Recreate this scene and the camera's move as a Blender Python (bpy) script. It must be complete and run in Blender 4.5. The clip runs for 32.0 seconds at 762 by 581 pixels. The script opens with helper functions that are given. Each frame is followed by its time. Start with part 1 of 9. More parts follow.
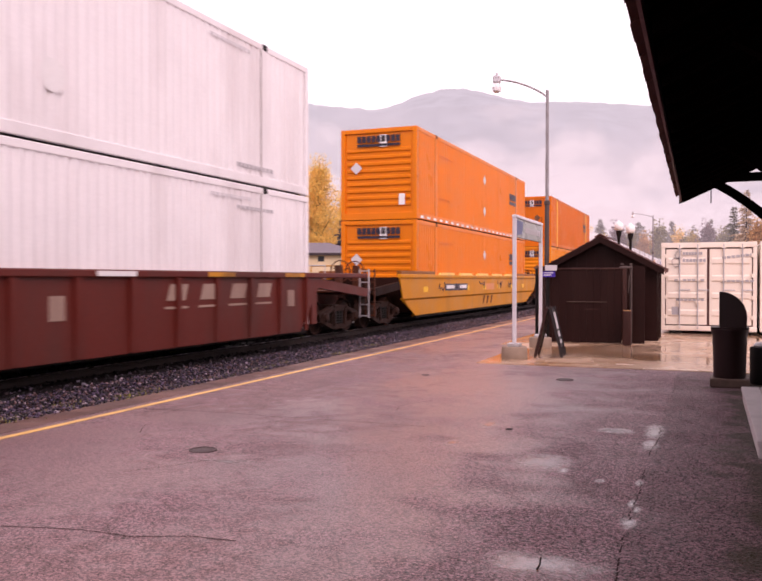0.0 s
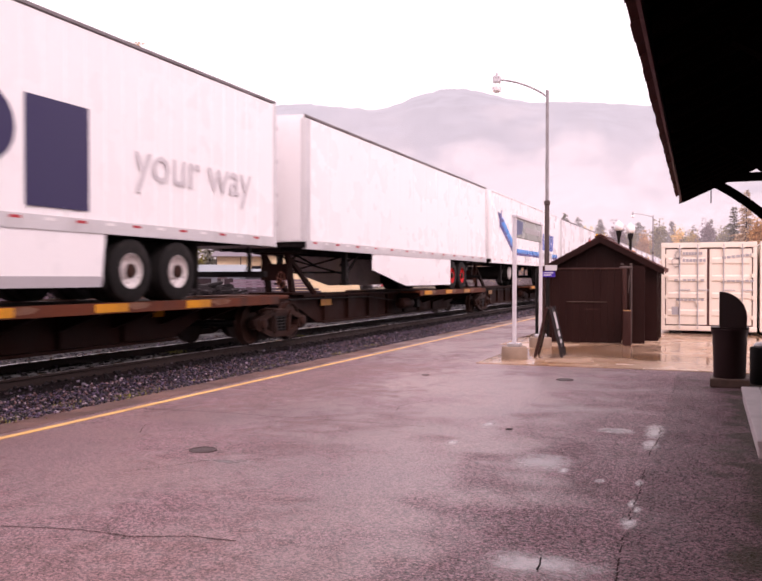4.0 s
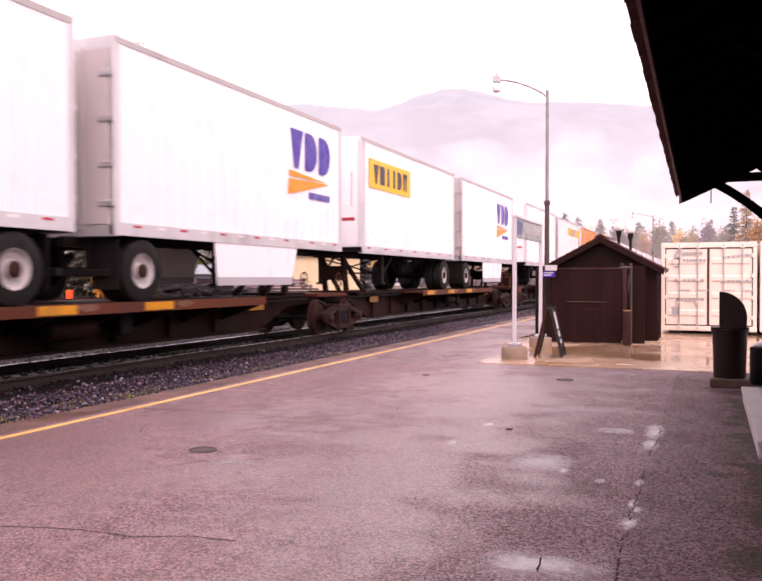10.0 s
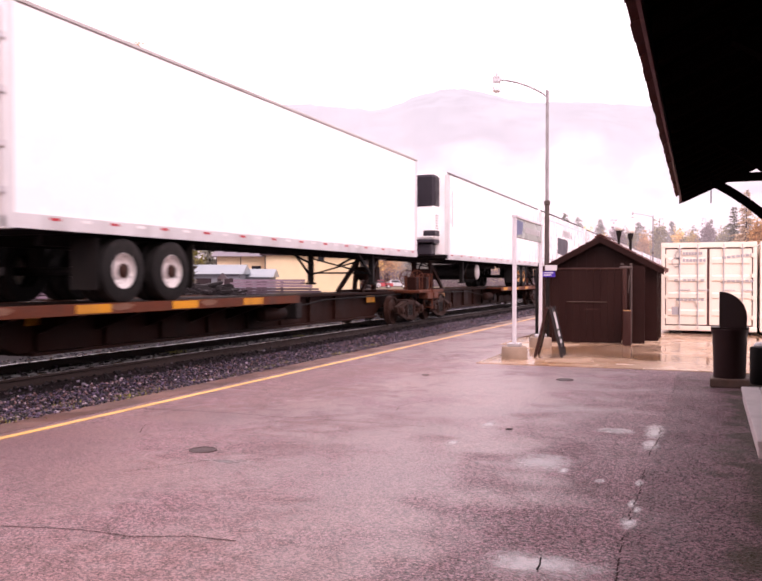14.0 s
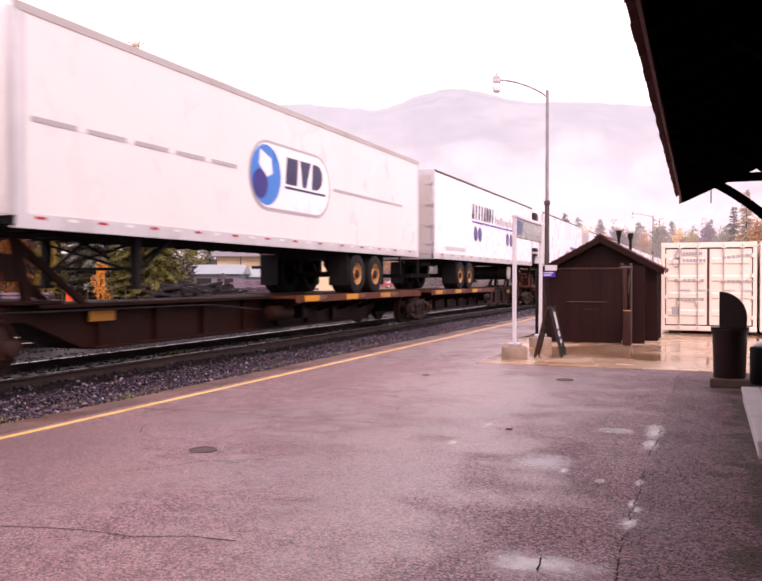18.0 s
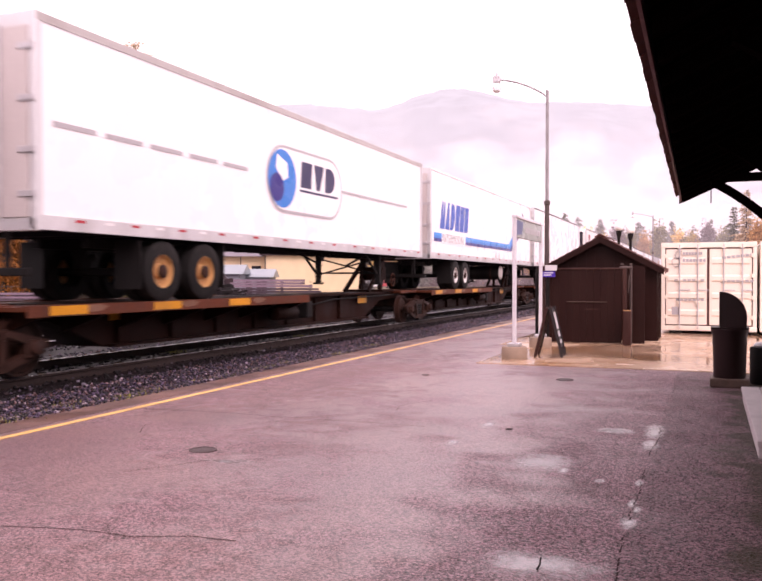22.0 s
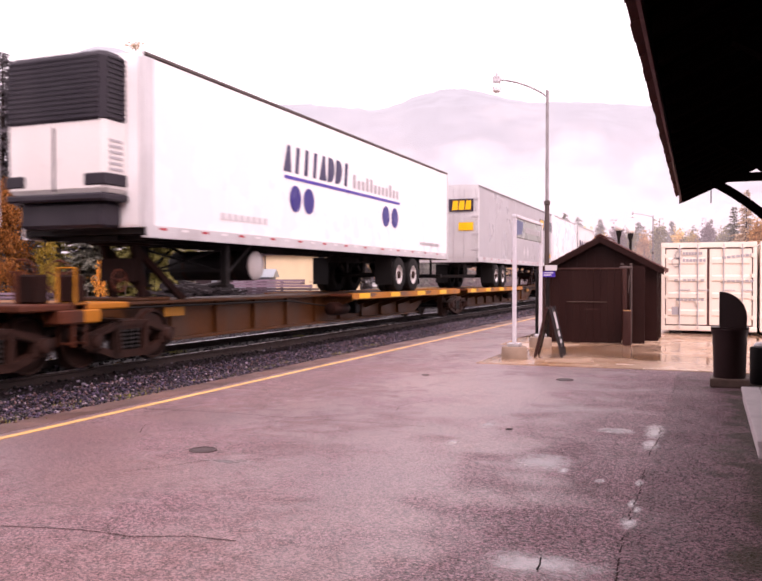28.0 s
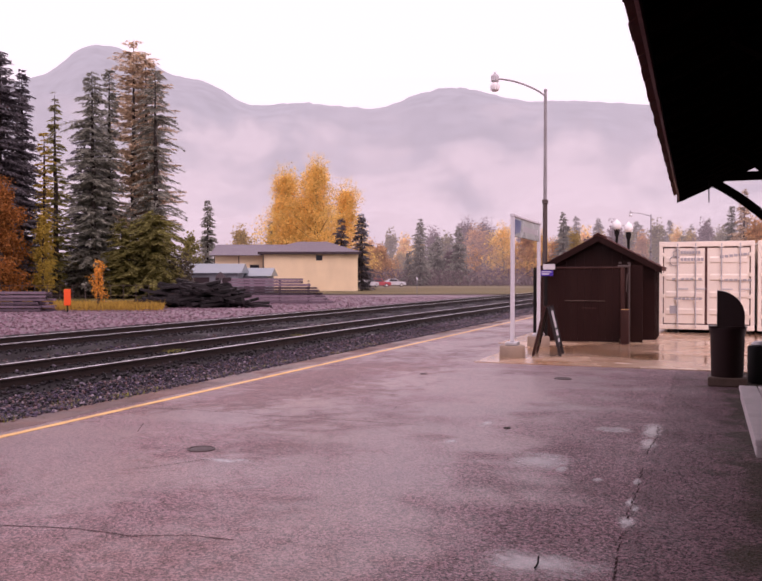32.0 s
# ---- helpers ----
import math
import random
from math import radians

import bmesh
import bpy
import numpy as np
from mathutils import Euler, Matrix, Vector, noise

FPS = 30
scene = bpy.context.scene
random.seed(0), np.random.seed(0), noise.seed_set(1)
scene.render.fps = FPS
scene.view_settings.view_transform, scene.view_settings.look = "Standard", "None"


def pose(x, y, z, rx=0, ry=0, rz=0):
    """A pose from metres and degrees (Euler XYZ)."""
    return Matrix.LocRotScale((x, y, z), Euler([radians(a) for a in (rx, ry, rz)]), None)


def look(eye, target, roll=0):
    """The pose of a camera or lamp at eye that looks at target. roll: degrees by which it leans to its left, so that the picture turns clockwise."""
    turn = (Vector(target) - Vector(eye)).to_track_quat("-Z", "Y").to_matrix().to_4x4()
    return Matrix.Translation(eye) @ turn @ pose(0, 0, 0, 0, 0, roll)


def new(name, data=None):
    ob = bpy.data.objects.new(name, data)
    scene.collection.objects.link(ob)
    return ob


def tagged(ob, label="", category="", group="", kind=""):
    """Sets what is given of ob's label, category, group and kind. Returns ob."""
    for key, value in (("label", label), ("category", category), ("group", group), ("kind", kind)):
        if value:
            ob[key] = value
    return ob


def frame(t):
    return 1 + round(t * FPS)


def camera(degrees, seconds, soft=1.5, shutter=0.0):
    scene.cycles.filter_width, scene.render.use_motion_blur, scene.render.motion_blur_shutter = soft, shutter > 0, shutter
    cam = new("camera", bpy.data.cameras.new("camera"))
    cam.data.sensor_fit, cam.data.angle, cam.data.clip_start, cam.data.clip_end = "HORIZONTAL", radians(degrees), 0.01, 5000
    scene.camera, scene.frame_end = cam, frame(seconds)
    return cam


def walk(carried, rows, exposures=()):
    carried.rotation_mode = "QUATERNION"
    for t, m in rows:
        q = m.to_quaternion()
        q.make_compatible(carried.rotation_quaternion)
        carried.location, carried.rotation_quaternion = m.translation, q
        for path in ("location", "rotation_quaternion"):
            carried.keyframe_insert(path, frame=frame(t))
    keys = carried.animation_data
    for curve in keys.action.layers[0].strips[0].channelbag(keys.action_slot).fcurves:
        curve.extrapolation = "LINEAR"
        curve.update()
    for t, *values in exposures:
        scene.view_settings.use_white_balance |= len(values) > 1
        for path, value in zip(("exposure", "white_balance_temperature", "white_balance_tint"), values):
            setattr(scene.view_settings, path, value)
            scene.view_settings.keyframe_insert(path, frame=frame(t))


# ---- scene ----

# ---------------------------------------------------------------- camera
EYE = (0.0, 0.0, 1.42)
cam = camera(49.55, 32.0, soft=1.8, shutter=0.2)


def aim(turn, tilt, roll=0.0):
    return pose(*EYE, 90 + tilt, 0, turn) @ pose(0, 0, 0, 0, 0, roll)


walk(cam, [(0.0, aim(21.706, -0.813)), (10.0, aim(21.706, -0.813)), (20.0, aim(21.706, -0.813)), (30.6, aim(21.706, -0.813)),
           (31.1, aim(21.690, -0.820)), (31.5, aim(21.60, -0.865)), (32.0, aim(21.575, -0.885))],
     exposures=[(0.0, 0.11, 7110, 43), (2.0, 0.22, 7110, 43), (3.5, 0.25, 7110, 43), (6.0, 0.40, 7110, 43), (9.0, 0.49, 7110, 43), (12.0, 0.55, 7110, 43), (14.0, 0.60, 7110, 43), (17.0, 0.45, 7110, 43), (21.0, 0.58, 7110, 43), (23.0, 0.51, 7110, 43), (28.0, 0.52, 7110, 43), (30.0, 0.52, 7110, 43), (31.0, 0.38, 7110, 43), (32.0, -0.14, 6920, 49)])

# ---------------------------------------------------------------- sky and light
SUN_UP, SUN_ROUND = radians(45), radians(140)
world = bpy.data.worlds.new("overcast_sky")
scene.world = world
world.use_nodes = True
wn, wl = world.node_tree.nodes, world.node_tree.links
wn.clear()
sky = wn.new("ShaderNodeTexSky")
sky.sky_type, sky.sun_disc, sky.sun_elevation, sky.sun_rotation = "NISHITA", False, SUN_UP, SUN_ROUND
sky.air_density, sky.dust_density, sky.ozone_density = 1.0, 4.0, 1.0
cloud = wn.new("ShaderNodeMix")
cloud.data_type = "RGBA"
cloud.inputs[0].default_value = 0.9
cloud.inputs[7].default_value = (12.3, 12.7, 12.7, 1)
back = wn.new("ShaderNodeBackground")
back.inputs[1].default_value = 0.1
wout = wn.new("ShaderNodeOutputWorld")
wl.new(sky.outputs[0], cloud.inputs[6])
wl.new(cloud.outputs[2], back.inputs[0])
wl.new(back.outputs[0], wout.inputs[0])

sun = new("sun", bpy.data.lights.new("sun", "SUN"))
sun.data.energy, sun.data.angle, sun.data.color = 1.3, radians(35), (1.0, 0.97, 0.93)
sun.matrix_world = look((60 * math.sin(SUN_ROUND), 60 * math.cos(SUN_ROUND), 60 * math.tan(SUN_UP)), (0, 0, 0))


# ---------------------------------------------------------------- materials
def rgba(c):
    return (c[0], c[1], c[2], 1.0)


def surface(name, base, rough=0.6, metal=0.0, vary=0.25, scale=3.0, fine=40.0, bump=0.15, depth=0.01, streak=0.0, dirt=None,
            dirt_amount=0.5, coat=0.0, island=0.0, per_object=0.0, stretch=(1, 1, 1), spec=0.22):
    """A node material: base colour with blotches and grain, grime, relief, and gloss that varies."""
    m = bpy.data.materials.new(name)
    m.use_nodes = True
    n, l = m.node_tree.nodes, m.node_tree.links
    b = n["Principled BSDF"]
    b.inputs["Metallic"].default_value = metal
    b.inputs["Coat Weight"].default_value = coat
    b.inputs["Specular IOR Level"].default_value = spec
    b.inputs["Coat Roughness"].default_value = 0.15
    tc = n.new("ShaderNodeTexCoord")
    mp = n.new("ShaderNodeMapping")
    mp.inputs["Scale"].default_value = stretch
    l.new(tc.outputs["Object"], mp.inputs[0])
    big = n.new("ShaderNodeTexNoise")
    big.inputs["Scale"].default_value, big.inputs["Detail"].default_value = scale, 5
    small = n.new("ShaderNodeTexNoise")
    small.inputs["Scale"].default_value, small.inputs["Detail"].default_value = fine, 4
    l.new(mp.outputs[0], big.inputs[0])
    l.new(mp.outputs[0], small.inputs[0])
    add = n.new("ShaderNodeMath")
    add.operation = "ADD"
    l.new(big.outputs[0], add.inputs[0])
    l.new(small.outputs[0], add.inputs[1])
    rr = n.new("ShaderNodeMapRange")
    rr.inputs[1].default_value, rr.inputs[2].default_value = 0.6, 1.4
    rr.inputs[3].default_value, rr.inputs[4].default_value = 1 - vary, 1 + vary
    l.new(add.outputs[0], rr.inputs[0])
    factor = rr.outputs[0]
    if island or per_object:
        src = n.new("ShaderNodeNewGeometry").outputs["Random Per Island"] if island else n.new("ShaderNodeObjectInfo").outputs["Random"]
        r2 = n.new("ShaderNodeMapRange")
        k = island or per_object
        r2.inputs[3].default_value, r2.inputs[4].default_value = 1 - k, 1 + k
        l.new(src, r2.inputs[0])
        mu = n.new("ShaderNodeMath")
        mu.operation = "MULTIPLY"
        l.new(factor, mu.inputs[0])
        l.new(r2.outputs[0], mu.inputs[1])
        factor = mu.outputs[0]
    sc = n.new("ShaderNodeVectorMath")
    sc.operation = "SCALE"
    sc.inputs[0].default_value = base
    l.new(factor, sc.inputs["Scale"])
    colour = sc.outputs[0]
    if dirt is not None:
        dn = n.new("ShaderNodeTexNoise")
        dn.inputs["Scale"].default_value, dn.inputs["Detail"].default_value = scale * 0.7, 7
        m2 = n.new("ShaderNodeMapping")
        m2.inputs["Scale"].default_value = (1, 1, 0.25 if streak else 1)
        m2.inputs["Location"].default_value = (3.1, 7.7, 1.3)
        l.new(tc.outputs["Object"], m2.inputs[0])
        l.new(m2.outputs[0], dn.inputs[0])
        dr = n.new("ShaderNodeMapRange")
        dr.inputs[1].default_value, dr.inputs[2].default_value = 0.5, 0.72
        dr.inputs[4].default_value = dirt_amount
        l.new(dn.outputs[0], dr.inputs[0])
        mx = n.new("ShaderNodeMix")
        mx.data_type = "RGBA"
        mx.inputs[7].default_value = rgba(dirt)
        l.new(dr.outputs[0], mx.inputs[0])
        l.new(colour, mx.inputs[6])
        colour = mx.outputs[2]
    l.new(colour, b.inputs["Base Color"])
    ro = n.new("ShaderNodeMapRange")
    ro.inputs[1].default_value, ro.inputs[2].default_value = 0.3, 0.7
    ro.inputs[3].default_value, ro.inputs[4].default_value = max(0.03, rough - 0.12), min(1, rough + 0.12)
    l.new(big.outputs[0], ro.inputs[0])
    l.new(ro.outputs[0], b.inputs["Roughness"])
    if bump:
        bp = n.new("ShaderNodeBump")
        bp.inputs["Strength"].default_value, bp.inputs["Distance"].default_value = bump, depth
        l.new(small.outputs[0], bp.inputs["Height"])
        l.new(bp.outputs[0], b.inputs["Normal"])
    return m


def paint(name, base, rough=0.35, dirt=(0.16, 0.13, 0.11), dirt_amount=0.25, vary=0.06):
    return surface(name, base, rough, 0.0, vary, 1.2, 25, 0.05, 0.004, 1.0, dirt, dirt_amount, 0.04, spec=0.2)


GRIME = (0.10, 0.08, 0.07)
WHITE = paint("white_trailer_paint", (0.88, 0.865, 0.875), 0.3, (0.66, 0.63, 0.63), 0.05, 0.015)
CREAM_WHITE = paint("aged_white_paint", (0.80, 0.765, 0.745), 0.35, (0.60, 0.54, 0.50), 0.14, 0.03)
# door grey holds grime and the shade of end faces turned from the light
SHADED_DOOR = paint("shaded_grimy_door_paint", (0.52, 0.465, 0.455), 0.4, (0.30, 0.24, 0.22), 0.4, 0.08)
SILVER = surface("mill_aluminium", (0.62, 0.61, 0.62), 0.42, 0.55, 0.12, 2, 60, 0.06, 0.004, 1, (0.30, 0.27, 0.26), 0.4)
GREY_SIDE = paint("grey_trailer_paint", (0.40, 0.39, 0.41), 0.35, (0.25, 0.23, 0.23), 0.2)
ORANGE = paint("orange_container_paint", (0.78, 0.200, 0.002), 0.38, (0.50, 0.14, 0.01), 0.25)
ORANGE_RED = paint("weathered_red_orange_paint", (0.70, 0.155, 0.003), 0.45, (0.30, 0.09, 0.04), 0.4)
ORANGE_PALE = paint("faded_orange_paint", (0.82, 0.255, 0.009), 0.4, (0.42, 0.12, 0.03), 0.5)
ORANGE_TRAILER = paint("orange_trailer_paint", (0.84, 0.235, 0.002), 0.3, (0.60, 0.2, 0.05), 0.2)
BOXCAR_WHITE = paint("white_container_paint", (0.83, 0.80, 0.81), 0.42, (0.45, 0.38, 0.37), 0.35)
MAROON = paint("oxide_red_car_paint", (0.118, 0.018, 0.012), 0.5, (0.06, 0.035, 0.03), 0.6, 0.15)
WELL_YELLOW = paint("yellow_well_car_paint", (0.62, 0.235, 0.006), 0.5, (0.26, 0.12, 0.04), 0.4, 0.12)
RUST = surface("rusted_deck_steel", (0.100, 0.024, 0.009), 0.7, 0.0, 0.4, 2.0, 30, 0.3, 0.01, 1, (0.035, 0.02, 0.016), 0.8, spec=0.25)
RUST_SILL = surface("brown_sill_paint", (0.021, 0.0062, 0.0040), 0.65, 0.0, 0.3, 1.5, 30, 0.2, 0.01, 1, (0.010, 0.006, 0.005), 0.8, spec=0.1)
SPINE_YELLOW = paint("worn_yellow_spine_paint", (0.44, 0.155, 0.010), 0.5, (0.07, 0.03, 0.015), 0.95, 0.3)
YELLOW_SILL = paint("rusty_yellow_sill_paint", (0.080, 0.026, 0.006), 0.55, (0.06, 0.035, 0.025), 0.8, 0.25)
SAFETY_YELLOW = paint("reflective_yellow", (0.60, 0.25, 0.012), 0.4, (0.14, 0.07, 0.03), 0.75, 0.2)
TRUCK_IRON = surface("brown_cast_iron", (0.034, 0.0145, 0.0105), 0.6, 0.0, 0.3, 4, 40, 0.25, 0.008, 1, (0.009, 0.006, 0.005), 0.8, spec=0.12)
BLACK_STEEL = surface("black_undercarriage_steel", (0.008, 0.0065, 0.0065), 0.6, 0.0, 0.3, 3, 40, 0.15, 0.005, 1, (0.03, 0.022, 0.017), 0.3, spec=0.15)
TYRE = surface("tyre_rubber", (0.012, 0.011, 0.011), 0.8, 0, 0.3, 6, 60, 0.2, 0.005, 0, (0.05, 0.043, 0.04), 0.35, spec=0.15)
ROOF_RAIL = surface("dull_grey_roof_rail", (0.20, 0.18, 0.185), 0.5, 0.3, 0.15, 2, 60, 0.06, 0.004, 1, (0.10, 0.085, 0.08), 0.5)
RIM_SILVER = surface("polished_wheel_rim", (0.72, 0.69, 0.68), 0.35, 0.5, 0.12, 6, 40, 0.05, 0.003, 0, (0.35, 0.25, 0.2), 0.3)
RIM_WHITE = paint("white_wheel_paint", (0.50, 0.47, 0.46), 0.4, (0.35, 0.26, 0.2), 0.4)
RIM_TAN = paint("rusty_tan_wheel_paint", (0.50, 0.27, 0.11), 0.5, (0.3, 0.2, 0.12), 0.5)
RIM_RED = paint("red_wheel_paint", (0.55, 0.03, 0.03), 0.4, (0.2, 0.05, 0.04), 0.3)
BLUE_STRIPE = paint("bright_blue_vinyl", (0.02, 0.20, 0.62), 0.3, (0.1, 0.2, 0.4), 0.1)
NAVY_STRIPE = paint("navy_vinyl", (0.03, 0.02, 0.20), 0.3, (0.1, 0.1, 0.2), 0.1)
SLATE = paint("slate_grey_vinyl", (0.062, 0.064, 0.078), 0.35, (0.1, 0.1, 0.11), 0.2)
DARK_NAVY = paint("dark_navy_vinyl", (0.035, 0.03, 0.09), 0.35, (0.1, 0.1, 0.14), 0.15)
MID_BLUE = paint("mid_blue_vinyl", (0.02, 0.09, 0.45), 0.3, (0.1, 0.15, 0.3), 0.1)
SKY_BLUE = paint("light_blue_vinyl", (0.03, 0.30, 0.75), 0.3, (0.1, 0.25, 0.5), 0.1)
PURPLE_BLUE = paint("violet_blue_vinyl", (0.07, 0.04, 0.34), 0.3, (0.15, 0.1, 0.3), 0.1)
LOGO_ORANGE = paint("orange_vinyl", (0.90, 0.30, 0.01), 0.35, (0.6, 0.25, 0.05), 0.2)
LOGO_YELLOW = paint("yellow_vinyl", (0.92, 0.50, 0.01), 0.35, (0.6, 0.35, 0.05), 0.15)
LOGO_RED = paint("red_vinyl", (0.80, 0.03, 0.02), 0.3, (0.4, 0.05, 0.03), 0.15)
LOGO_BLACK = paint("black_vinyl", (0.03, 0.022, 0.04), 0.35, (0.1, 0.09, 0.1), 0.15)
LOGO_GREY = paint("grey_vinyl", (0.42, 0.40, 0.42), 0.4, (0.5, 0.48, 0.48), 0.2)
PALE_GREY = paint("pale_grey_vinyl", (0.60, 0.58, 0.60), 0.4, (0.6, 0.58, 0.58), 0.2)
REEFER_BLACK = paint("black_grille_plastic", (0.022, 0.018, 0.026), 0.45, (0.06, 0.05, 0.06), 0.4)
REFLECT_RED = paint("red_reflective_tape", (0.46, 0.045, 0.055), 0.3, (0.4, 0.1, 0.1), 0.2)
REFLECT_WHITE = paint("white_reflective_tape", (0.8, 0.78, 0.78), 0.3, (0.5, 0.48, 0.48), 0.2)
RAIL_TOP = surface("polished_rail_head", (0.80, 0.77, 0.80), 0.30, 0.95, 0.1, 5, 60, 0.03, 0.002)
RAIL_SIDE = surface("rail_rust", (0.028, 0.017, 0.015), 0.7, 0.0, 0.3, 6, 60, 0.2, 0.004)


def stone_material(name, tones, rough, spec):
    """Crushed rock: each stone takes one of several tones, with a little grain."""
    m = surface(name, (1, 1, 1), rough, 0, 0.25, 8, 60, 0.3, 0.01, spec=spec)
    n, l = m.node_tree.nodes, m.node_tree.links
    b = n["Principled BSDF"]
    ramp = n.new("ShaderNodeValToRGB")
    ramp.color_ramp.interpolation = "CONSTANT"
    l.new(n.new("ShaderNodeNewGeometry").outputs["Random Per Island"], ramp.inputs[0])
    for i, (at, tone) in enumerate(tones):
        e = ramp.color_ramp.elements[i] if i < 2 else ramp.color_ramp.elements.new(at)
        e.position, e.color = at, rgba(tone)
    mx = n.new("ShaderNodeMix")
    mx.data_type, mx.blend_type = "RGBA", "MULTIPLY"
    mx.inputs[0].default_value = 1.0
    l.new(b.inputs["Base Color"].links[0].from_socket, mx.inputs[6])
    l.new(ramp.outputs[0], mx.inputs[7])
    l.new(mx.outputs[2], b.inputs["Base Color"])
    return m


TIE = surface("creosoted_tie_wood", (0.022, 0.016, 0.017), 0.6, 0, 0.35, 5, 50, 0.5, 0.012, 0, (0.06, 0.05, 0.052), 0.5, per_object=0.35, spec=0.15)
STONE = stone_material("ballast_stone", ((0.0, (0.006, 0.004, 0.006)), (0.36, (0.020, 0.012, 0.024)), (0.54, (0.034, 0.022, 0.050)), (0.68, (0.072, 0.030, 0.027)), (0.80, (0.090, 0.062, 0.104)), (0.90, (0.155, 0.098, 0.105)), (0.97, (0.30, 0.24, 0.28))), 0.45, 0.3)
YARD_STONE = stone_material("yard_gravel_stone", ((0.0, (0.085, 0.046, 0.058)), (0.30, (0.15, 0.082, 0.105)), (0.65, (0.22, 0.13, 0.165)), (0.9, (0.36, 0.25, 0.30))), 0.6, 0.2)
# stones by the rails: shade from the train's underside is put into these tones
DARK_STONE = stone_material("shade_ballast_stone", ((0.0, (0.004, 0.0025, 0.003)), (0.45, (0.008, 0.005, 0.007)), (0.74, (0.018, 0.010, 0.012)), (0.88, (0.036, 0.026, 0.038)), (0.965, (0.13, 0.11, 0.14))), 0.55, 0.2)
BROWN_WOOD = surface("brown_painted_boards", (0.019, 0.0060, 0.0050), 0.5, 0, 0.25, 3, 40, 0.25, 0.006, 1, (0.032, 0.014, 0.011), 0.4, spec=0.12)
BROWN_TRIM = surface("brown_trim_paint", (0.036, 0.0105, 0.008), 0.5, 0, 0.25, 3, 40, 0.2, 0.005, 1, (0.09, 0.045, 0.036), 0.5, spec=0.25)
SHINGLE = surface("brown_shingle_felt", (0.11, 0.038, 0.031), 0.7, 0, 0.3, 8, 80, 0.4, 0.006, 0, (0.07, 0.035, 0.03), 0.5)
GALV = surface("galvanised_steel", (0.55, 0.53, 0.55), 0.5, 0.6, 0.15, 4, 60, 0.05, 0.003, 0, (0.35, 0.33, 0.33), 0.4)
LAMP_GREY = surface("weathered_grey_steel", (0.30, 0.28, 0.29), 0.5, 0.5, 0.2, 4, 60, 0.05, 0.003, 0, (0.16, 0.13, 0.12), 0.5)
BRONZE = surface("dark_bronze_steel", (0.10, 0.075, 0.07), 0.5, 0.4, 0.2, 4, 60, 0.05, 0.003)
SIGN_WHITE = paint("sign_post_white_paint", (0.62, 0.60, 0.64), 0.35, (0.5, 0.46, 0.46), 0.25)
SIGN_BLUE = paint("sign_blue", (0.03, 0.05, 0.16), 0.35, (0.06, 0.08, 0.2), 0.2)
SIGN_GREEN = paint("sign_face_grey_green", (0.30, 0.33, 0.31), 0.3, (0.4, 0.42, 0.4), 0.3)
CONCRETE = surface("weathered_concrete", (0.31, 0.225, 0.17), 0.6, 0, 0.2, 4, 50, 0.25, 0.005, 1, (0.22, 0.17, 0.14), 0.5)
CONT_CREAM = paint("cream_container_paint", (0.86, 0.76, 0.66), 0.4, (0.5, 0.38, 0.3), 0.3)
CONT_DARK = paint("dark_brown_rubber_seal", (0.10, 0.045, 0.04), 0.5)
BENCH_WOOD = surface("grey_weathered_boards", (0.46, 0.41, 0.42), 0.5, 0, 0.25, 3, 30, 0.35, 0.005, 0, (0.2, 0.17, 0.17), 0.5, stretch=(6, 1, 6))
PLANTER_WOOD = surface("aged_timber", (0.105, 0.068, 0.055), 0.6, 0, 0.3, 4, 40, 0.4, 0.008)
YELLOW_PAINT = surface("yellow_line_paint", (0.80, 0.49, 0.17), 0.45, 0, 0.2, 3, 60, 0.3, 0.004, 0, (0.35, 0.22, 0.10), 0.6)
BLACK_BOARD = paint("black_board_paint", (0.02, 0.017, 0.02), 0.5)
SAFETY_ORANGE = paint("orange_marker_plastic", (0.85, 0.10, 0.02), 0.5)
CREAM_STUCCO = surface("cream_stucco", (0.74, 0.58, 0.38), 0.8, 0, 0.08, 0.6, 20, 0.1, 0.01, 1, (0.5, 0.38, 0.25), 0.25)
DARK_ROOF = surface("dark_roof_shingles", (0.16, 0.135, 0.16), 0.5, 0, 0.25, 1.0, 12, 0.3, 0.02)
METAL_ROOF = surface("pale_metal_roof", (0.27, 0.31, 0.34), 0.4, 0.3, 0.12, 0.6, 15, 0.05, 0.01)
DARK_TRIM = paint("dark_fascia_paint", (0.045, 0.03, 0.035), 0.5)
# canopy and wall timber near black: the deep shade there is in the colour
BLACK_SHADE = surface("shade_black_timber", (0.006, 0.0036, 0.0032), 0.85, 0, 0.3, 3, 40, 0.3, 0.006, spec=0.0)
GLASS_DARK = paint("dark_window_glass", (0.02, 0.022, 0.028), 0.08, (0.03, 0.03, 0.03), 0.1)
GLOBE = paint("white_glass_globe", (0.85, 0.83, 0.83), 0.15, (0.7, 0.68, 0.68), 0.1)
CAR_RED = paint("red_car_paint", (0.45, 0.03, 0.04), 0.25)
CAR_SILVER = paint("silver_car_paint", (0.55, 0.56, 0.6), 0.25)
TRUCK_YELLOW = paint("yellow_vehicle_paint", (0.8, 0.50, 0.02), 0.35)


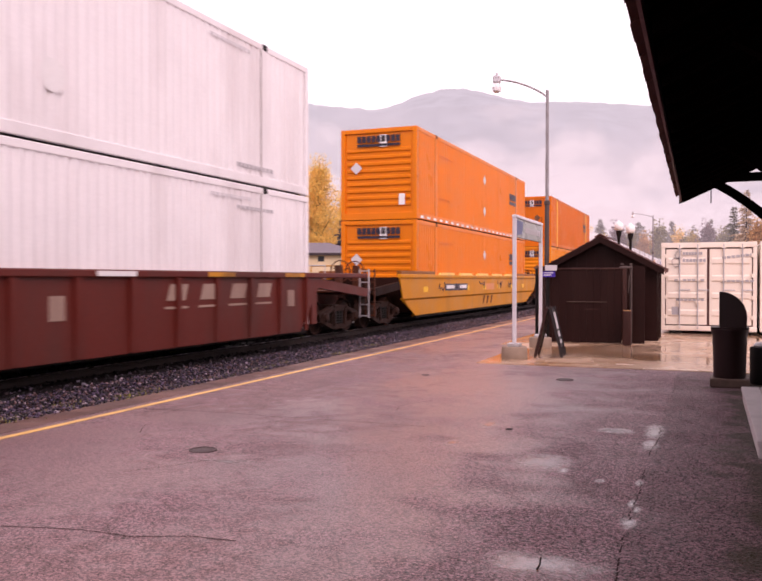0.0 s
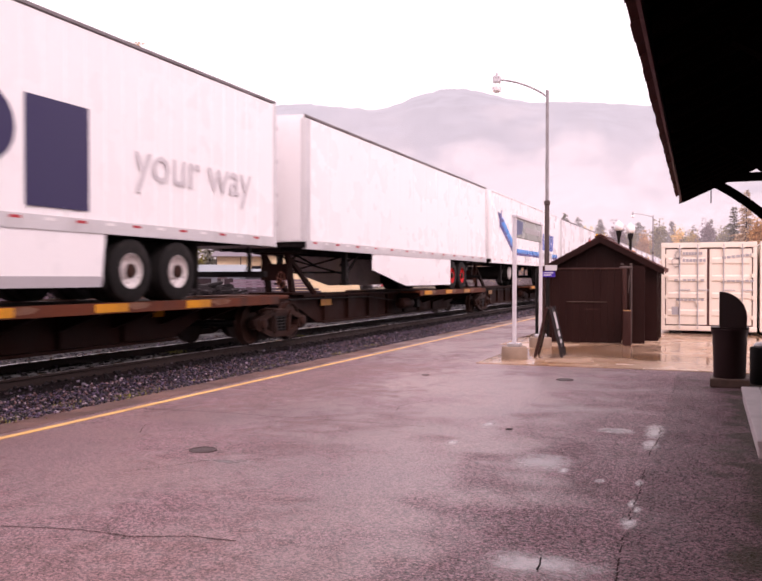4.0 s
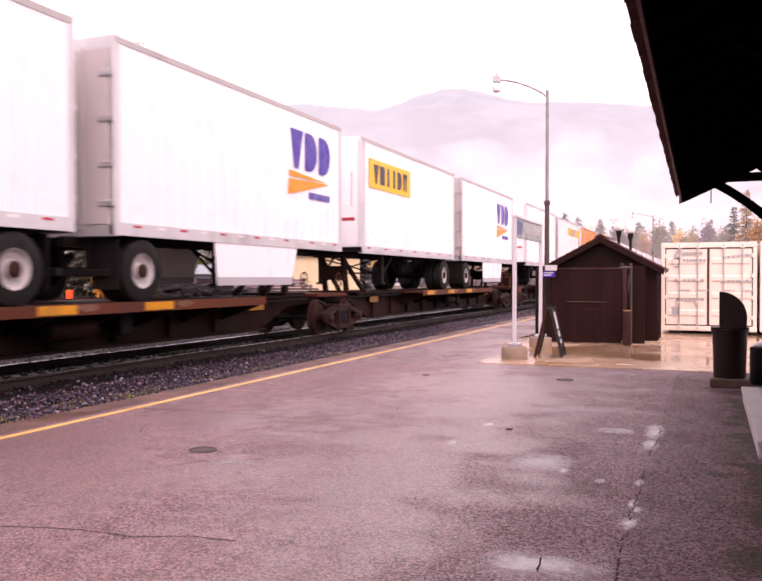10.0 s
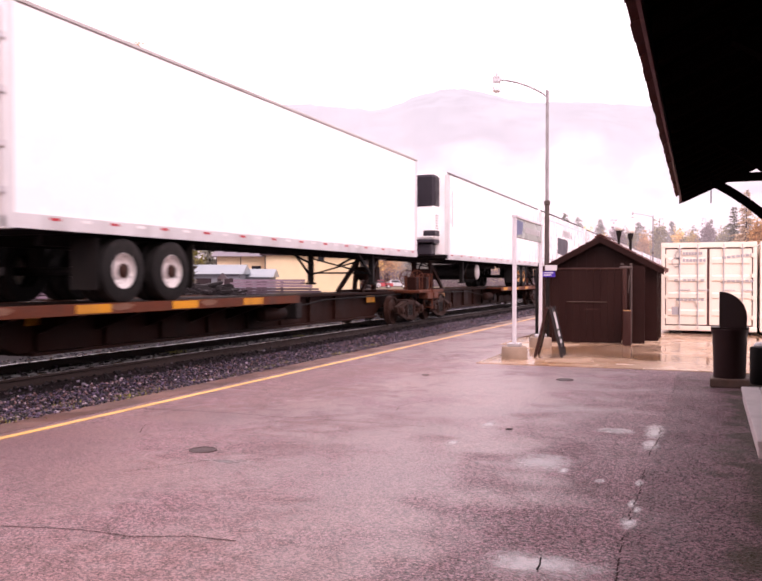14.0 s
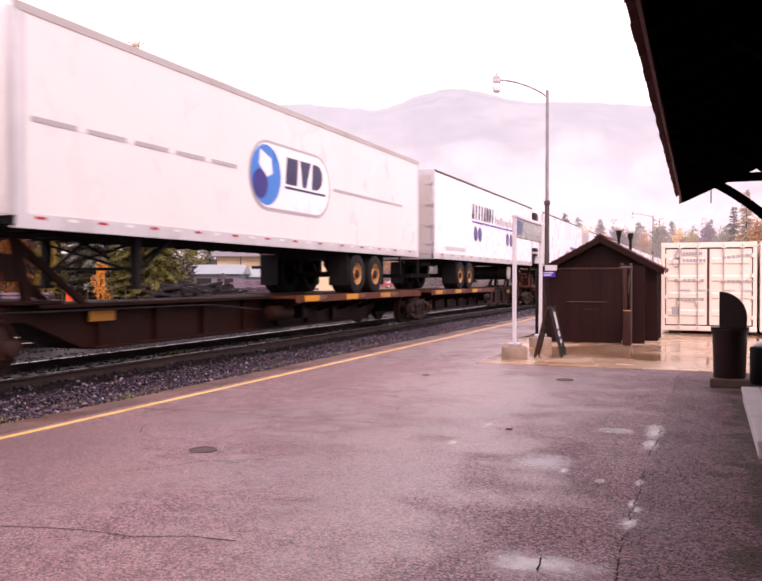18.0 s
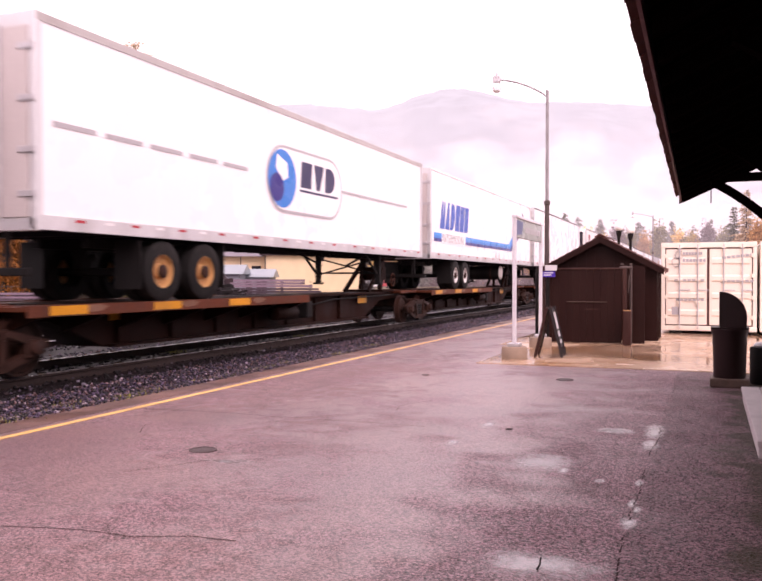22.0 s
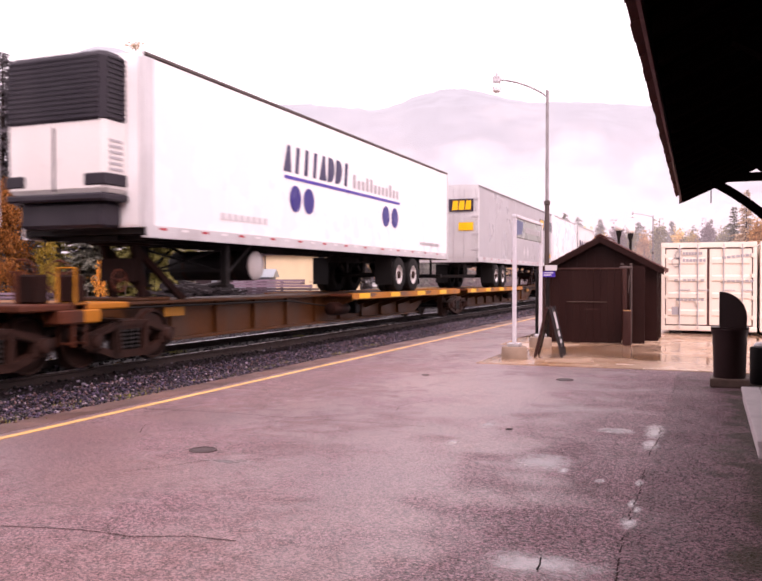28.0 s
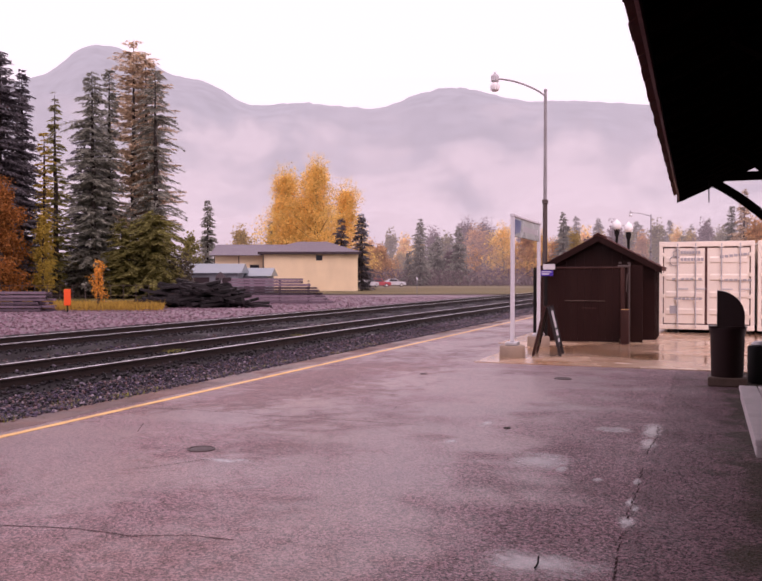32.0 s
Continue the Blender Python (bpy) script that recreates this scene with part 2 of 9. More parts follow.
# ---------------------------------------------------------------- mesh helpers
class Shape:
    """Vertices and faces of one mesh, gathered piece by piece."""

    def __init__(self):
        self.v, self.f = [], []

    def add(self, verts, faces):
        k = len(self.v)
        self.v += [tuple(p) for p in verts]
        self.f += [tuple(i + k for i in q) for q in faces]
        return self

    def box(self, x0, x1, y0, y1, z0, z1):
        return self.add([(x0, y0, z0), (x1, y0, z0), (x1, y1, z0), (x0, y1, z0), (x0, y0, z1), (x1, y0, z1), (x1, y1, z1), (x0, y1, z1)],
                        [(0, 3, 2, 1), (4, 5, 6, 7), (0, 1, 5, 4), (1, 2, 6, 5), (2, 3, 7, 6), (3, 0, 4, 7)])

    def rbox(self, x0, x1, y0, y1, z0, z1, r=0.02):
        """A box with its upright and level edges chamfered."""
        def ring(ix, iy, z):
            return [(x0 + ix, y0 + iy + 0, z), (x1 - ix, y0 + iy, z), (x1 - ix, y1 - iy, z), (x0 + ix, y1 - iy, z)]

        def oct_ring(inset, z):
            c = r + inset
            return [(x0 + c, y0 + inset, z), (x1 - c, y0 + inset, z), (x1 - inset, y0 + c, z), (x1 - inset, y1 - c, z),
                    (x1 - c, y1 - inset, z), (x0 + c, y1 - inset, z), (x0 + inset, y1 - c, z), (x0 + inset, y0 + c, z)]
        rings = [oct_ring(r * 0.7, z0), oct_ring(0, z0 + r), oct_ring(0, z1 - r), oct_ring(r * 0.7, z1)]
        v = [p for q in rings for p in q]
        f = [tuple(range(7, -1, -1)), tuple(range(24, 32))]
        for k in range(3):
            for i in range(8):
                j = (i + 1) % 8
                f.append((k * 8 + i, k * 8 + j, k * 8 + 8 + j, k * 8 + 8 + i))
        return self.add(v, f)

    def beam(self, a, b, w, h, up=(0, 0, 1)):
        """A bar of section w by h from a to b."""
        a, b = Vector(a), Vector(b)
        d = (b - a).normalized()
        s = d.cross(Vector(up))
        if s.length < 1e-4:
            s = d.cross(Vector((1, 0, 0)))
        s.normalize()
        u = s.cross(d)
        v = []
        for p in (a, b):
            for i, j in ((-1, -1), (1, -1), (1, 1), (-1, 1)):
                v.append(p + s * (i * w / 2) + u * (j * h / 2))
        return self.add(v, [(3, 2, 1, 0), (4, 5, 6, 7), (0, 1, 5, 4), (1, 2, 6, 5), (2, 3, 7, 6), (3, 0, 4, 7)])

    def tube(self, a, b, r0, r1=None, seg=12, caps=True):
        a, b = Vector(a), Vector(b)
        r1 = r0 if r1 is None else r1
        d = (b - a).normalized()
        s = d.orthogonal().normalized()
        u = d.cross(s)
        v = [p + (s * math.cos(k * 2 * math.pi / seg) + u * math.sin(k * 2 * math.pi / seg)) * r for p, r in ((a, r0), (b, r1)) for k in range(seg)]
        f = [(k, (k + 1) % seg, seg + (k + 1) % seg, seg + k) for k in range(seg)]
        if caps:
            f += [tuple(range(seg - 1, -1, -1)), tuple(range(seg, 2 * seg))]
        return self.add(v, f)

    def lathe(self, centre, axis, profile, seg=20, caps=True):
        """Turns (radius, along) pairs round an axis through centre."""
        c, d = Vector(centre), Vector(axis).normalized()
        s = d.orthogonal().normalized()
        u = d.cross(s)
        v, f = [], []
        for r, h in profile:
            for k in range(seg):
                a = 2 * math.pi * k / seg
                v.append(c + d * h + (s * math.cos(a) + u * math.sin(a)) * max(r, 0.0005))
        for i in range(len(profile) - 1):
            for k in range(seg):
                j = (k + 1) % seg
                f.append((i * seg + k, i * seg + j, (i + 1) * seg + j, (i + 1) * seg + k))
        if caps:
            f.append(tuple(range(seg - 1, -1, -1)))
            f.append(tuple(range((len(profile) - 1) * seg, len(profile) * seg)))
        return self.add(v, f)

    def prism(self, outline, axis, a, b):
        """A closed outline of 2D points pushed along axis from a to b. Axis 'x': points are (y, z); 'y': (x, z); 'z': (x, y)."""
        def p3(p, q):
            return (q, p[0], p[1]) if axis == "x" else (p[0], q, p[1]) if axis == "y" else (p[0], p[1], q)
        n = len(outline)
        v = [p3(p, a) for p in outline] + [p3(p, b) for p in outline]
        f = [(i, (i + 1) % n, n + (i + 1) % n, n + i) for i in range(n)] + [tuple(range(n - 1, -1, -1)), tuple(range(n, 2 * n))]
        return self.add(v, f)

    def path(self, pts, r, seg=8):
        """A round bar swept along a line of points."""
        pts = [Vector(p) for p in pts]
        v, f = [], []
        for i, p in enumerate(pts):
            d = (pts[min(i + 1, len(pts) - 1)] - pts[max(i - 1, 0)]).normalized()
            s = d.cross(Vector((0.13, 0.31, 0.94))).normalized()
            u = s.cross(d)
            v += [p + (s * math.cos(k * 2 * math.pi / seg) + u * math.sin(k * 2 * math.pi / seg)) * r for k in range(seg)]
        for i in range(len(pts) - 1):
            f += [(i * seg + k, i * seg + (k + 1) % seg, (i + 1) * seg + (k + 1) % seg, (i + 1) * seg + k) for k in range(seg)]
        n = len(pts) - 1
        f += [tuple(range(seg - 1, -1, -1)), tuple(range(n * seg, n * seg + seg))]
        return self.add(v, f)


def mesh_of(name, shape, material, smooth=None):
    me = bpy.data.meshes.new(name)
    me.from_pydata([tuple(p) for p in shape.v], [], shape.f)
    bm = bmesh.new()
    bm.from_mesh(me)
    bmesh.ops.recalc_face_normals(bm, faces=bm.faces)
    bm.to_mesh(me)
    bm.free()
    me.materials.append(material)
    if smooth:
        me.polygons.foreach_set("use_smooth", [True] * len(me.polygons))
        me.set_sharp_from_angle(angle=radians(smooth))
    return me


def part(name, shape, material, parent, label="", smooth=None, bevel=0.0, kind=""):
    """Links a shape as one mesh object under a thing or a part."""
    me = shape if isinstance(shape, bpy.types.Mesh) else mesh_of(name, shape, material, smooth)
    ob = new(name, me)
    ob.parent = parent
    if bevel:
        bv = ob.modifiers.new("edge", "BEVEL")
        bv.width, bv.segments, bv.limit_method, bv.angle_limit = bevel, 2, "ANGLE", radians(40)
    return tagged(ob, label, kind=kind)


def thing(name, label, category, group="", kind="", at=None):
    ob = new(name)
    ob.empty_display_size = 0.3
    if at is not None:
        ob.matrix_basis = at
    return tagged(ob, label, category, group, kind)


def solid(name, shape, material, label, category, group="", kind="", smooth=None, bevel=0.0, at=None):
    ob = part(name, shape, material, None, "", smooth, bevel)
    if at is not None:
        ob.matrix_basis = at
    return tagged(ob, label, category, group, kind)

# ---------------------------------------------------------------- ground, platform and tracks
def rough_ground(name, base, second, wet, scale, fine, bump, rough_dry=0.75, rough_wet=0.3, stones=0.0):
    """Ground with two tones, grain and patches that are wet and glossy."""
    m = bpy.data.materials.new(name)
    m.use_nodes = True
    n, l = m.node_tree.nodes, m.node_tree.links
    b = n["Principled BSDF"]
    tc = n.new("ShaderNodeTexCoord")

    def tex(s, d, off=0.0, st=(1, 1, 1)):
        mp = n.new("ShaderNodeMapping")
        mp.inputs["Location"].default_value = (off, off * 1.7, 0)
        mp.inputs["Scale"].default_value = st
        l.new(tc.outputs["Object"], mp.inputs[0])
        t = n.new("ShaderNodeTexNoise")
        t.inputs["Scale"].default_value, t.inputs["Detail"].default_value = s, d
        l.new(mp.outputs[0], t.inputs[0])
        return t.outputs[0]

    def ramp(src, a, b_, lo, hi):
        r = n.new("ShaderNodeMapRange")
        for i, v in enumerate((a, b_, lo, hi)):
            r.inputs[1 + i].default_value = v
        l.new(src, r.inputs[0])
        return r.outputs[0]
    grain = n.new("ShaderNodeTexVoronoi")
    grain.inputs["Scale"].default_value = fine
    l.new(tc.outputs["Object"], grain.inputs[0])
    mix = n.new("ShaderNodeMix")
    mix.data_type = "RGBA"
    mix.inputs[6].default_value, mix.inputs[7].default_value = rgba(base), rgba(second)
    l.new(ramp(tex(scale, 6), 0.4, 0.62, 0, 1), mix.inputs[0])
    mul = n.new("ShaderNodeMix")
    mul.data_type, mul.blend_type = "RGBA", "MULTIPLY"
    mul.inputs[0].default_value = max(0.75, stones)
    l.new(mix.outputs[2], mul.inputs[6])
    hs = n.new("ShaderNodeHueSaturation")
    hs.inputs["Saturation"].default_value = 0.25
    l.new(grain.outputs["Color"], hs.inputs["Color"])
    br = n.new("ShaderNodeMix")
    br.data_type = "RGBA"
    br.inputs[0].default_value = 0.35 - 0.3 * stones
    br.inputs[7].default_value = (1, 1, 1, 1)
    l.new(hs.outputs[0], br.inputs[6])
    l.new(br.outputs[2], mul.inputs[7])
    wetness = ramp(tex(scale * 0.6, 4, 11.3), 0.42, 0.60, 0, 1)
    dark = n.new("ShaderNodeMix")
    dark.data_type, dark.blend_type = "RGBA", "MULTIPLY"
    dark.inputs[7].default_value = (1 - wet * 0.45, 1 - wet * 0.5, 1 - wet * 0.5, 1)
    l.new(wetness, dark.inputs[0])
    l.new(mul.outputs[2], dark.inputs[6])
    l.new(dark.outputs[2], b.inputs["Base Color"])
    l.new(ramp(wetness, 0, 1, rough_dry, rough_wet), b.inputs["Roughness"])
    bp = n.new("ShaderNodeBump")
    bp.inputs["Strength"].default_value, bp.inputs["Distance"].default_value = bump, 0.006
    l.new(grain.outputs["Distance"], bp.inputs["Height"])
    l.new(bp.outputs[0], b.inputs["Normal"])
    return m


# shallow puddles in the asphalt: place and half-widths across and along the platform
PUDDLES = ((-0.78, 4.08, 0.27, 0.16), (-1.20, 6.41, 0.23, 0.27), (-0.80, 7.95, 0.16, 0.14), (-0.47, 8.05, 0.085, 0.33), (-0.46, 7.39, 0.065, 0.22), (-0.45, 6.00, 0.027, 0.09),
           (-0.45, 5.42, 0.022, 0.10), (-0.41, 5.27, 0.027, 0.07), (-0.43, 4.97, 0.045, 0.12), (-1.00, 6.17, 0.035, 0.11), (-0.71, 5.94, 0.034, 0.045), (-1.99, 7.86, 0.06, 0.165),
           (-2.06, 6.88, 0.045, 0.09), (-3.52, 5.50, 0.20, 0.05), (-3.38, 5.56, 0.09, 0.035))


def wet_asphalt():
    """Old chip asphalt: speckled stone, damp sheen in drifts, and puddles that mirror the sky."""
    m = bpy.data.materials.new("wet_asphalt")
    m.use_nodes = True
    n, l = m.node_tree.nodes, m.node_tree.links
    b = n["Principled BSDF"]
    tc = n.new("ShaderNodeTexCoord")

    def tex(s, d, off=0.0, st=(1, 1, 1), rough=0.5):
        mp = n.new("ShaderNodeMapping")
        mp.inputs["Location"].default_value, mp.inputs["Scale"].default_value = (off, off * 1.7, 0), st
        l.new(tc.outputs["Object"], mp.inputs[0])
        t = n.new("ShaderNodeTexNoise")
        t.inputs["Scale"].default_value, t.inputs["Detail"].default_value, t.inputs["Roughness"].default_value = s, d, rough
        l.new(mp.outputs[0], t.inputs[0])
        return t.outputs[0]

    def ramp(src, a, b_, lo, hi, smooth=False):
        r = n.new("ShaderNodeMapRange")
        if smooth:
            r.interpolation_type = "SMOOTHSTEP"
        for i, v in enumerate((a, b_, lo, hi)):
            r.inputs[1 + i].default_value = v
        l.new(src, r.inputs[0])
        return r.outputs[0]

    def calc(op, x, y):
        k = n.new("ShaderNodeMath")
        k.operation = op
        for i, q in enumerate((x, y)):
            if isinstance(q, (int, float)):
                k.inputs[i].default_value = q
            else:
                l.new(q, k.inputs[i])
        return k.outputs[0]

    def blend(f, x, y, kind="MIX"):
        k = n.new("ShaderNodeMix")
        k.data_type, k.blend_type = "RGBA", kind
        for i, q in ((0, f), (6, x), (7, y)):
            if isinstance(q, (tuple, float, int)):
                k.inputs[i].default_value = q
            else:
                l.new(q, k.inputs[i])
        return k.outputs[2]
    chips = n.new("ShaderNodeTexVoronoi")
    chips.inputs["Scale"].default_value = 125
    l.new(tc.outputs["Object"], chips.inputs[0])
    chip_tone = n.new("ShaderNodeSeparateColor")
    l.new(chips.outputs["Color"], chip_tone.inputs[0])
    coarse = n.new("ShaderNodeTexVoronoi")
    coarse.inputs["Scale"].default_value = 78
    l.new(tc.outputs["Object"], coarse.inputs[0])
    coarse_tone = n.new("ShaderNodeSeparateColor")
    l.new(coarse.outputs["Color"], coarse_tone.inputs[0])
    grit = tex(120, 3)
    tone = calc("ADD", calc("ADD", ramp(chip_tone.outputs[0], 0, 1, -0.15, 1.15), ramp(coarse_tone.outputs[0], 0.1, 0.9, -0.35, 1.05)), ramp(grit, 0.3, 0.7, -0.2, 0.5))
    side = n.new("ShaderNodeSeparateXYZ")
    l.new(tc.outputs["Object"], side.inputs[0])
    wave = tex(1.6, 5, 8.8)
    # the strip by the station, where the binder has washed out and the chips stand proud, and thin patches of the same
    ravel = ramp(calc("ADD", side.outputs[0], ramp(wave, 0.3, 0.7, -0.6, 0.6)), -2.0, -0.8, 0, 1, True)
    patch = ramp(calc("ADD", tex(0.75, 6, 21.0), ramp(grit, 0.3, 0.7, -0.06, 0.06)), 0.50, 0.66, 0, 0.5, True)
    speck = calc("MAXIMUM", ravel, patch)
    tone = calc("MAXIMUM", calc("ADD", 1.0, calc("MULTIPLY", calc("SUBTRACT", tone, 1.0), ramp(speck, 0, 1, 0.85, 1.25))), 0.16)
    film = blend(ramp(tex(0.45, 5), 0.4, 0.62, 0, 1), (0.205, 0.116, 0.118, 1), (0.165, 0.095, 0.104, 1))
    base = blend(speck, film, (0.222, 0.123, 0.142, 1))
    stain = blend(ramp(tex(1.3, 6, 5.1), 0.54, 0.70, 0, 0.4), base, (0.100, 0.050, 0.052, 1))
    k = n.new("ShaderNodeVectorMath")
    k.operation = "SCALE"
    l.new(stain, k.inputs[0])
    l.new(tone, k.inputs["Scale"])
    # puddles with ragged soft rims
    wob = calc("ADD", calc("MULTIPLY", tex(6, 4, 2.2), 0.5), calc("MULTIPLY", tex(22, 3, 4.4), 0.5))
    pool = None
    for x, y, rx, ry in PUDDLES:
        mp = n.new("ShaderNodeMapping")
        mp.vector_type = "TEXTURE"
        mp.inputs["Location"].default_value, mp.inputs["Scale"].default_value = (x, y, 0), (rx, ry, 1)
        l.new(tc.outputs["Object"], mp.inputs[0])
        ln = n.new("ShaderNodeVectorMath")
        ln.operation = "LENGTH"
        l.new(mp.outputs[0], ln.inputs[0])
        one = ramp(calc("ADD", ln.outputs["Value"], ramp(wob, 0.33, 0.67, -0.5, 0.5)), 0.1, 1.5, 0.8, 0, True)
        pool = one if pool is None else calc("MAXIMUM", pool, one)
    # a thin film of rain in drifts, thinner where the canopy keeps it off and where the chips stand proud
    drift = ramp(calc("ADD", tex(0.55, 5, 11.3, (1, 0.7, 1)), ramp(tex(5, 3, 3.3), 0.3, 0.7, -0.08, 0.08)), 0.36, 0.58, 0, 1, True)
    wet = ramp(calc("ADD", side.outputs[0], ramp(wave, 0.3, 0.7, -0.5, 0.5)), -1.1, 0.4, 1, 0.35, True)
    mp = n.new("ShaderNodeMapping")
    mp.vector_type = "TEXTURE"
    mp.inputs["Location"].default_value, mp.inputs["Scale"].default_value = (-1.9, 9.0, 0), (1.7, 5.0, 1)
    l.new(tc.outputs["Object"], mp.inputs[0])
    dip = n.new("ShaderNodeVectorMath")
    dip.operation = "LENGTH"
    l.new(mp.outputs[0], dip.inputs[0])
    drift = calc("MAXIMUM", drift, ramp(calc("ADD", dip.outputs["Value"], ramp(wave, 0.3, 0.7, -0.5, 0.5)), 0.4, 1.3, 0.95, 0, True))
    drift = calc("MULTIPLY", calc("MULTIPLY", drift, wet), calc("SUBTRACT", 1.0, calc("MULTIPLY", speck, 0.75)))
    # the canopy's shade is put into the paving colour beyond the long joint
    canopy_shade = n.new("ShaderNodeVectorMath")
    canopy_shade.operation = "SCALE"
    l.new(k.outputs[0], canopy_shade.inputs[0])
    l.new(ramp(calc("ADD", side.outputs[0], ramp(tex(9, 3, 1.1), 0.3, 0.7, -0.05, 0.05)), -0.48, -0.38, 1.0, 0.72), canopy_shade.inputs["Scale"])
    # green growth where it stays damp and untrodden
    green = ramp(calc("ADD", calc("ADD", side.outputs[0], ramp(tex(2.6, 5, 15.5), 0.3, 0.7, -0.45, 0.35)), ramp(grit, 0.3, 0.7, -0.12, 0.12)), 0.0, 0.35, 0, 0.75, True)
    grown = blend(green, canopy_shade.outputs[0], (0.034, 0.031, 0.010, 1))
    l.new(blend(calc("MULTIPLY", pool, 0.8), grown, (0.055, 0.042, 0.045, 1)), b.inputs["Base Color"])
    l.new(calc("MAXIMUM", pool, calc("MULTIPLY", drift, 0.42)), b.inputs["Coat Weight"])
    b.inputs["Coat Roughness"].default_value = 0.28
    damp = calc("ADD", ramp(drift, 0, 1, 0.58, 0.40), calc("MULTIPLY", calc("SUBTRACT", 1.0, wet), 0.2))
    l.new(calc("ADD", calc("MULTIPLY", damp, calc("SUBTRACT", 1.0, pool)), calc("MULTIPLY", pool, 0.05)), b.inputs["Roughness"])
    fleck = ramp(calc("ADD", chip_tone.outputs[1], coarse_tone.outputs[1]), 0.6, 1.4, 0.05, 1.0)
    sheen = calc("ADD", calc("MULTIPLY", fleck, speck), calc("MULTIPLY", calc("SUBTRACT", 1.0, speck), 0.5))
    l.new(calc("MAXIMUM", pool, calc("MULTIPLY", sheen, ramp(wet, 0, 1, 0.35, 1.0))), b.inputs["Specular IOR Level"])
    bp = n.new("ShaderNodeBump")
    bp.inputs["Distance"].default_value = 0.011
    l.new(calc("MULTIPLY", calc("SUBTRACT", 1.0, pool), calc("MULTIPLY", ramp(speck, 0, 1, 0.40, 1.0), ramp(drift, 0, 1, 1.0, 0.4))), bp.inputs["Strength"])
    l.new(calc("ADD", calc("ADD", chips.outputs["Distance"], coarse.outputs["Distance"]), calc("MULTIPLY", grit, 0.6)), bp.inputs["Height"])
    l.new(bp.outputs[0], b.inputs["Normal"])
    return m


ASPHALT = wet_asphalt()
WET_CONCRETE = rough_ground("wet_tan_concrete", (0.70, 0.48, 0.34), (0.47, 0.26, 0.14), 0.5, 0.6, 60, 0.05, 0.28, 0.06)
EDGE_DIRT = rough_ground("reddish_edge_dirt", (0.20, 0.105, 0.085), (0.11, 0.060, 0.050), 0.4, 1.5, 50, 0.4, 0.8, 0.4)
GRAVEL = rough_ground("grey_gravel", (0.29, 0.175, 0.215), (0.185, 0.115, 0.145), 0.4, 0.35, 7, 1.0, 0.75, 0.5, 0.95)
DIRT = rough_ground("trackside_dirt", (0.014, 0.009, 0.010), (0.010, 0.007, 0.008), 0.4, 0.8, 40, 0.5, 0.7, 0.45)
DIRT.node_tree.nodes["Principled BSDF"].inputs["Specular IOR Level"].default_value = 0.08
GRASS_GROUND = rough_ground("autumn_grass", (0.20, 0.15, 0.035), (0.13, 0.12, 0.03), 0.3, 0.12, 6, 0.5, 0.85, 0.7)
def slab(name, x0, x1, y0, y1, z0, z1, material, label, category, nx=1, ny=1):
    return solid(name, Shape().box(x0, x1, y0, y1, z0, z1), material, label, category, kind="structure")


TRACK_X, RAIL_Z, TRACK2_X = -9.77, 0.03, -14.45

# one sheet to the horizon, with the platform, the track bed and the pad laid on it
g = Shape().add([(-2600, -1500, -0.32), (2600, -1500, -0.32), (2600, 3000, -0.32), (-2600, 3000, -0.32)], [(0, 1, 2, 3)])
solid("ground", g, GRAVEL, "wide grey gravel ground beyond the tracks", "ground", kind="structure")
PLAT_X = -6.05
plat = Shape().prism([(PLAT_X, -0.3), (PLAT_X, -0.025), (PLAT_X + 0.03, 0.0), (30.0, 0.0), (30.0, -0.3)], "y", -60.0, 140.0)
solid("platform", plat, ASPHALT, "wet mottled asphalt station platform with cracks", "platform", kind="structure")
solid("platform_edge", Shape().prism([(PLAT_X - 0.50, -0.3), (PLAT_X - 0.50, -0.05), (PLAT_X - 0.42, -0.012), (PLAT_X - 0.003, -0.006), (PLAT_X - 0.003, -0.3)], "y", -60.0, 140.0), EDGE_DIRT, "reddish dirt shoulder between the line and the ballast", "edge", kind="structure")
solid("platform_line", Shape().box(-5.895, -5.81, -60, 140, 0.0, 0.004), YELLOW_PAINT, "worn yellow safety line along the platform edge", "line", kind="structure")
pad = Shape().prism([(-3.64, 13.45), (14.0, 13.60), (14.0, 45.0), (-4.2, 45.0), (-4.2, 17.5), (-3.64, 17.3)], "z", -0.1, 0.012)
solid("concrete_pad", pad, WET_CONCRETE, "wet tan concrete pad round the shed", "pavement", kind="structure")


def bed_height(x):
    """The ballast bed across the two tracks."""
    d1, d2 = abs(x - TRACK_X), abs(x - TRACK2_X)
    h = -0.11
    if x > TRACK_X + 1.5:
        h = -0.11 - 0.10 * min(1, (x - TRACK_X - 1.5) / 1.2)
    if x > -7.5:
        h += 0.17 * min(1, (x + 7.5) / 0.9)
    if x < TRACK2_X - 1.6:
        h = -0.11 - 0.19 * min(1, (TRACK2_X - 1.6 - x) / 1.2)
    if TRACK2_X + 1.6 < x < TRACK_X - 1.6:
        h = -0.17
    return h



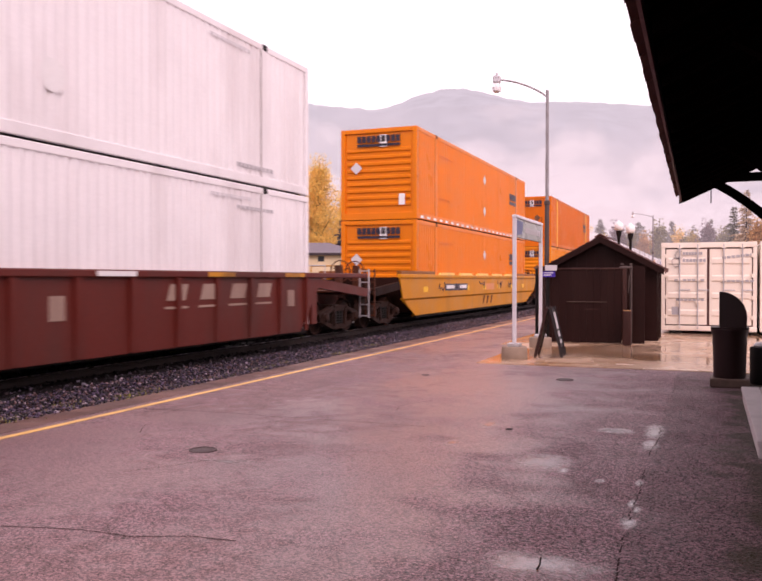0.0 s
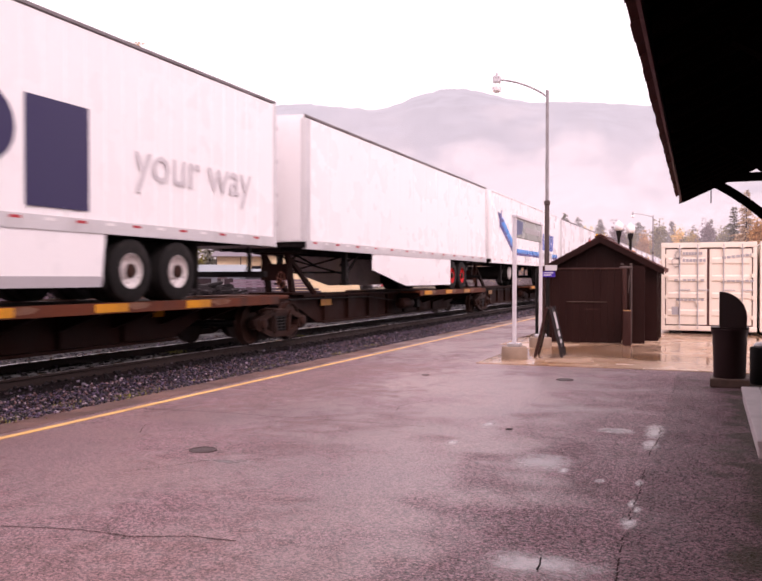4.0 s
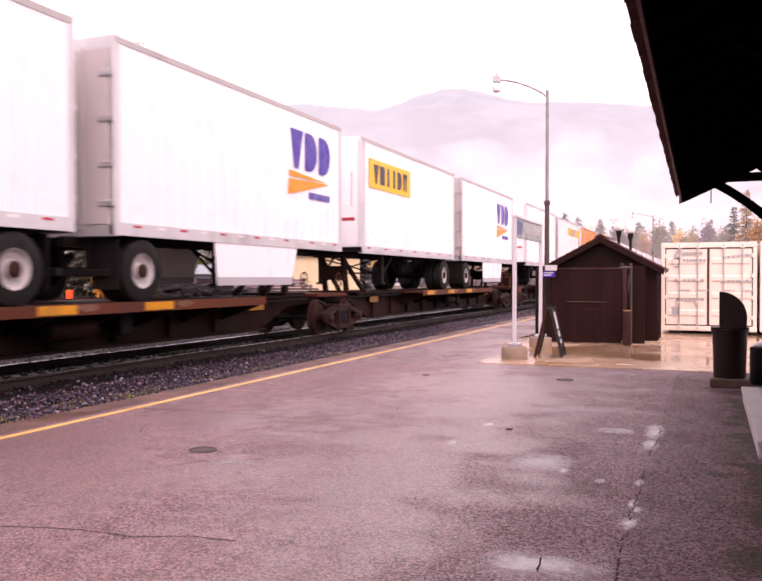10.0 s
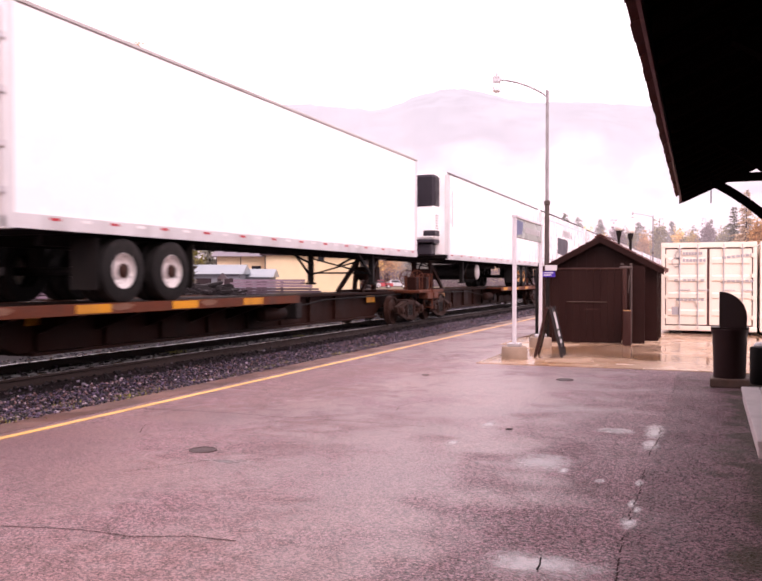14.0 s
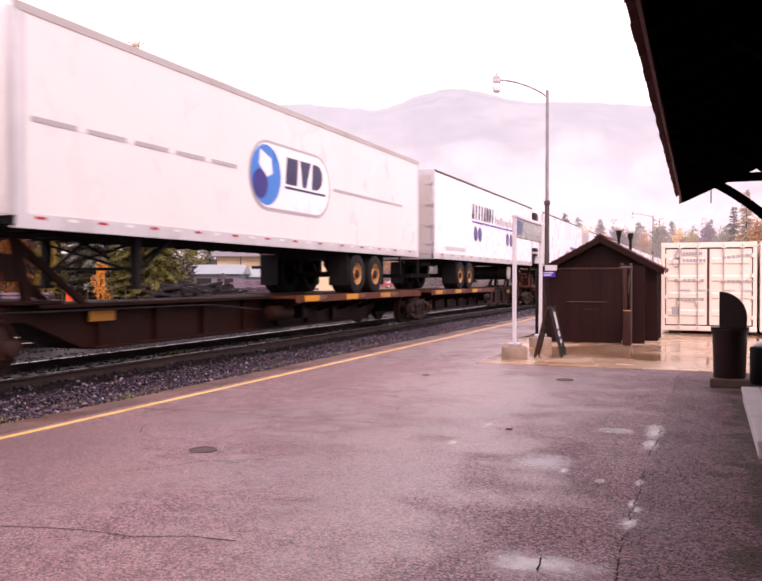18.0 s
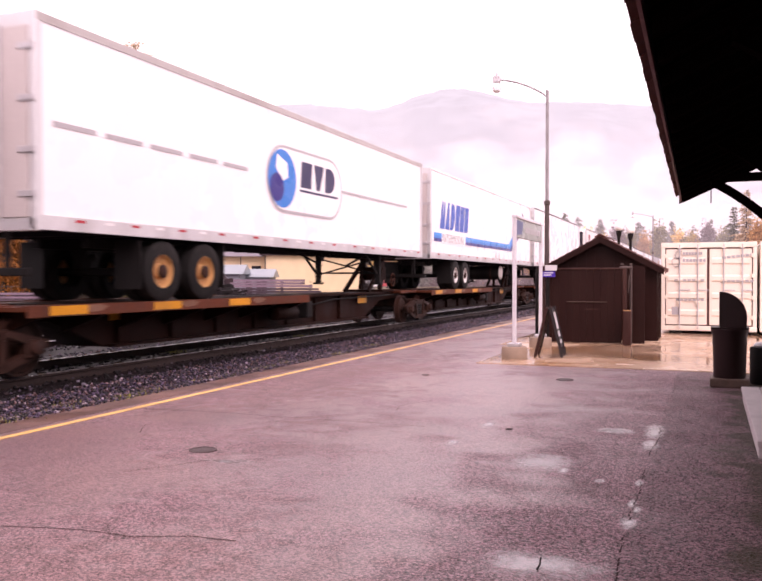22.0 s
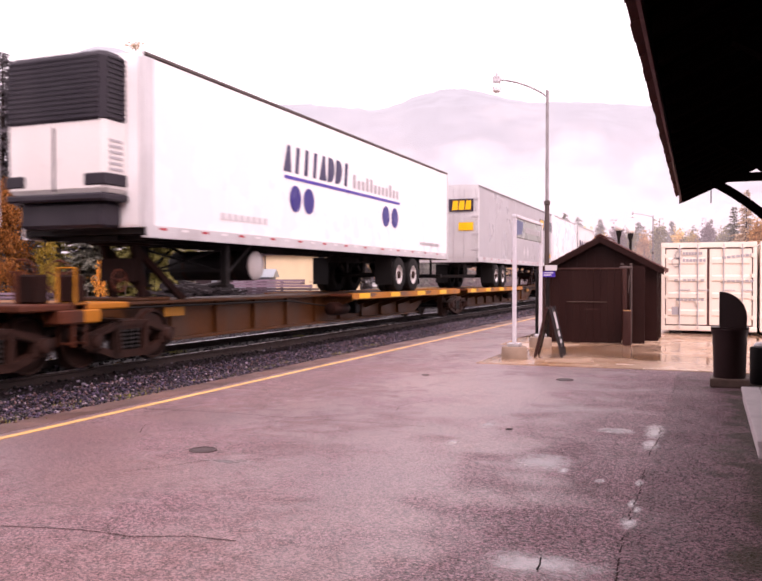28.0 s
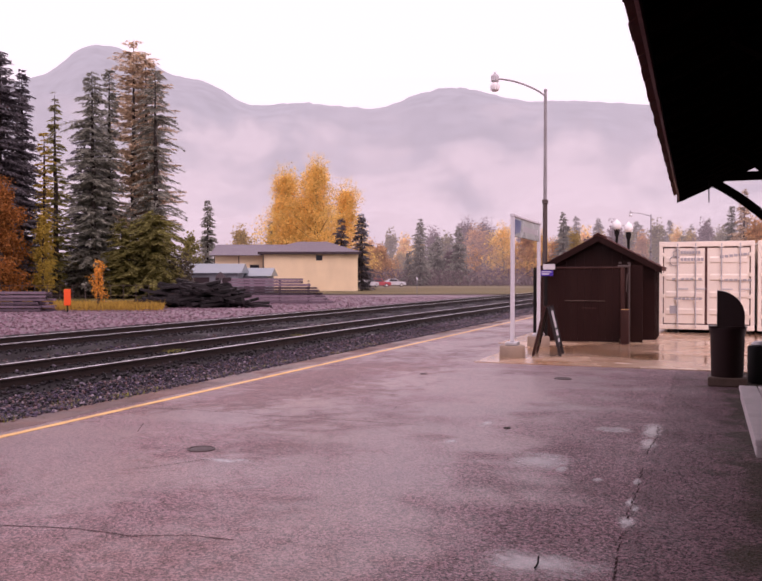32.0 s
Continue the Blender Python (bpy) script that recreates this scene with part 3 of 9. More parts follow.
xs = [PLAT_X + 0.02 - 0.22 * k for k in range(62)]
ys = [-12 + 1.5 * k for k in range(100)] + [160 + 20 * k for k in range(35)]
bed = Shape()
bed.v = [(x, y, bed_height(x) + 0.02 * noise.noise((x * 1.3, y * 1.3, 0))) for y in ys for x in xs]
nx = len(xs)
bed.f = [(j * nx + i, j * nx + i + 1, (j + 1) * nx + i + 1, (j + 1) * nx + i) for j in range(len(ys) - 1) for i in range(nx - 1)]
solid("ballast_bed", bed, DIRT, "dark dirty ballast bed under two tracks", "ballast", kind="structure", smooth=60)


def rail_outline(x):
    return [(x - 0.07, -0.17), (x + 0.07, -0.17), (x + 0.07, -0.155), (x + 0.012, -0.13), (x + 0.012, -0.045), (x + 0.036, -0.03), (x + 0.036, -0.006), (x + 0.026, -0.0),
            (x - 0.026, -0.0), (x - 0.036, -0.006), (x - 0.036, -0.03), (x - 0.012, -0.045), (x - 0.012, -0.13), (x - 0.07, -0.155)]


TIE_MESH = mesh_of("tie", Shape().rbox(-1.3, 1.3, -0.115, 0.115, -0.18, 0.0, 0.015), TIE)
for name, cx, n_ties in (("track_1", TRACK_X, 260), ("track_2", TRACK2_X, 200)):
    tk = thing(name, "railway track of rusty rails on dark wooden ties", "track", kind="structure")
    tk.matrix_basis = pose(cx, 0, RAIL_Z)
    for sx in (-0.7525, 0.7525):
        r = part("rail", Shape().prism(rail_outline(sx), "y", -60, 700), RAIL_SIDE, tk, "", 50)
        part("rail_head", Shape().prism([(sx - 0.033, -0.001), (sx + 0.033, -0.001), (sx + 0.028, 0.003), (sx - 0.028, 0.003)], "y", -60, 700), RAIL_TOP, r, "polished running surface")
    for k in range(n_ties):
        t = part("tie", TIE_MESH, None, tk)
        t.matrix_basis = pose(0.05 * noise.noise((k * 3.7, cx, 0)), -2 + k * 0.53 + 0.03 * noise.noise((k * 1.9, 5, cx)), -0.165, 0, 0, 1.2 * noise.noise((k * 2.3, 1, cx)))


def scatter_stones(name, label, spots, seed, material):
    """Loose angular stones as one mesh: (x, y, z, size) each."""
    r = np.random.RandomState(seed)
    ico = bmesh.new()
    bmesh.ops.create_icosphere(ico, subdivisions=1, radius=1.0)
    base = np.array([v.co[:] for v in ico.verts])
    tri = np.array([[v.index for v in f.verts] for f in ico.faces], dtype=np.int32)
    ico.free()
    p = np.array(spots)
    n, k = len(p), len(base)
    v = base[None] * (0.7 + 0.55 * r.rand(n, k, 1)) * (p[:, 3][:, None, None] * (0.65 + 0.6 * r.rand(n, 1, 3)))
    a = r.rand(n) * 6.28
    c, s = np.cos(a)[:, None], np.sin(a)[:, None]
    v = np.stack([v[..., 0] * c - v[..., 1] * s, v[..., 0] * s + v[..., 1] * c, v[..., 2] * 0.8], -1) + p[:, None, :3]
    f = (tri[None] + (np.arange(n) * k)[:, None, None]).reshape(-1, 3)
    me = bpy.data.meshes.new(name)
    me.vertices.add(n * k)
    me.vertices.foreach_set("co", v.astype(np.float32).ravel())
    me.loops.add(len(f) * 3)
    me.loops.foreach_set("vertex_index", f.astype(np.int32).ravel())
    me.polygons.add(len(f))
    me.polygons.foreach_set("loop_start", np.arange(0, len(f) * 3, 3, dtype=np.int32))
    me.update()
    me.materials.append(material)
    return tagged(new(name, me), label, "gravel", kind="stuff")


rs = np.random.RandomState(3)
spots = []
for _ in range(44000):
    y = 4.0 + 26 * rs.rand() ** 1.5
    x = -6.42 - 1.80 * rs.rand() ** 0.9
    spots.append((x, y, bed_height(x) + 0.004 + 0.034 * rs.rand() ** 2, 0.011 + 0.017 * rs.rand() ** 1.4))
for _ in range(11000):
    y = 26 + 60 * rs.rand() ** 1.4
    x = -6.5 - 1.72 * rs.rand()
    spots.append((x, y, bed_height(x) + 0.015, 0.022 + 0.024 * rs.rand()))
inner = []
for _ in range(20000):
    y = 5 + 60 * rs.rand() ** 1.6
    x = -8.2 - 7.85 * rs.rand()
    (inner if x > -11.6 or -16.0 < x < -12.9 else spots).append((x, y, bed_height(x) + 0.014, 0.017 + 0.02 * rs.rand()))
scatter_stones("ballast_stones", "wet blue-grey and brown crushed ballast stones", spots, 4, STONE)
yard = []
for _ in range(16000):
    y = 8 + 62 * rs.rand() ** 1.3
    x = -17.6 - (4 + 0.42 * y) * rs.rand()
    yard.append((x, y, -0.315, 0.025 + 0.05 * rs.rand() ** 2))
scatter_stones("yard_stones", "loose mauve and brown stones on the yard gravel", yard, 9, YARD_STONE)
scatter_stones("shade_ballast", "dark ballast stones between the rails, with under-train shade in their colour", inner, 6, DARK_STONE)


def blob(name, x, y, rx, ry, material, label, category, z=0.003, seed=0, rough=0.35, turn=0.0, n=40, kind="", thick=0.002):
    """A flat patch with an uneven rim."""
    o = []
    for k in range(n):
        a = 2 * math.pi * k / n
        f = 1 + rough * noise.noise((math.cos(a) * 1.6 + seed, math.sin(a) * 1.6, seed * 0.37)) + rough * 0.5 * noise.noise((math.cos(a) * 4 + seed, math.sin(a) * 4, 7.1))
        u, v = rx * f * math.cos(a), ry * f * math.sin(a)
        o.append((x + u * math.cos(turn) - v * math.sin(turn), y + u * math.sin(turn) + v * math.cos(turn)))
    return solid(name, Shape().prism(o, "z", z - thick, z), material, label, category, kind=kind)


def crack(pts, seed, width=0.005, label="thin dark crack in the asphalt"):
    v = []
    n = 0
    for (x0, y0), (x1, y1) in zip(pts[:-1], pts[1:]):
        d = math.hypot(x1 - x0, y1 - y0)
        m = max(2, int(d / 0.12))
        for k in range(m):
            q = k / m
            n += 1
            w = width * (0.5 + 0.9 * abs(noise.noise((n * 0.7, seed, 0))))
            jx, jy = 0.035 * noise.noise((n * 0.35, seed, 3)), 0.035 * noise.noise((n * 0.35, seed, 9))
            px, py = x0 + (x1 - x0) * q + jx, y0 + (y1 - y0) * q + jy
            nx_, ny_ = -(y1 - y0) / d, (x1 - x0) / d
            v.append(((px - nx_ * w, py - ny_ * w, 0.0025), (px + nx_ * w, py + ny_ * w, 0.0025)))
    s = Shape()
    s.v = [p for a in v for p in a]
    s.f = [(2 * i, 2 * i + 1, 2 * i + 3, 2 * i + 2) for i in range(len(v) - 1)]
    solid("crack", s, CRACK, label, "crack", kind="structure")


CRACK = surface("dirt_in_cracks", (0.045, 0.026, 0.027), 0.85, 0, 0.3, 8, 60, 0.2, 0.003, spec=0.08)
crack([(-5.75, 7.41), (-4.95, 7.48), (-4.19, 7.48), (-3.38, 7.49), (-2.41, 7.5)], 1.0, 0.009)
crack([(-3.78, 3.58), (-3.31, 3.69), (-2.94, 3.69), (-2.64, 3.83), (-2.23, 3.84)], 2.0, 0.006)
# the long paving joint, open here and filled there
jr = random.Random(12)
seam = Shape()
for k in range(150):
    y_ = 3.0 + k * 0.07
    if noise.noise((k * 0.21, 3.3, 0)) < -0.02:
        continue
    x_ = -0.425 + 0.03 * noise.noise((y_ * 1.1, 7.7, 0)) + jr.uniform(-0.008, 0.008)
    w_ = jr.uniform(0.002, 0.007)
    seam.add([(x_ - w_, y_, 0.0025), (x_ + w_, y_ + 0.01, 0.0025), (x_ + w_ * 0.7, y_ + 0.07, 0.0025), (x_ - w_ * 0.8, y_ + 0.065, 0.0025)], [(0, 1, 2, 3)])
solid("paving_joint", seam, CRACK, "dark crumbling joint between two lots of asphalt", "joint", kind="structure")
crack([(-3.62, 5.48), (-3.9, 5.05), (-4.1, 4.8)], 4.0)
crack([(-3.0, 9.2), (-3.2, 8.6), (-3.1, 8.2)], 5.0)
crack([(-5.1, 6.6), (-4.8, 6.1)], 6.0)
LID_IRON = surface("worn_cover_iron", (0.065, 0.044, 0.044), 0.5, 0, 0.3, 20, 80, 0.3, 0.003)
for x, y, r in ((-3.89, 5.79, 0.105), (-1.88, 11.71, 0.11), (-3.89, 11.54, 0.05)):
    c_ = thing("valve_cover", "small round iron valve cover set in asphalt", "cover", "valve covers", at=pose(x, y, 0.0))
    part("lid", Shape().lathe((0, 0, 0), (0, 0, 1), [(r * 0.9, 0.0), (r * 0.88, 0.006), (0.01, 0.007)], 20), LID_IRON, c_)
    part("ring", Shape().lathe((0, 0, 0), (0, 0, 1), [(r * 0.95, 0.0), (r * 0.95, 0.009), (r * 1.1, 0.008), (r * 1.12, 0.0)], 20, False), LID_IRON, c_)
blob("drain_cover", -1.75, 7.66, 0.035, 0.05, RUST_SILL, "small dark square drain plate", "cover", 0.004, 1.0, 0.02)
tw = solid("twig", Shape().path([(-0.775, 4.0, 0.006), (-0.77, 4.05, 0.012), (-0.775, 4.1, 0.03)], 0.005, 6), BLACK_STEEL, "short dark twig lying in a puddle", "twig")

def tuft(x, y, n, seed):
    r = np.random.RandomState(seed)
    s = Shape()
    for _ in range(n):
        a, l = r.rand() * 6.28, 0.02 + 0.05 * r.rand()
        bx, by = x + 0.13 * r.normal(), y + 0.17 * r.normal()
        z = bed_height(bx)
        tx, ty = bx + math.cos(a) * l * 0.6, by + math.sin(a) * l * 0.6
        wx, wy = -math.sin(a) * 0.008, math.cos(a) * 0.008
        s.add([(bx - wx, by - wy, z), (bx + wx, by + wy, z), (tx, ty, z + l)], [(0, 1, 2)])
    return s


WEED = surface("weed_green", (0.20, 0.19, 0.035), 0.6, 0, 0.4, 5, 40, 0.0, island=0.5)
weeds = Shape()
for k, (x, y) in enumerate(((-6.81, 7.35), (-6.8, 9.02), (-6.85, 11.94), (-6.65, 6.4), (-6.7, 14.5), (-6.6, 21.0), (-7.3, 8.1), (-7.2, 17.5), (-6.9, 10.4), (-7.1, 13.2), (-6.75, 16.4), (-10.26, 14.3), (-6.6, 8.2), (-10.0, 19.5))):
    t_ = tuft(x, y, 60 + (k * 53) % 130, 30 + k)
    weeds.add(t_.v, t_.f)
solid("weeds", weeds, WEED, "small green weed tufts growing in the ballast", "weed", kind="stuff")

# ---------------------------------------------------------------- the train
MOVING = []          # (thing, place along the track at 0 s, height)


def travelled(t):
    """How far the train has come at t seconds."""
    return 17.5209 * t + 0.012985 * t * t + 6.548e-5 * t ** 3


def on_train(ob, along, height):
    ob.matrix_basis = pose(TRACK_X, along, height)
    MOVING.append((ob, along, height))
    return ob


def disc(sh, x, y, z, r, ry=None, seg=24, thick=0.004):
    """A flat round mark on a side, facing +x or -x."""
    ry = r if ry is None else ry
    sg = 1 if x > 0 else -1
    o = [(y + r * math.cos(2 * math.pi * k / seg), z + ry * math.sin(2 * math.pi * k / seg)) for k in range(seg)]
    return sh.prism(o, "x", x, x + sg * thick)


# --- running gear, built once and shared
def truck_meshes():
    wheel = Shape().lathe((0, 0, 0), (1, 0, 0), [(0.05, -0.07), (0.12, -0.075), (0.14, -0.03), (0.36, -0.02), (0.38, -0.06), (0.42, -0.065),
                                                  (0.425, 0.05), (0.45, 0.07), (0.44, 0.09), (0.30, 0.03), (0.10, 0.06), (0.05, 0.06)], 28)
    frame = Shape()
    # cast side frame with open windows: top and bottom members, columns and bearing ends
    for (y0, z0), (y1, z1), h in (((-1.16, 0.47), (-0.42, 0.64), 0.13), ((-0.44, 0.645), (0.44, 0.645), 0.13), ((0.42, 0.64), (1.16, 0.47), 0.13),
                                  ((-1.10, 0.40), (-0.40, 0.19), 0.11), ((-0.42, 0.19), (0.42, 0.19), 0.12), ((0.40, 0.19), (1.10, 0.40), 0.11),
                                  ((-0.36, 0.18), (-0.36, 0.66), 0.12), ((0.36, 0.18), (0.36, 0.66), 0.12)):
        frame.beam((0, y0, z0), (0, y1, z1), 0.13, h, (1, 0, 0) if y0 == y1 else (0, 0, 1))
    for s in (-1, 1):
        frame.rbox(-0.11, 0.11, s * 0.89 - 0.15, s * 0.89 + 0.15, 0.28, 0.55, 0.03)
        frame.beam((0.075, s * 0.30, 0.22), (0.075, s * 0.36, 0.66), 0.05, 0.07)
        frame.beam((0.075, s * 0.36, 0.66), (0.075, s * 0.85, 0.50), 0.05, 0.06)
    frame.box(-0.09, 0.09, -0.30, 0.30, 0.64, 0.72)
    cap = Shape().lathe((0, 0, 0), (1, 0, 0), [(0.10, 0), (0.115, 0.03), (0.10, 0.07), (0.03, 0.085)], 14)
    spring = Shape().lathe((0, 0, 0.25), (0, 0, 1), [(0.055 + 0.02 * (k % 2), 0.033 * k) for k in range(11)], 10)
    bolster = Shape().rbox(-1.0, 1.0, -0.22, 0.22, 0.50, 0.74, 0.04)
    axle = Shape().tube((-0.95, 0, 0), (0.95, 0, 0), 0.075, seg=10)
    return dict(wheel=mesh_of("wheel", wheel, TRUCK_IRON, 40), side_frame=mesh_of("side_frame", frame, TRUCK_IRON, 30),
                bearing_cap=mesh_of("bearing_cap", cap, TRUCK_IRON, 40), spring=mesh_of("spring", spring, BLACK_STEEL, 40),
                bolster=mesh_of("bolster", bolster, TRUCK_IRON), axle=mesh_of("axle", axle, BLACK_STEEL, 40))


TRUCK = truck_meshes()


def truck(parent, y):
    t = part("truck", TRUCK["bolster"], None, parent, "rusty cast iron rail truck")
    t.location = (0, y, 0)
    for s in (-1, 1):
        a = part("side_frame", TRUCK["side_frame"], None, t)
        a.location = (s * 0.99, 0, 0)
        for k in (-0.17, 0.0, 0.17):
            a = part("spring", TRUCK["spring"], None, t)
            a.location = (s * 1.0, k, 0)
        for q in (-0.89, 0.89):
            w = part("wheel", TRUCK["wheel"], None, t)
            w.location = (s * 0.76, q, 0.44)
            if s > 0:
                w.rotation_euler = (0, 0, math.pi)
            c = part("bearing_cap", TRUCK["bearing_cap"], None, t)
            c.location = (s * 1.09, q, 0.44)
            if s < 0:
                c.rotation_euler = (0, 0, math.pi)
    for q in (-0.89, 0.89):
        a = part("axle", TRUCK["axle"], None, t)
        a.location = (0, q, 0.44)
    return t


def coupler(parent, y, way):
    s = Shape()
    s.beam((0, y, 0.82), (0, y + way * 0.75, 0.82), 0.14, 0.16)
    s.rbox(-0.17, 0.17, min(y + way * 0.72, y + way * 1.02), max(y + way * 0.72, y + way * 1.02), 0.68, 0.98, 0.05)
    part("coupler", s, BLACK_STEEL, parent, "black knuckle coupler")
    h = Shape().path([(0.25, y, 0.75), (0.3, y + way * 0.35, 0.45), (0.2, y + way * 0.8, 0.42)], 0.03, 8)
    part("air_hose", h, BLACK_STEEL, parent)


def spoked(c, r, axis, spokes=5):
    """A hand brake wheel: a thin rim, a hub and spokes."""
    s = Shape()

    def at(q, a):
        u, v = q * math.cos(a), q * math.sin(a)
        return (c[0], c[1] + u, c[2] + v) if axis == "x" else (c[0] + u, c[1], c[2] + v)
    s.path([at(r, 2 * math.pi * k / 20) for k in range(21)], 0.016, 6)
    for k in range(spokes):
        s.tube(c, at(r, 2 * math.pi * k / spokes + 0.3), 0.011, seg=5)
    d = (0.03, 0, 0) if axis == "x" else (0, 0.03, 0)
    s.tube([p - q for p, q in zip(c, d)], [p + q for p, q in zip(c, d)], 0.035, seg=10)
    return s


SCUFF = surface("scuffed_bare_steel", (0.17, 0.085, 0.055), 0.6, 0, 0.35, 6, 40, 0.2, 0.004, 0, (0.13, 0.045, 0.02), 0.85)
DECK_H = 1.00          # deck above the rail head


def spine_unit(length, decks, hitches, first, last, yellow, front_truck, rear_truck):
    """One platform of an articulated spine car. decks: stretches that carry trailer wheels; hitches: places of the kingpin stands."""
    # sills take a much darker colour: the shade under the deck is put in
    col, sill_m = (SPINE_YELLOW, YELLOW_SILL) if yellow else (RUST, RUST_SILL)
    u = thing("spine_car_unit", "worn yellow spine car platform rolling on the rails" if yellow else "rusty brown spine car platform rolling on the rails",
              "rail car", "spine car platforms of the train")
    a, b = 0.15, length - 0.15
    s = Shape()
    lo = 0.27
    o = [(a, 0.98), (b, 0.98), (b, 0.78), (b - 1.7, 0.74), (b - 2.9, lo), (a + 2.9, lo), (a + 1.7, 0.74), (a, 0.78)]
    s.prism(o, "x", -0.42, 0.42)
    s.box(-0.62, 0.62, a + 1.8, b - 1.8, 0.94, 1.0)
    s.box(-0.60, 0.60, a + 3.0, b - 3.0, lo - 0.02, lo + 0.03)
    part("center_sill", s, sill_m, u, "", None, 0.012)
    for y in (a + 2.95, b - 3.6):
        part("sill_panel", Shape().box(0.505, 0.512, y, y + 0.62, 0.70, 0.90), SAFETY_YELLOW, u, "worn yellow panel on the sill")
    for k in range(int((b - a - 6) / 1.5)):
        y = a + 3.2 + k * 1.5
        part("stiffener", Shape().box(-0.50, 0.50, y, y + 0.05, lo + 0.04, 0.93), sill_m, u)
    for d0, d1 in decks:
        s = Shape()
        s.box(-1.27, -0.48, d0, d1, DECK_H - 0.06, DECK_H)
        s.box(0.48, 1.27, d0, d1, DECK_H - 0.06, DECK_H)
        s.box(-0.48, 0.48, d0 + 0.1, d1 - 0.1, DECK_H - 0.085, DECK_H - 0.025)
        part("deck_plate", s, RUST, u, "rusty wheel deck plate")
        for sx in (-1, 1):
            e = Shape()
            e.prism([(sx * 1.275, DECK_H - 0.14), (sx * 1.30, DECK_H - 0.14), (sx * 1.30, DECK_H + 0.02), (sx * 1.17, DECK_H + 0.02), (sx * 1.17, DECK_H + 0.004), (sx * 1.275, DECK_H + 0.004)], "y", d0, d1)
            part("side_rail", e, col, u, "", None)
        for k in range(max(2, int((d1 - d0) / 1.15))):
            y = d0 + 0.25 + k * (d1 - d0 - 0.5) / max(1, int((d1 - d0) / 1.15) - 1)
            for sx in (-1, 1):
                r = Shape().prism([(sx * 0.42, 0.55), (sx * 1.26, DECK_H - 0.16), (sx * 1.26, DECK_H - 0.065), (sx * 0.42, DECK_H - 0.065)], "y", y - 0.05, y + 0.05)
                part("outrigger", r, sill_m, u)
        for k in range(max(2, int((d1 - d0) / 2.6))):
            y, g = d0 + 1.3 + k * 2.4, 0.25 + 0.2 * abs(noise.noise((d0 + k * 3.1, length, 1.7)))
            if y + g < d1 - 0.1:
                part("scuff_mark", Shape().prism([(y - g, DECK_H - 0.03), (y - g * 0.3, DECK_H - 0.10), (y + g * 0.6, DECK_H - 0.08), (y + g, DECK_H - 0.02), (y + g * 0.4, DECK_H + 0.012), (y - g * 0.5, DECK_H + 0.008)], "x", 1.3015, 1.304), SCUFF, u)
        for k in range(int((d1 - d0) / 2.3)):
            y = d0 + 0.4 + k * 2.3
            m = Shape().box(1.302, 1.308, y, y + 0.75, DECK_H - 0.12, DECK_H + 0.01)
            part("reflector", m, SAFETY_YELLOW if not yellow else LOGO_YELLOW, u, "worn yellow reflective panel")
    for h, way in hitches:
        s = Shape()
        s.rbox(-0.45, 0.45, h - 0.3, h + 0.3, 1.98, 2.06, 0.02)
        for sx in (-0.32, 0.32):
            s.beam((sx, h, 2.0), (sx, h + way * 0.25, 1.0), 0.10, 0.16)
            s.beam((sx, h, 1.95), (sx * 1.2, h + way * 1.35, 1.0), 0.08, 0.12)
        s.box(-0.36, 0.36, h - 0.08, h + 0.16, 1.35, 1.75)
        part("hitch", s, RUST_SILL, u, "upright steel kingpin hitch")
        part("hitch_base", Shape().rbox(-0.6, 0.6, h + way * 0.2 - 0.5, h + way * 0.2 + 0.5, 1.0, 1.06, 0.02), sill_m, u)
        part("hand_wheel", spoked((0.445, h - way * 0.55, 1.36), 0.19, "x"), RUST, u)
    tank = Shape().lathe((0.78, length * 0.5, 0.62), (0, 1, 0), [(0.05, -0.52), (0.15, -0.48), (0.17, -0.4), (0.17, 0.4), (0.15, 0.48), (0.05, 0.52)], 14)
    part("air_reservoir", tank, RUST_SILL, u, "", 40)
    v = Shape().rbox(0.48, 0.78, length * 0.5 + 1.2, length * 0.5 + 1.5, 0.45, 0.85, 0.03)
    v.path([(0.6, length * 0.5 + 1.3, 0.7), (0.6, length * 0.5 + 3.0, 0.85), (0.6, b - 1.0, 0.9)], 0.02, 6)
    v.path([(0.62, length * 0.5 - 0.4, 0.7), (0.62, length * 0.5 - 2.5, 0.88), (0.62, a + 1.0, 0.9)], 0.02, 6)
    part("brake_valve", v, BLACK_STEEL, u)
    truck(u, front_truck)
    if rear_truck is not None:
        truck(u, rear_truck)
    for end, way, on in ((0.0, -1, first), (length, 1, last)):
        if on:
            s = Shape()
            y0, y1 = sorted((end + way * 0.05, end - way * 1.2))
            s.rbox(-1.25, 1.25, y0, y1, 0.93, 1.03, 0.02)
            s.box(-0.5, 0.5, min(end, end - way * 0.6), max(end, end - way * 0.6), 0.66, 0.93)
            part("end_platform", s, col, u)
            for sx in (-1.2, 1.2):
                g = Shape()
                for z in (0.45, 0.70, 0.95):
                    g.beam((sx - 0.22, end + way * 0.05, z), (sx + 0.05, end + way * 0.05, z), 0.03, 0.03)
                g.beam((sx + 0.06, end + way * 0.05, 0.4), (sx + 0.06, end + way * 0.05, 1.05), 0.03, 0.03)
                g.beam((sx - 0.22, end + way * 0.05, 0.4), (sx - 0.22, end + way * 0.05, 1.05), 0.03, 0.03)
                part("grab_iron", g, RUST, u)
            coupler(u, end - way * 0.1, way)
            bw = spoked((0.55, end - way * 0.5 + way * 0.07, 1.42), 0.25, "y")
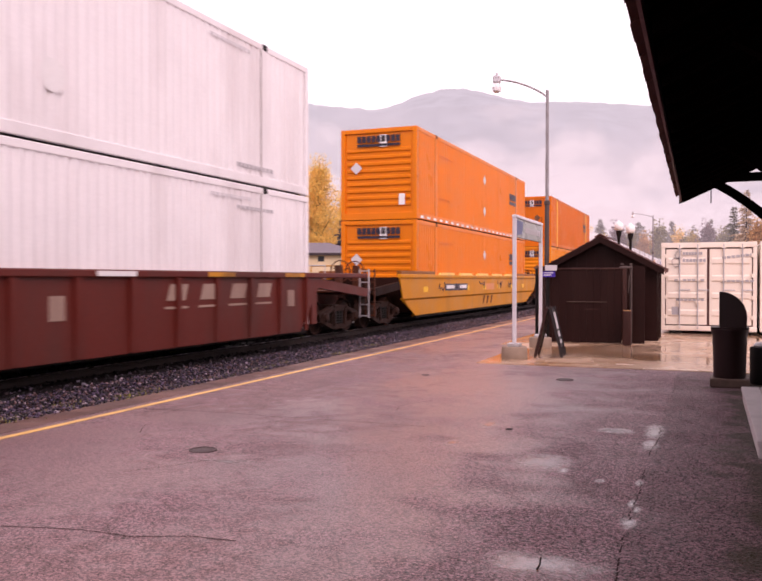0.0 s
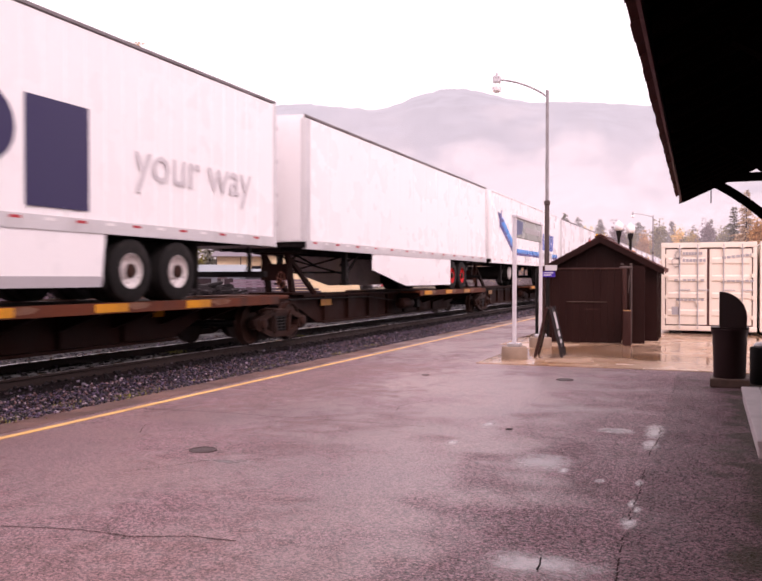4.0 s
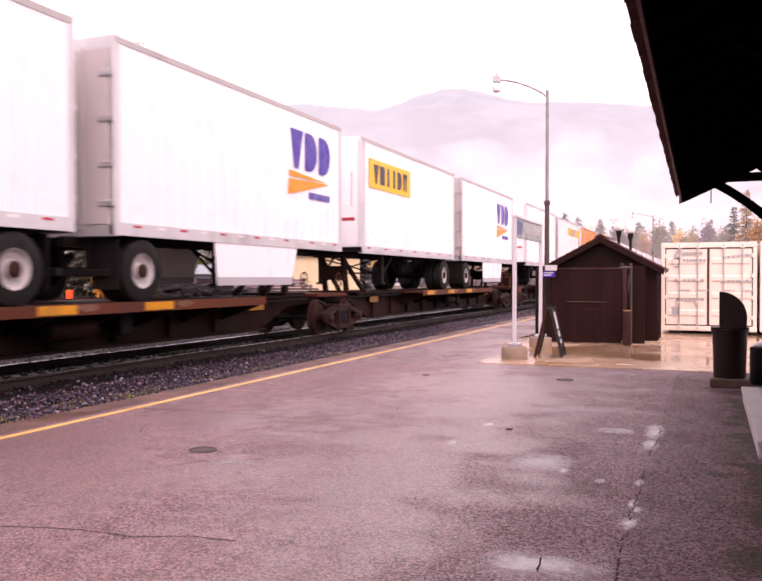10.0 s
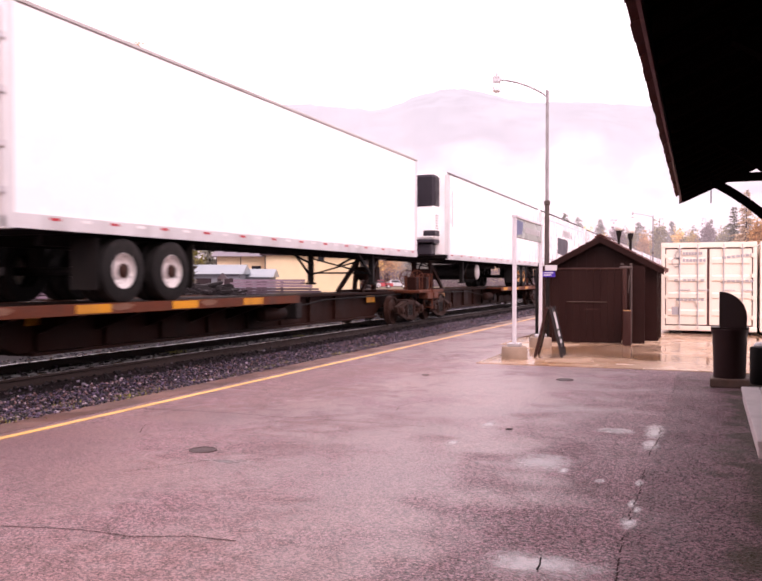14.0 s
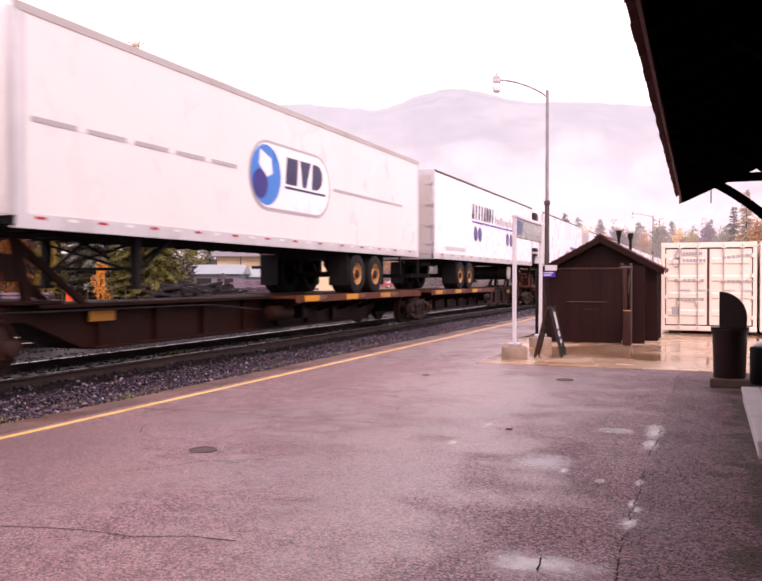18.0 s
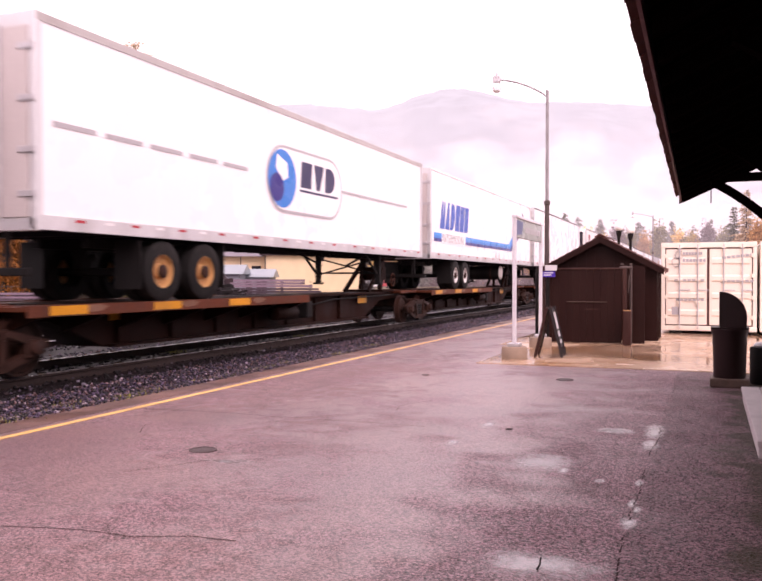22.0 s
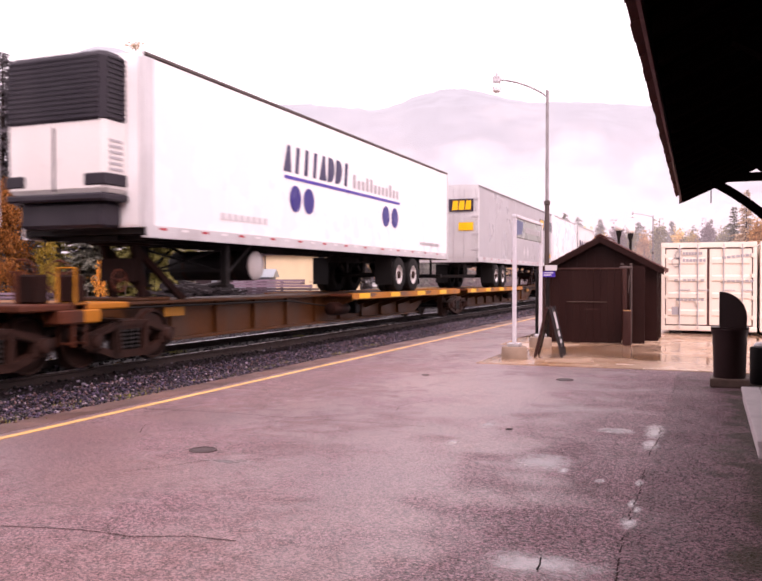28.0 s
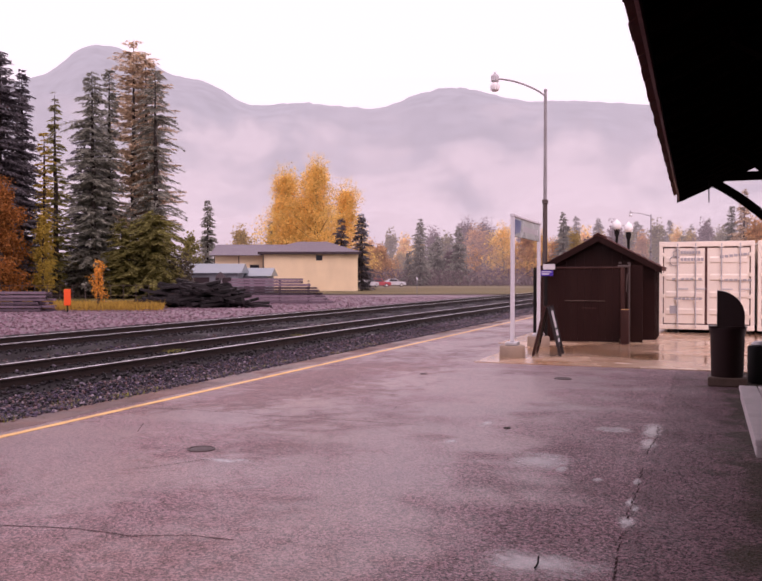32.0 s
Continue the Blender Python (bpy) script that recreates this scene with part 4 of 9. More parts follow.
            bw.beam((0.55, end - way * 0.5, 1.03), (0.55, end - way * 0.5, 1.5), 0.1, 0.1)
            part("brake_wheel", bw, RUST, u)
            part("brake_housing", Shape().rbox(0.62, 0.92, min(end - way * 0.3, end - way * 0.6), max(end - way * 0.3, end - way * 0.6), 1.03, 1.45, 0.03), RUST_SILL, u, "dark rusty brake housing")
            rl = Shape()
            for sx in (-1.2, 1.2):
                rl.path([(sx, end - way * 0.06, 1.0), (sx, end - way * 0.06, 1.55), (sx * 0.72, end - way * 0.06, 1.55), (sx * 0.72, end - way * 0.06, 1.0)], 0.018, 6)
            part("handrail", rl, SAFETY_YELLOW if yellow else RUST, u)
            part("end_step", Shape().rbox(0.98, 1.3, min(end, end - way * 0.5), max(end, end - way * 0.5), 0.74, 0.94, 0.02), col, u)
        else:
            s = Shape().rbox(-0.75, 0.75, min(end, end - way * 0.9), max(end, end - way * 0.9), 0.93, 1.02, 0.02)
            part("end_platform", s, col, u)
            j = Shape().rbox(-0.3, 0.3, end - 0.3, end + 0.3, 0.72, 0.9, 0.05) if way > 0 else None
            if j:
                part("articulation", j, BLACK_STEEL, u)
    return u


# --- road wheels of the trailers, built once
def road_wheel_mesh():
    tyre = Shape().lathe((0, 0, 0), (1, 0, 0), [(0.285, 0.13), (0.285, -0.13), (0.46, -0.14), (0.50, -0.11), (0.505, 0.11), (0.46, 0.14), (0.285, 0.13)], 30, False)
    rim = Shape().lathe((0, 0, 0), (1, 0, 0), [(0.29, -0.12), (0.30, 0.115), (0.27, 0.12), (0.255, 0.05), (0.14, 0.02), (0.12, 0.10), (0.05, 0.115)], 24)
    for k in range(8):
        a = 2 * math.pi * k / 8
        rim.tube((0.03, 0.19 * math.cos(a), 0.19 * math.sin(a)), (0.055, 0.19 * math.cos(a), 0.19 * math.sin(a)), 0.018, seg=6)
    return mesh_of("tyre", tyre, TYRE, 40), rim


TYRE_MESH, RIM_SHAPE = road_wheel_mesh()
RIMS = {m.name: mesh_of("rim", RIM_SHAPE, m, 40) for m in (RIM_SILVER, RIM_WHITE, RIM_TAN, RIM_RED)}
HUB_MESH = mesh_of("hub", Shape().lathe((0, 0, 0), (1, 0, 0), [(0.125, 0.05), (0.115, 0.13), (0.08, 0.15), (0.02, 0.152)], 14), TRUCK_IRON, 40)
W2 = 1.295            # half a trailer's width
FLOOR, ROOF_Z = 1.06, 4.03


HINGE_MESH = mesh_of("hinge", Shape().rbox(-0.148, 0.148, -0.0125, 0.0125, 0.0, 0.09, 0.008), GALV)


def side_place(tr, u, z, off=0.0):
    """A point on the side that faces the platform: u from the end that leads, z above the deck."""
    return (W2 + off, u, z) if tr["nose"] == "L" else (-(W2 + off), tr["len"] - u, z)


def mark(tr, outline, material, off=0.004, name="lettering_block", label="", thick=0.004):
    """A flat shape on that side; the outline holds (u, z) points."""
    sg = 1 if tr["nose"] == "L" else -1
    pts = [(u, z) if sg > 0 else (tr["len"] - u, z) for u, z in outline]
    x = W2 + tr.get("skin", 0.0)
    s = Shape().prism(pts, "x", sg * (x + off), sg * (x + off + thick))
    return part(name, s, material, tr["ob"], label)


def blocks(tr, u0, u1, z0, z1, kinds, material, slant=0.0, gap=0.22, name="lettering_block", off=0.004):
    """A row of plain blocks that stands for a brand name. kinds: b block, o disc, s short block, t tail block, d disc with a stem."""
    n = len(kinds)
    w = (u1 - u0) / n
    curve = [math.pi * (q / 10 - 0.5) for q in range(11)]
    for i, k in enumerate(kinds):
        a, b = u0 + i * w + w * gap / 2, u0 + (i + 1) * w - w * gap / 2
        h = z1 - z0
        if k == "o" or k == "d":
            r, rz = (b - a) / 2, (h * 0.34 if "d" in kinds else h / 2)
            cz = z0 + rz
            o = [((a + b) / 2 + r * math.cos(q * math.pi / 10), cz + rz * math.sin(q * math.pi / 10)) for q in range(20)]
            mark(tr, o, material, off, name)
            if k == "d":
                mark(tr, [(b - w * 0.16, z0), (b, z0), (b, z1), (b - w * 0.16, z1)], material, off + 0.002, name)
            continue
        sl = slant * h
        if k in "AVWMD":
            if k == "D":
                o = [[(a, z0), (a + (b - a) * 0.4, z0)] + [(a + (b - a) * (0.4 + 0.6 * math.cos(q)), (z0 + z1) / 2 + h / 2 * math.sin(q)) for q in curve] + [(a, z1)]]
            elif k in "AV":
                f, g = (z0, z1) if k == "A" else (z1, z0)
                t = (b - a) * 0.16
                o = [[(a, f), (b, f), ((a + b) / 2 + t, g), ((a + b) / 2 - t, g)]]
            else:
                f, g = (z0, z1) if k == "M" else (z1, z0)
                o = []
                for c in (0, 1):
                    p, q = a + (b - a) * (0.5 * c - 0.02), a + (b - a) * (0.5 * c + 0.52)
                    o.append([(p, f), (q, f), ((p + q) / 2 + (q - p) * 0.2, g), ((p + q) / 2 - (q - p) * 0.2, g)])
            for c, out in enumerate(o):
                mark(tr, [(u + sl * (z - z0) / h, z) for u, z in out], material, off + 0.002 * c, name)
            continue
        if k == "n":
            a, b = a + (b - a) * 0.28, b - (b - a) * 0.28
        lo, hi = (z0 - h * 0.3, z0 + h * 0.66) if k == "t" else (z0, z0 + h * 0.66) if k == "s" else (z0, z1)
        mark(tr, [(a, lo), (b, lo), (b + sl, hi), (a + sl, hi)], material, off, name)


def smear(tr, u0, u1, z0, z1, material, n=6, name="small_print"):
    """Small print too fine to read: a row of thin bars."""
    w = (u1 - u0) / n
    for i in range(n):
        mark(tr, [(u0 + i * w, z0), (u0 + (i + 0.75) * w, z0), (u0 + (i + 0.75) * w, z1), (u0 + i * w, z1)], material, 0.004, name)


def lettering(tr, words, u, z, size, material, name="lettering"):
    """Words in the built-in font on that side, laid as a flat mesh."""
    c = bpy.data.curves.new("words", "FONT")
    c.body, c.size, c.extrude, c.resolution_u = words, size, 0.002, 2
    tmp = new("words", c)
    me = bpy.data.meshes.new_from_object(tmp.evaluated_get(bpy.context.evaluated_depsgraph_get()))
    bpy.data.objects.remove(tmp)
    me.materials.clear()
    me.materials.append(material)
    ob = part(name, me, None, tr["ob"])
    p = side_place(tr, u, z, tr.get("skin", 0.0) + 0.017)
    ob.matrix_basis = Matrix.Translation(p) @ (Matrix(((0, 0, 1, 0), (1, 0, 0, 0), (0, 1, 0, 0), (0, 0, 0, 1))) if tr["nose"] == "L" else
                                               Matrix(((0, 0, -1, 0), (-1, 0, 0, 0), (0, 1, 0, 0), (0, 0, 0, 1))))
    return ob


def trailer(length, nose, side=WHITE, front=None, rail=SILVER, top=ROOF_RAIL, ribs=0.0, axles=2, set_back=4.0, rim=RIM_SILVER, skirt=None,
            reefer=None, tank=False, tape=True, top_band=0.0, doors=None, frame=False, gear_at=2.9, roof=0.08, label="white box semi-trailer riding on a spine car", group="trailers on the train"):
    """A box trailer, nose at y = 0 and doors at y = length; nose 'R' is turned round as it is placed."""
    ROOF = ROOF_Z + roof
    ob = thing("semi_trailer", label, "trailer", group)
    tr = dict(ob=ob, len=length, nose=nose)
    front = front or side
    doors = doors or (SHADED_DOOR if side in (WHITE, CREAM_WHITE) else side)
    near = 1 if nose == "L" else -1
    b = Shape()
    c = 0.10
    o = [(-W2, c * 0.4), (-W2 + c, 0), (W2 - c, 0), (W2, c * 0.4), (W2, length), (-W2, length)]
    b.prism(o, "z", FLOOR + 0.17, ROOF - 0.09)
    part("body", b, side, ob)
    n = Shape().prism([(-W2 + 0.12, 0.0), (W2 - 0.12, 0.0), (W2 - 0.12, -0.012), (-W2 + 0.12, -0.012)], "z", FLOOR + 0.2, ROOF - 0.12)
    part("front_panel", n, front, ob)
    for sx in (-1, 1):
        p = Shape().prism([(sx * (W2 - 0.11), -0.014), (sx * (W2 + 0.008), 0.03), (sx * (W2 + 0.008), 0.22), (sx * (W2 - 0.02), 0.22), (sx * (W2 - 0.02), 0.05), (sx * (W2 - 0.11), 0.0)], "z", FLOOR + 0.17, ROOF - 0.09)
        part("corner_post", p, rail, ob)
        t = Shape().prism([(sx * (W2 + 0.012), ROOF - 0.065 - top_band * 0.35), (sx * (W2 + 0.012), ROOF - 0.02), (sx * (W2 - 0.05), ROOF + 0.01), (sx * (W2 - 0.05), ROOF - 0.12), (sx * (W2 - 0.01), ROOF - 0.065 - top_band * 0.35)], "y", 0.02, length)
        part("top_rail", t, top, ob)
        q = Shape().prism([(sx * (W2 + 0.015), FLOOR), (sx * (W2 + 0.015), FLOOR + 0.2), (sx * (W2 - 0.02), FLOOR + 0.2), (sx * (W2 - 0.02), FLOOR + 0.03), (sx * (W2 - 0.10), FLOOR + 0.03), (sx * (W2 - 0.10), FLOOR)], "y", 0.03, length)
        part("bottom_rail", q, rail, ob)
        p = Shape().rbox(min(sx * (W2 + 0.01), sx * (W2 - 0.1)), max(sx * (W2 + 0.01), sx * (W2 - 0.1)), length - 0.11, length + 0.03, FLOOR, ROOF, 0.012)
        part("rear_post", p, doors if frame else rail, ob)
    r = Shape().prism([(-W2 + 0.04, ROOF - 0.09), (W2 - 0.04, ROOF - 0.09), (W2 - 0.04, ROOF - 0.01), (W2 * 0.5, ROOF + 0.015), (-W2 * 0.5, ROOF + 0.015), (-W2 + 0.04, ROOF - 0.01)], "y", 0.01, length)
    part("roof", r, WHITE if side is not GREY_SIDE else GREY_SIDE, ob)
    part("rear_header", Shape().rbox(-W2, W2, length - 0.09, length + 0.025, ROOF - 0.2, ROOF, 0.01), doors if frame else rail, ob)
    part("rear_sill", Shape().rbox(-W2, W2, length - 0.09, length + 0.03, FLOOR - 0.02, FLOOR + 0.16, 0.01), doors if frame else rail, ob)
    o = [(length - 0.05, FLOOR + 0.16), (0.05, FLOOR + 0.16), (0.05, FLOOR + 0.06)]
    for k in range(int(length / 0.6) - 1):
        y = 0.4 + k * 0.6
        o += [(y, FLOOR + 0.06), (y, FLOOR - 0.02), (y + 0.07, FLOOR - 0.02), (y + 0.07, FLOOR + 0.06)]
    o += [(length - 0.05, FLOOR + 0.06)]
    f = Shape().prism(o, "x", -W2 + 0.06, W2 - 0.06)
    part("floor", f, BLACK_STEEL, ob)
    for sx in (-1, 1):
        d = Shape().rbox(min(sx * 0.012, sx * (W2 - 0.11)), max(sx * 0.012, sx * (W2 - 0.11)), length + 0.002, length + 0.04, FLOOR + 0.16, ROOF - 0.2, 0.012)
        door = part("door", d, doors, ob)
        for x in (0.28, 0.72):
            part("lock_rod", Shape().tube((sx * x, length + 0.07, FLOOR + 0.1), (sx * x, length + 0.07, ROOF - 0.16), 0.017, seg=8), GALV, door)
        if nose == "R" or sx == near:
            for z in (1.5, 2.1, 2.8, 3.5):
                hin = part("hinge", HINGE_MESH, None, door)
                hin.location = (sx * (W2 - 0.13), length + 0.047, z)
    if ribs:
        rb = mesh_of("side_post", Shape().prism([(near * W2, -0.035), (near * (W2 + 0.014), -0.02), (near * (W2 + 0.014), 0.02), (near * W2, 0.035)], "z", FLOOR + 0.2, ROOF - 0.13 - top_band), side)
        for k in range(1, int((length - 0.3) / ribs)):
            part("side_post", rb, None, ob).location = (0, 0.25 + k * ribs, 0)
        tr["skin"] = 0.014
    else:
        rb = Shape()
        for k in range(1, int(length / 1.22)):
            y = k * 1.22
            rb.box(min(near * W2, near * (W2 + 0.0022)), max(near * W2, near * (W2 + 0.0022)), y - 0.022, y + 0.022, FLOOR + 0.2, ROOF - 0.13)
        part("panel_seam", rb, side, ob)
        tr["skin"] = 0.003
    if tape:
        k = 0
        y = 0.35
        while y < length - 0.4:
            t = Shape().box(min(near * (W2 + 0.016), near * (W2 + 0.019)), max(near * (W2 + 0.016), near * (W2 + 0.019)), y, y + 0.20, FLOOR + 0.13, FLOOR + 0.17)
            part("reflective_tape", t, REFLECT_RED if k % 2 == 0 else REFLECT_WHITE, ob)
            y += 0.62
            k += 1
    # running gear
    axis = [length - set_back] if axles == 1 else [length - set_back - 0.62, length - set_back + 0.62]
    bg = Shape()
    for sx in (-0.5, 0.5):
        bg.box(sx - 0.06, sx + 0.06, axis[0] - 1.1, axis[-1] + 1.0, FLOOR - 0.18, FLOOR - 0.02)
    for y in axis:
        bg.tube((-1.0, y, 0.505), (1.0, y, 0.505), 0.07, seg=8)
        for sx in (-0.5, 0.5):
            bg.beam((sx, y - 0.35, 0.8), (sx, y + 0.1, 0.5), 0.09, 0.12)
            bg.rbox(sx - 0.1, sx + 0.1, y - 0.1, y + 0.1, 0.55, 0.9, 0.02)
    part("bogie", bg, BLACK_STEEL, ob)
    for y in axis:
        for sx in (-1, 1):
            for inner in (0, 1):
                w = part("wheel", TYRE_MESH, None, ob, "dusty black truck tyre")
                w.location = (sx * (1.14 - inner * 0.31), y, 0.512)
                if sx < 0:
                    w.rotation_euler = (0, 0, math.pi)
                if not inner:
                    part("rim", RIMS[rim.name], None, w)
                    part("hub", HUB_MESH, None, w)
        for sx in (-1, 1):
            fl = Shape().box(sx * 1.0 - 0.26, sx * 1.0 + 0.26, y + 0.58 if y == axis[-1] else y - 0.63, (y + 0.60) if y == axis[-1] else y - 0.61, 0.22, FLOOR - 0.05)
            part("mud_flap", fl, BLACK_STEEL, ob)
    bp = Shape().rbox(-1.1, 1.1, length - 0.12, length - 0.02, 0.42, 0.54, 0.015)
    for sx in (-0.7, 0.7):
        bp.beam((sx, length - 0.07, 0.5), (sx, length - 0.07, FLOOR), 0.08, 0.06)
    part("bumper", bp, doors if frame else BLACK_STEEL, ob)
    lg = Shape()
    for sx in (-0.95, 0.95):
        lg.rbox(sx - 0.07, sx + 0.07, gear_at - 0.07, gear_at + 0.07, 0.28, FLOOR, 0.01)
        lg.rbox(sx - 0.12, sx + 0.12, gear_at - 0.12, gear_at + 0.12, 0.22, 0.28, 0.01)
        lg.beam((sx, gear_at, 0.45), (sx, gear_at + 0.95, FLOOR), 0.05, 0.05)
        lg.beam((sx, gear_at + 0.95, FLOOR - 0.02), (sx * 0.4, gear_at + 0.95, 0.75), 0.05, 0.05)
    lg.beam((-0.95, gear_at, 0.55), (0.95, gear_at, 0.55), 0.05, 0.05)
    lg.beam((-0.95, gear_at, 0.5), (0.95, gear_at, 0.98), 0.04, 0.04)
    lg.beam((0.95, gear_at, 0.5), (-0.95, gear_at, 0.98), 0.04, 0.04)
    part("landing_gear", lg, BLACK_STEEL, ob)
    kp = Shape().rbox(-0.5, 0.5, 0.3, 1.7, FLOOR - 0.05, FLOOR + 0.06, 0.01).tube((0, 0.95, FLOOR - 0.12), (0, 0.95, FLOOR), 0.05, seg=10)
    part("kingpin_plate", kp, BLACK_STEEL, ob)
    if skirt:
        y0, y1, style = skirt
        for sx in (-1, 1):
            s = Shape()
            if style == "taper":
                o = [(y0, FLOOR), (y1, FLOOR), (y1, 0.18), (y0 + 2.6, 0.18), (y0, 0.62)]
            elif style == "blunt":
                o = [(y0, FLOOR), (y1, FLOOR), (y1 - 0.1, 0.28), (y0 + 0.25, 0.28)]
            else:
                o = [(y0, FLOOR), (y1, FLOOR), (y1, 0.10), (y0 + 0.1, 0.10)]
            s.prism(o, "x", sx * (W2 - 0.03), sx * W2)
            sk = part("side_skirt", s, WHITE, ob, "smooth white aerodynamic side skirt")
            if style == "blunt":
                part("skirt_edge", Shape().prism([(y0 + 0.2, 0.42), (y1 - 0.06, 0.42), (y1 - 0.1, 0.26), (y0 + 0.26, 0.26)], "x", sx * (W2 - 0.034), sx * (W2 + 0.003)), LOGO_GREY, sk)
    if tank:
        y0 = tank if isinstance(tank, float) else 5.0
        s = Shape().lathe((0, y0, 0.66), (1, 0, 0), [(0.05, -1.02), (0.27, -1.0), (0.31, -0.95), (0.31, 0.95), (0.27, 1.0), (0.05, 1.02)], 24)
        tk = part("fuel_tank", s, BLACK_STEEL, ob, "dark reefer fuel tank slung across the frame", 40)
        part("tank_end", Shape().lathe((near * 1.0, y0, 0.66), (near, 0, 0), [(0.30, -0.03), (0.305, 0.0), (0.27, 0.035), (0.10, 0.06), (0.02, 0.062)], 24), RIM_WHITE, tk, "bright aluminium tank end", 40)
        for q in (-0.6, 0.6):
            part("strap", Shape().lathe((q, y0, 0.66), (1, 0, 0), [(0.3, -0.03), (0.322, -0.03), (0.322, 0.03), (0.3, 0.03)], 20), TRUCK_IRON, tk)
    if reefer:
        upper, lower = reefer
        s = Shape()
        s.rbox(-1.0, 1.0, -0.62, -0.012, 1.75, 3.93, 0.07)
        un = part("cooling_unit", s, lower, ob, "black and white trailer refrigeration unit")
        g = Shape().rbox(-1.02, 1.02, -0.645, -0.05, 2.82, 3.97, 0.09)
        part("grille", g, upper, un)
        sl = Shape()
        for k in range(13):
            z = 2.92 + k * 0.078
            sl.box(-0.93, 0.93, -0.665, -0.64, z, z + 0.035)
            for sx in (-1, 1):
                sl.box(sx * 1.028 - 0.012, sx * 1.028 + 0.012, -0.56, -0.14, z, z + 0.035)
        part("louvre", sl, upper, un)
        sl = Shape()
        for k in range(6):
            for sx in (-1, 1):
                sl.box(sx * 1.005 - 0.008, sx * 1.005 + 0.008, -0.5, -0.2, 2.1 + k * 0.09, 2.14 + k * 0.09)
        part("side_vent", sl, LOGO_GREY, un)
        part("panel_gap", Shape().box(-0.02, 0.02, -0.63, -0.6, 1.78, 2.8), REEFER_BLACK, un)
        for x0 in (0.60, -1.03):
            part("control_box", Shape().rbox(x0, x0 + 0.43, -0.64, -0.1, 1.86, 2.05, 0.02), REEFER_BLACK, un)
        bb = Shape().rbox(-1.0, 1.0, -0.66, -0.02, 1.62, 1.74, 0.03).rbox(-0.85, 0.85, -0.5, -0.02, 1.2, 1.62, 0.05)
        part("lower_guard", bb, REEFER_BLACK, un)
    return tr


def place_trailer(tr, along):
    """Sets a trailer so that its leading end is at along."""
    ob = tr["ob"]
    z = RAIL_Z + DECK_H + 0.004
    m = pose(TRACK_X, along, z) if tr["nose"] == "L" else pose(TRACK_X, along + tr["len"], z, 0, 0, 180)
    ob.matrix_basis = m
    MOVING.append((ob, along if tr["nose"] == "L" else along + tr["len"], z, 0 if tr["nose"] == "L" else 180))


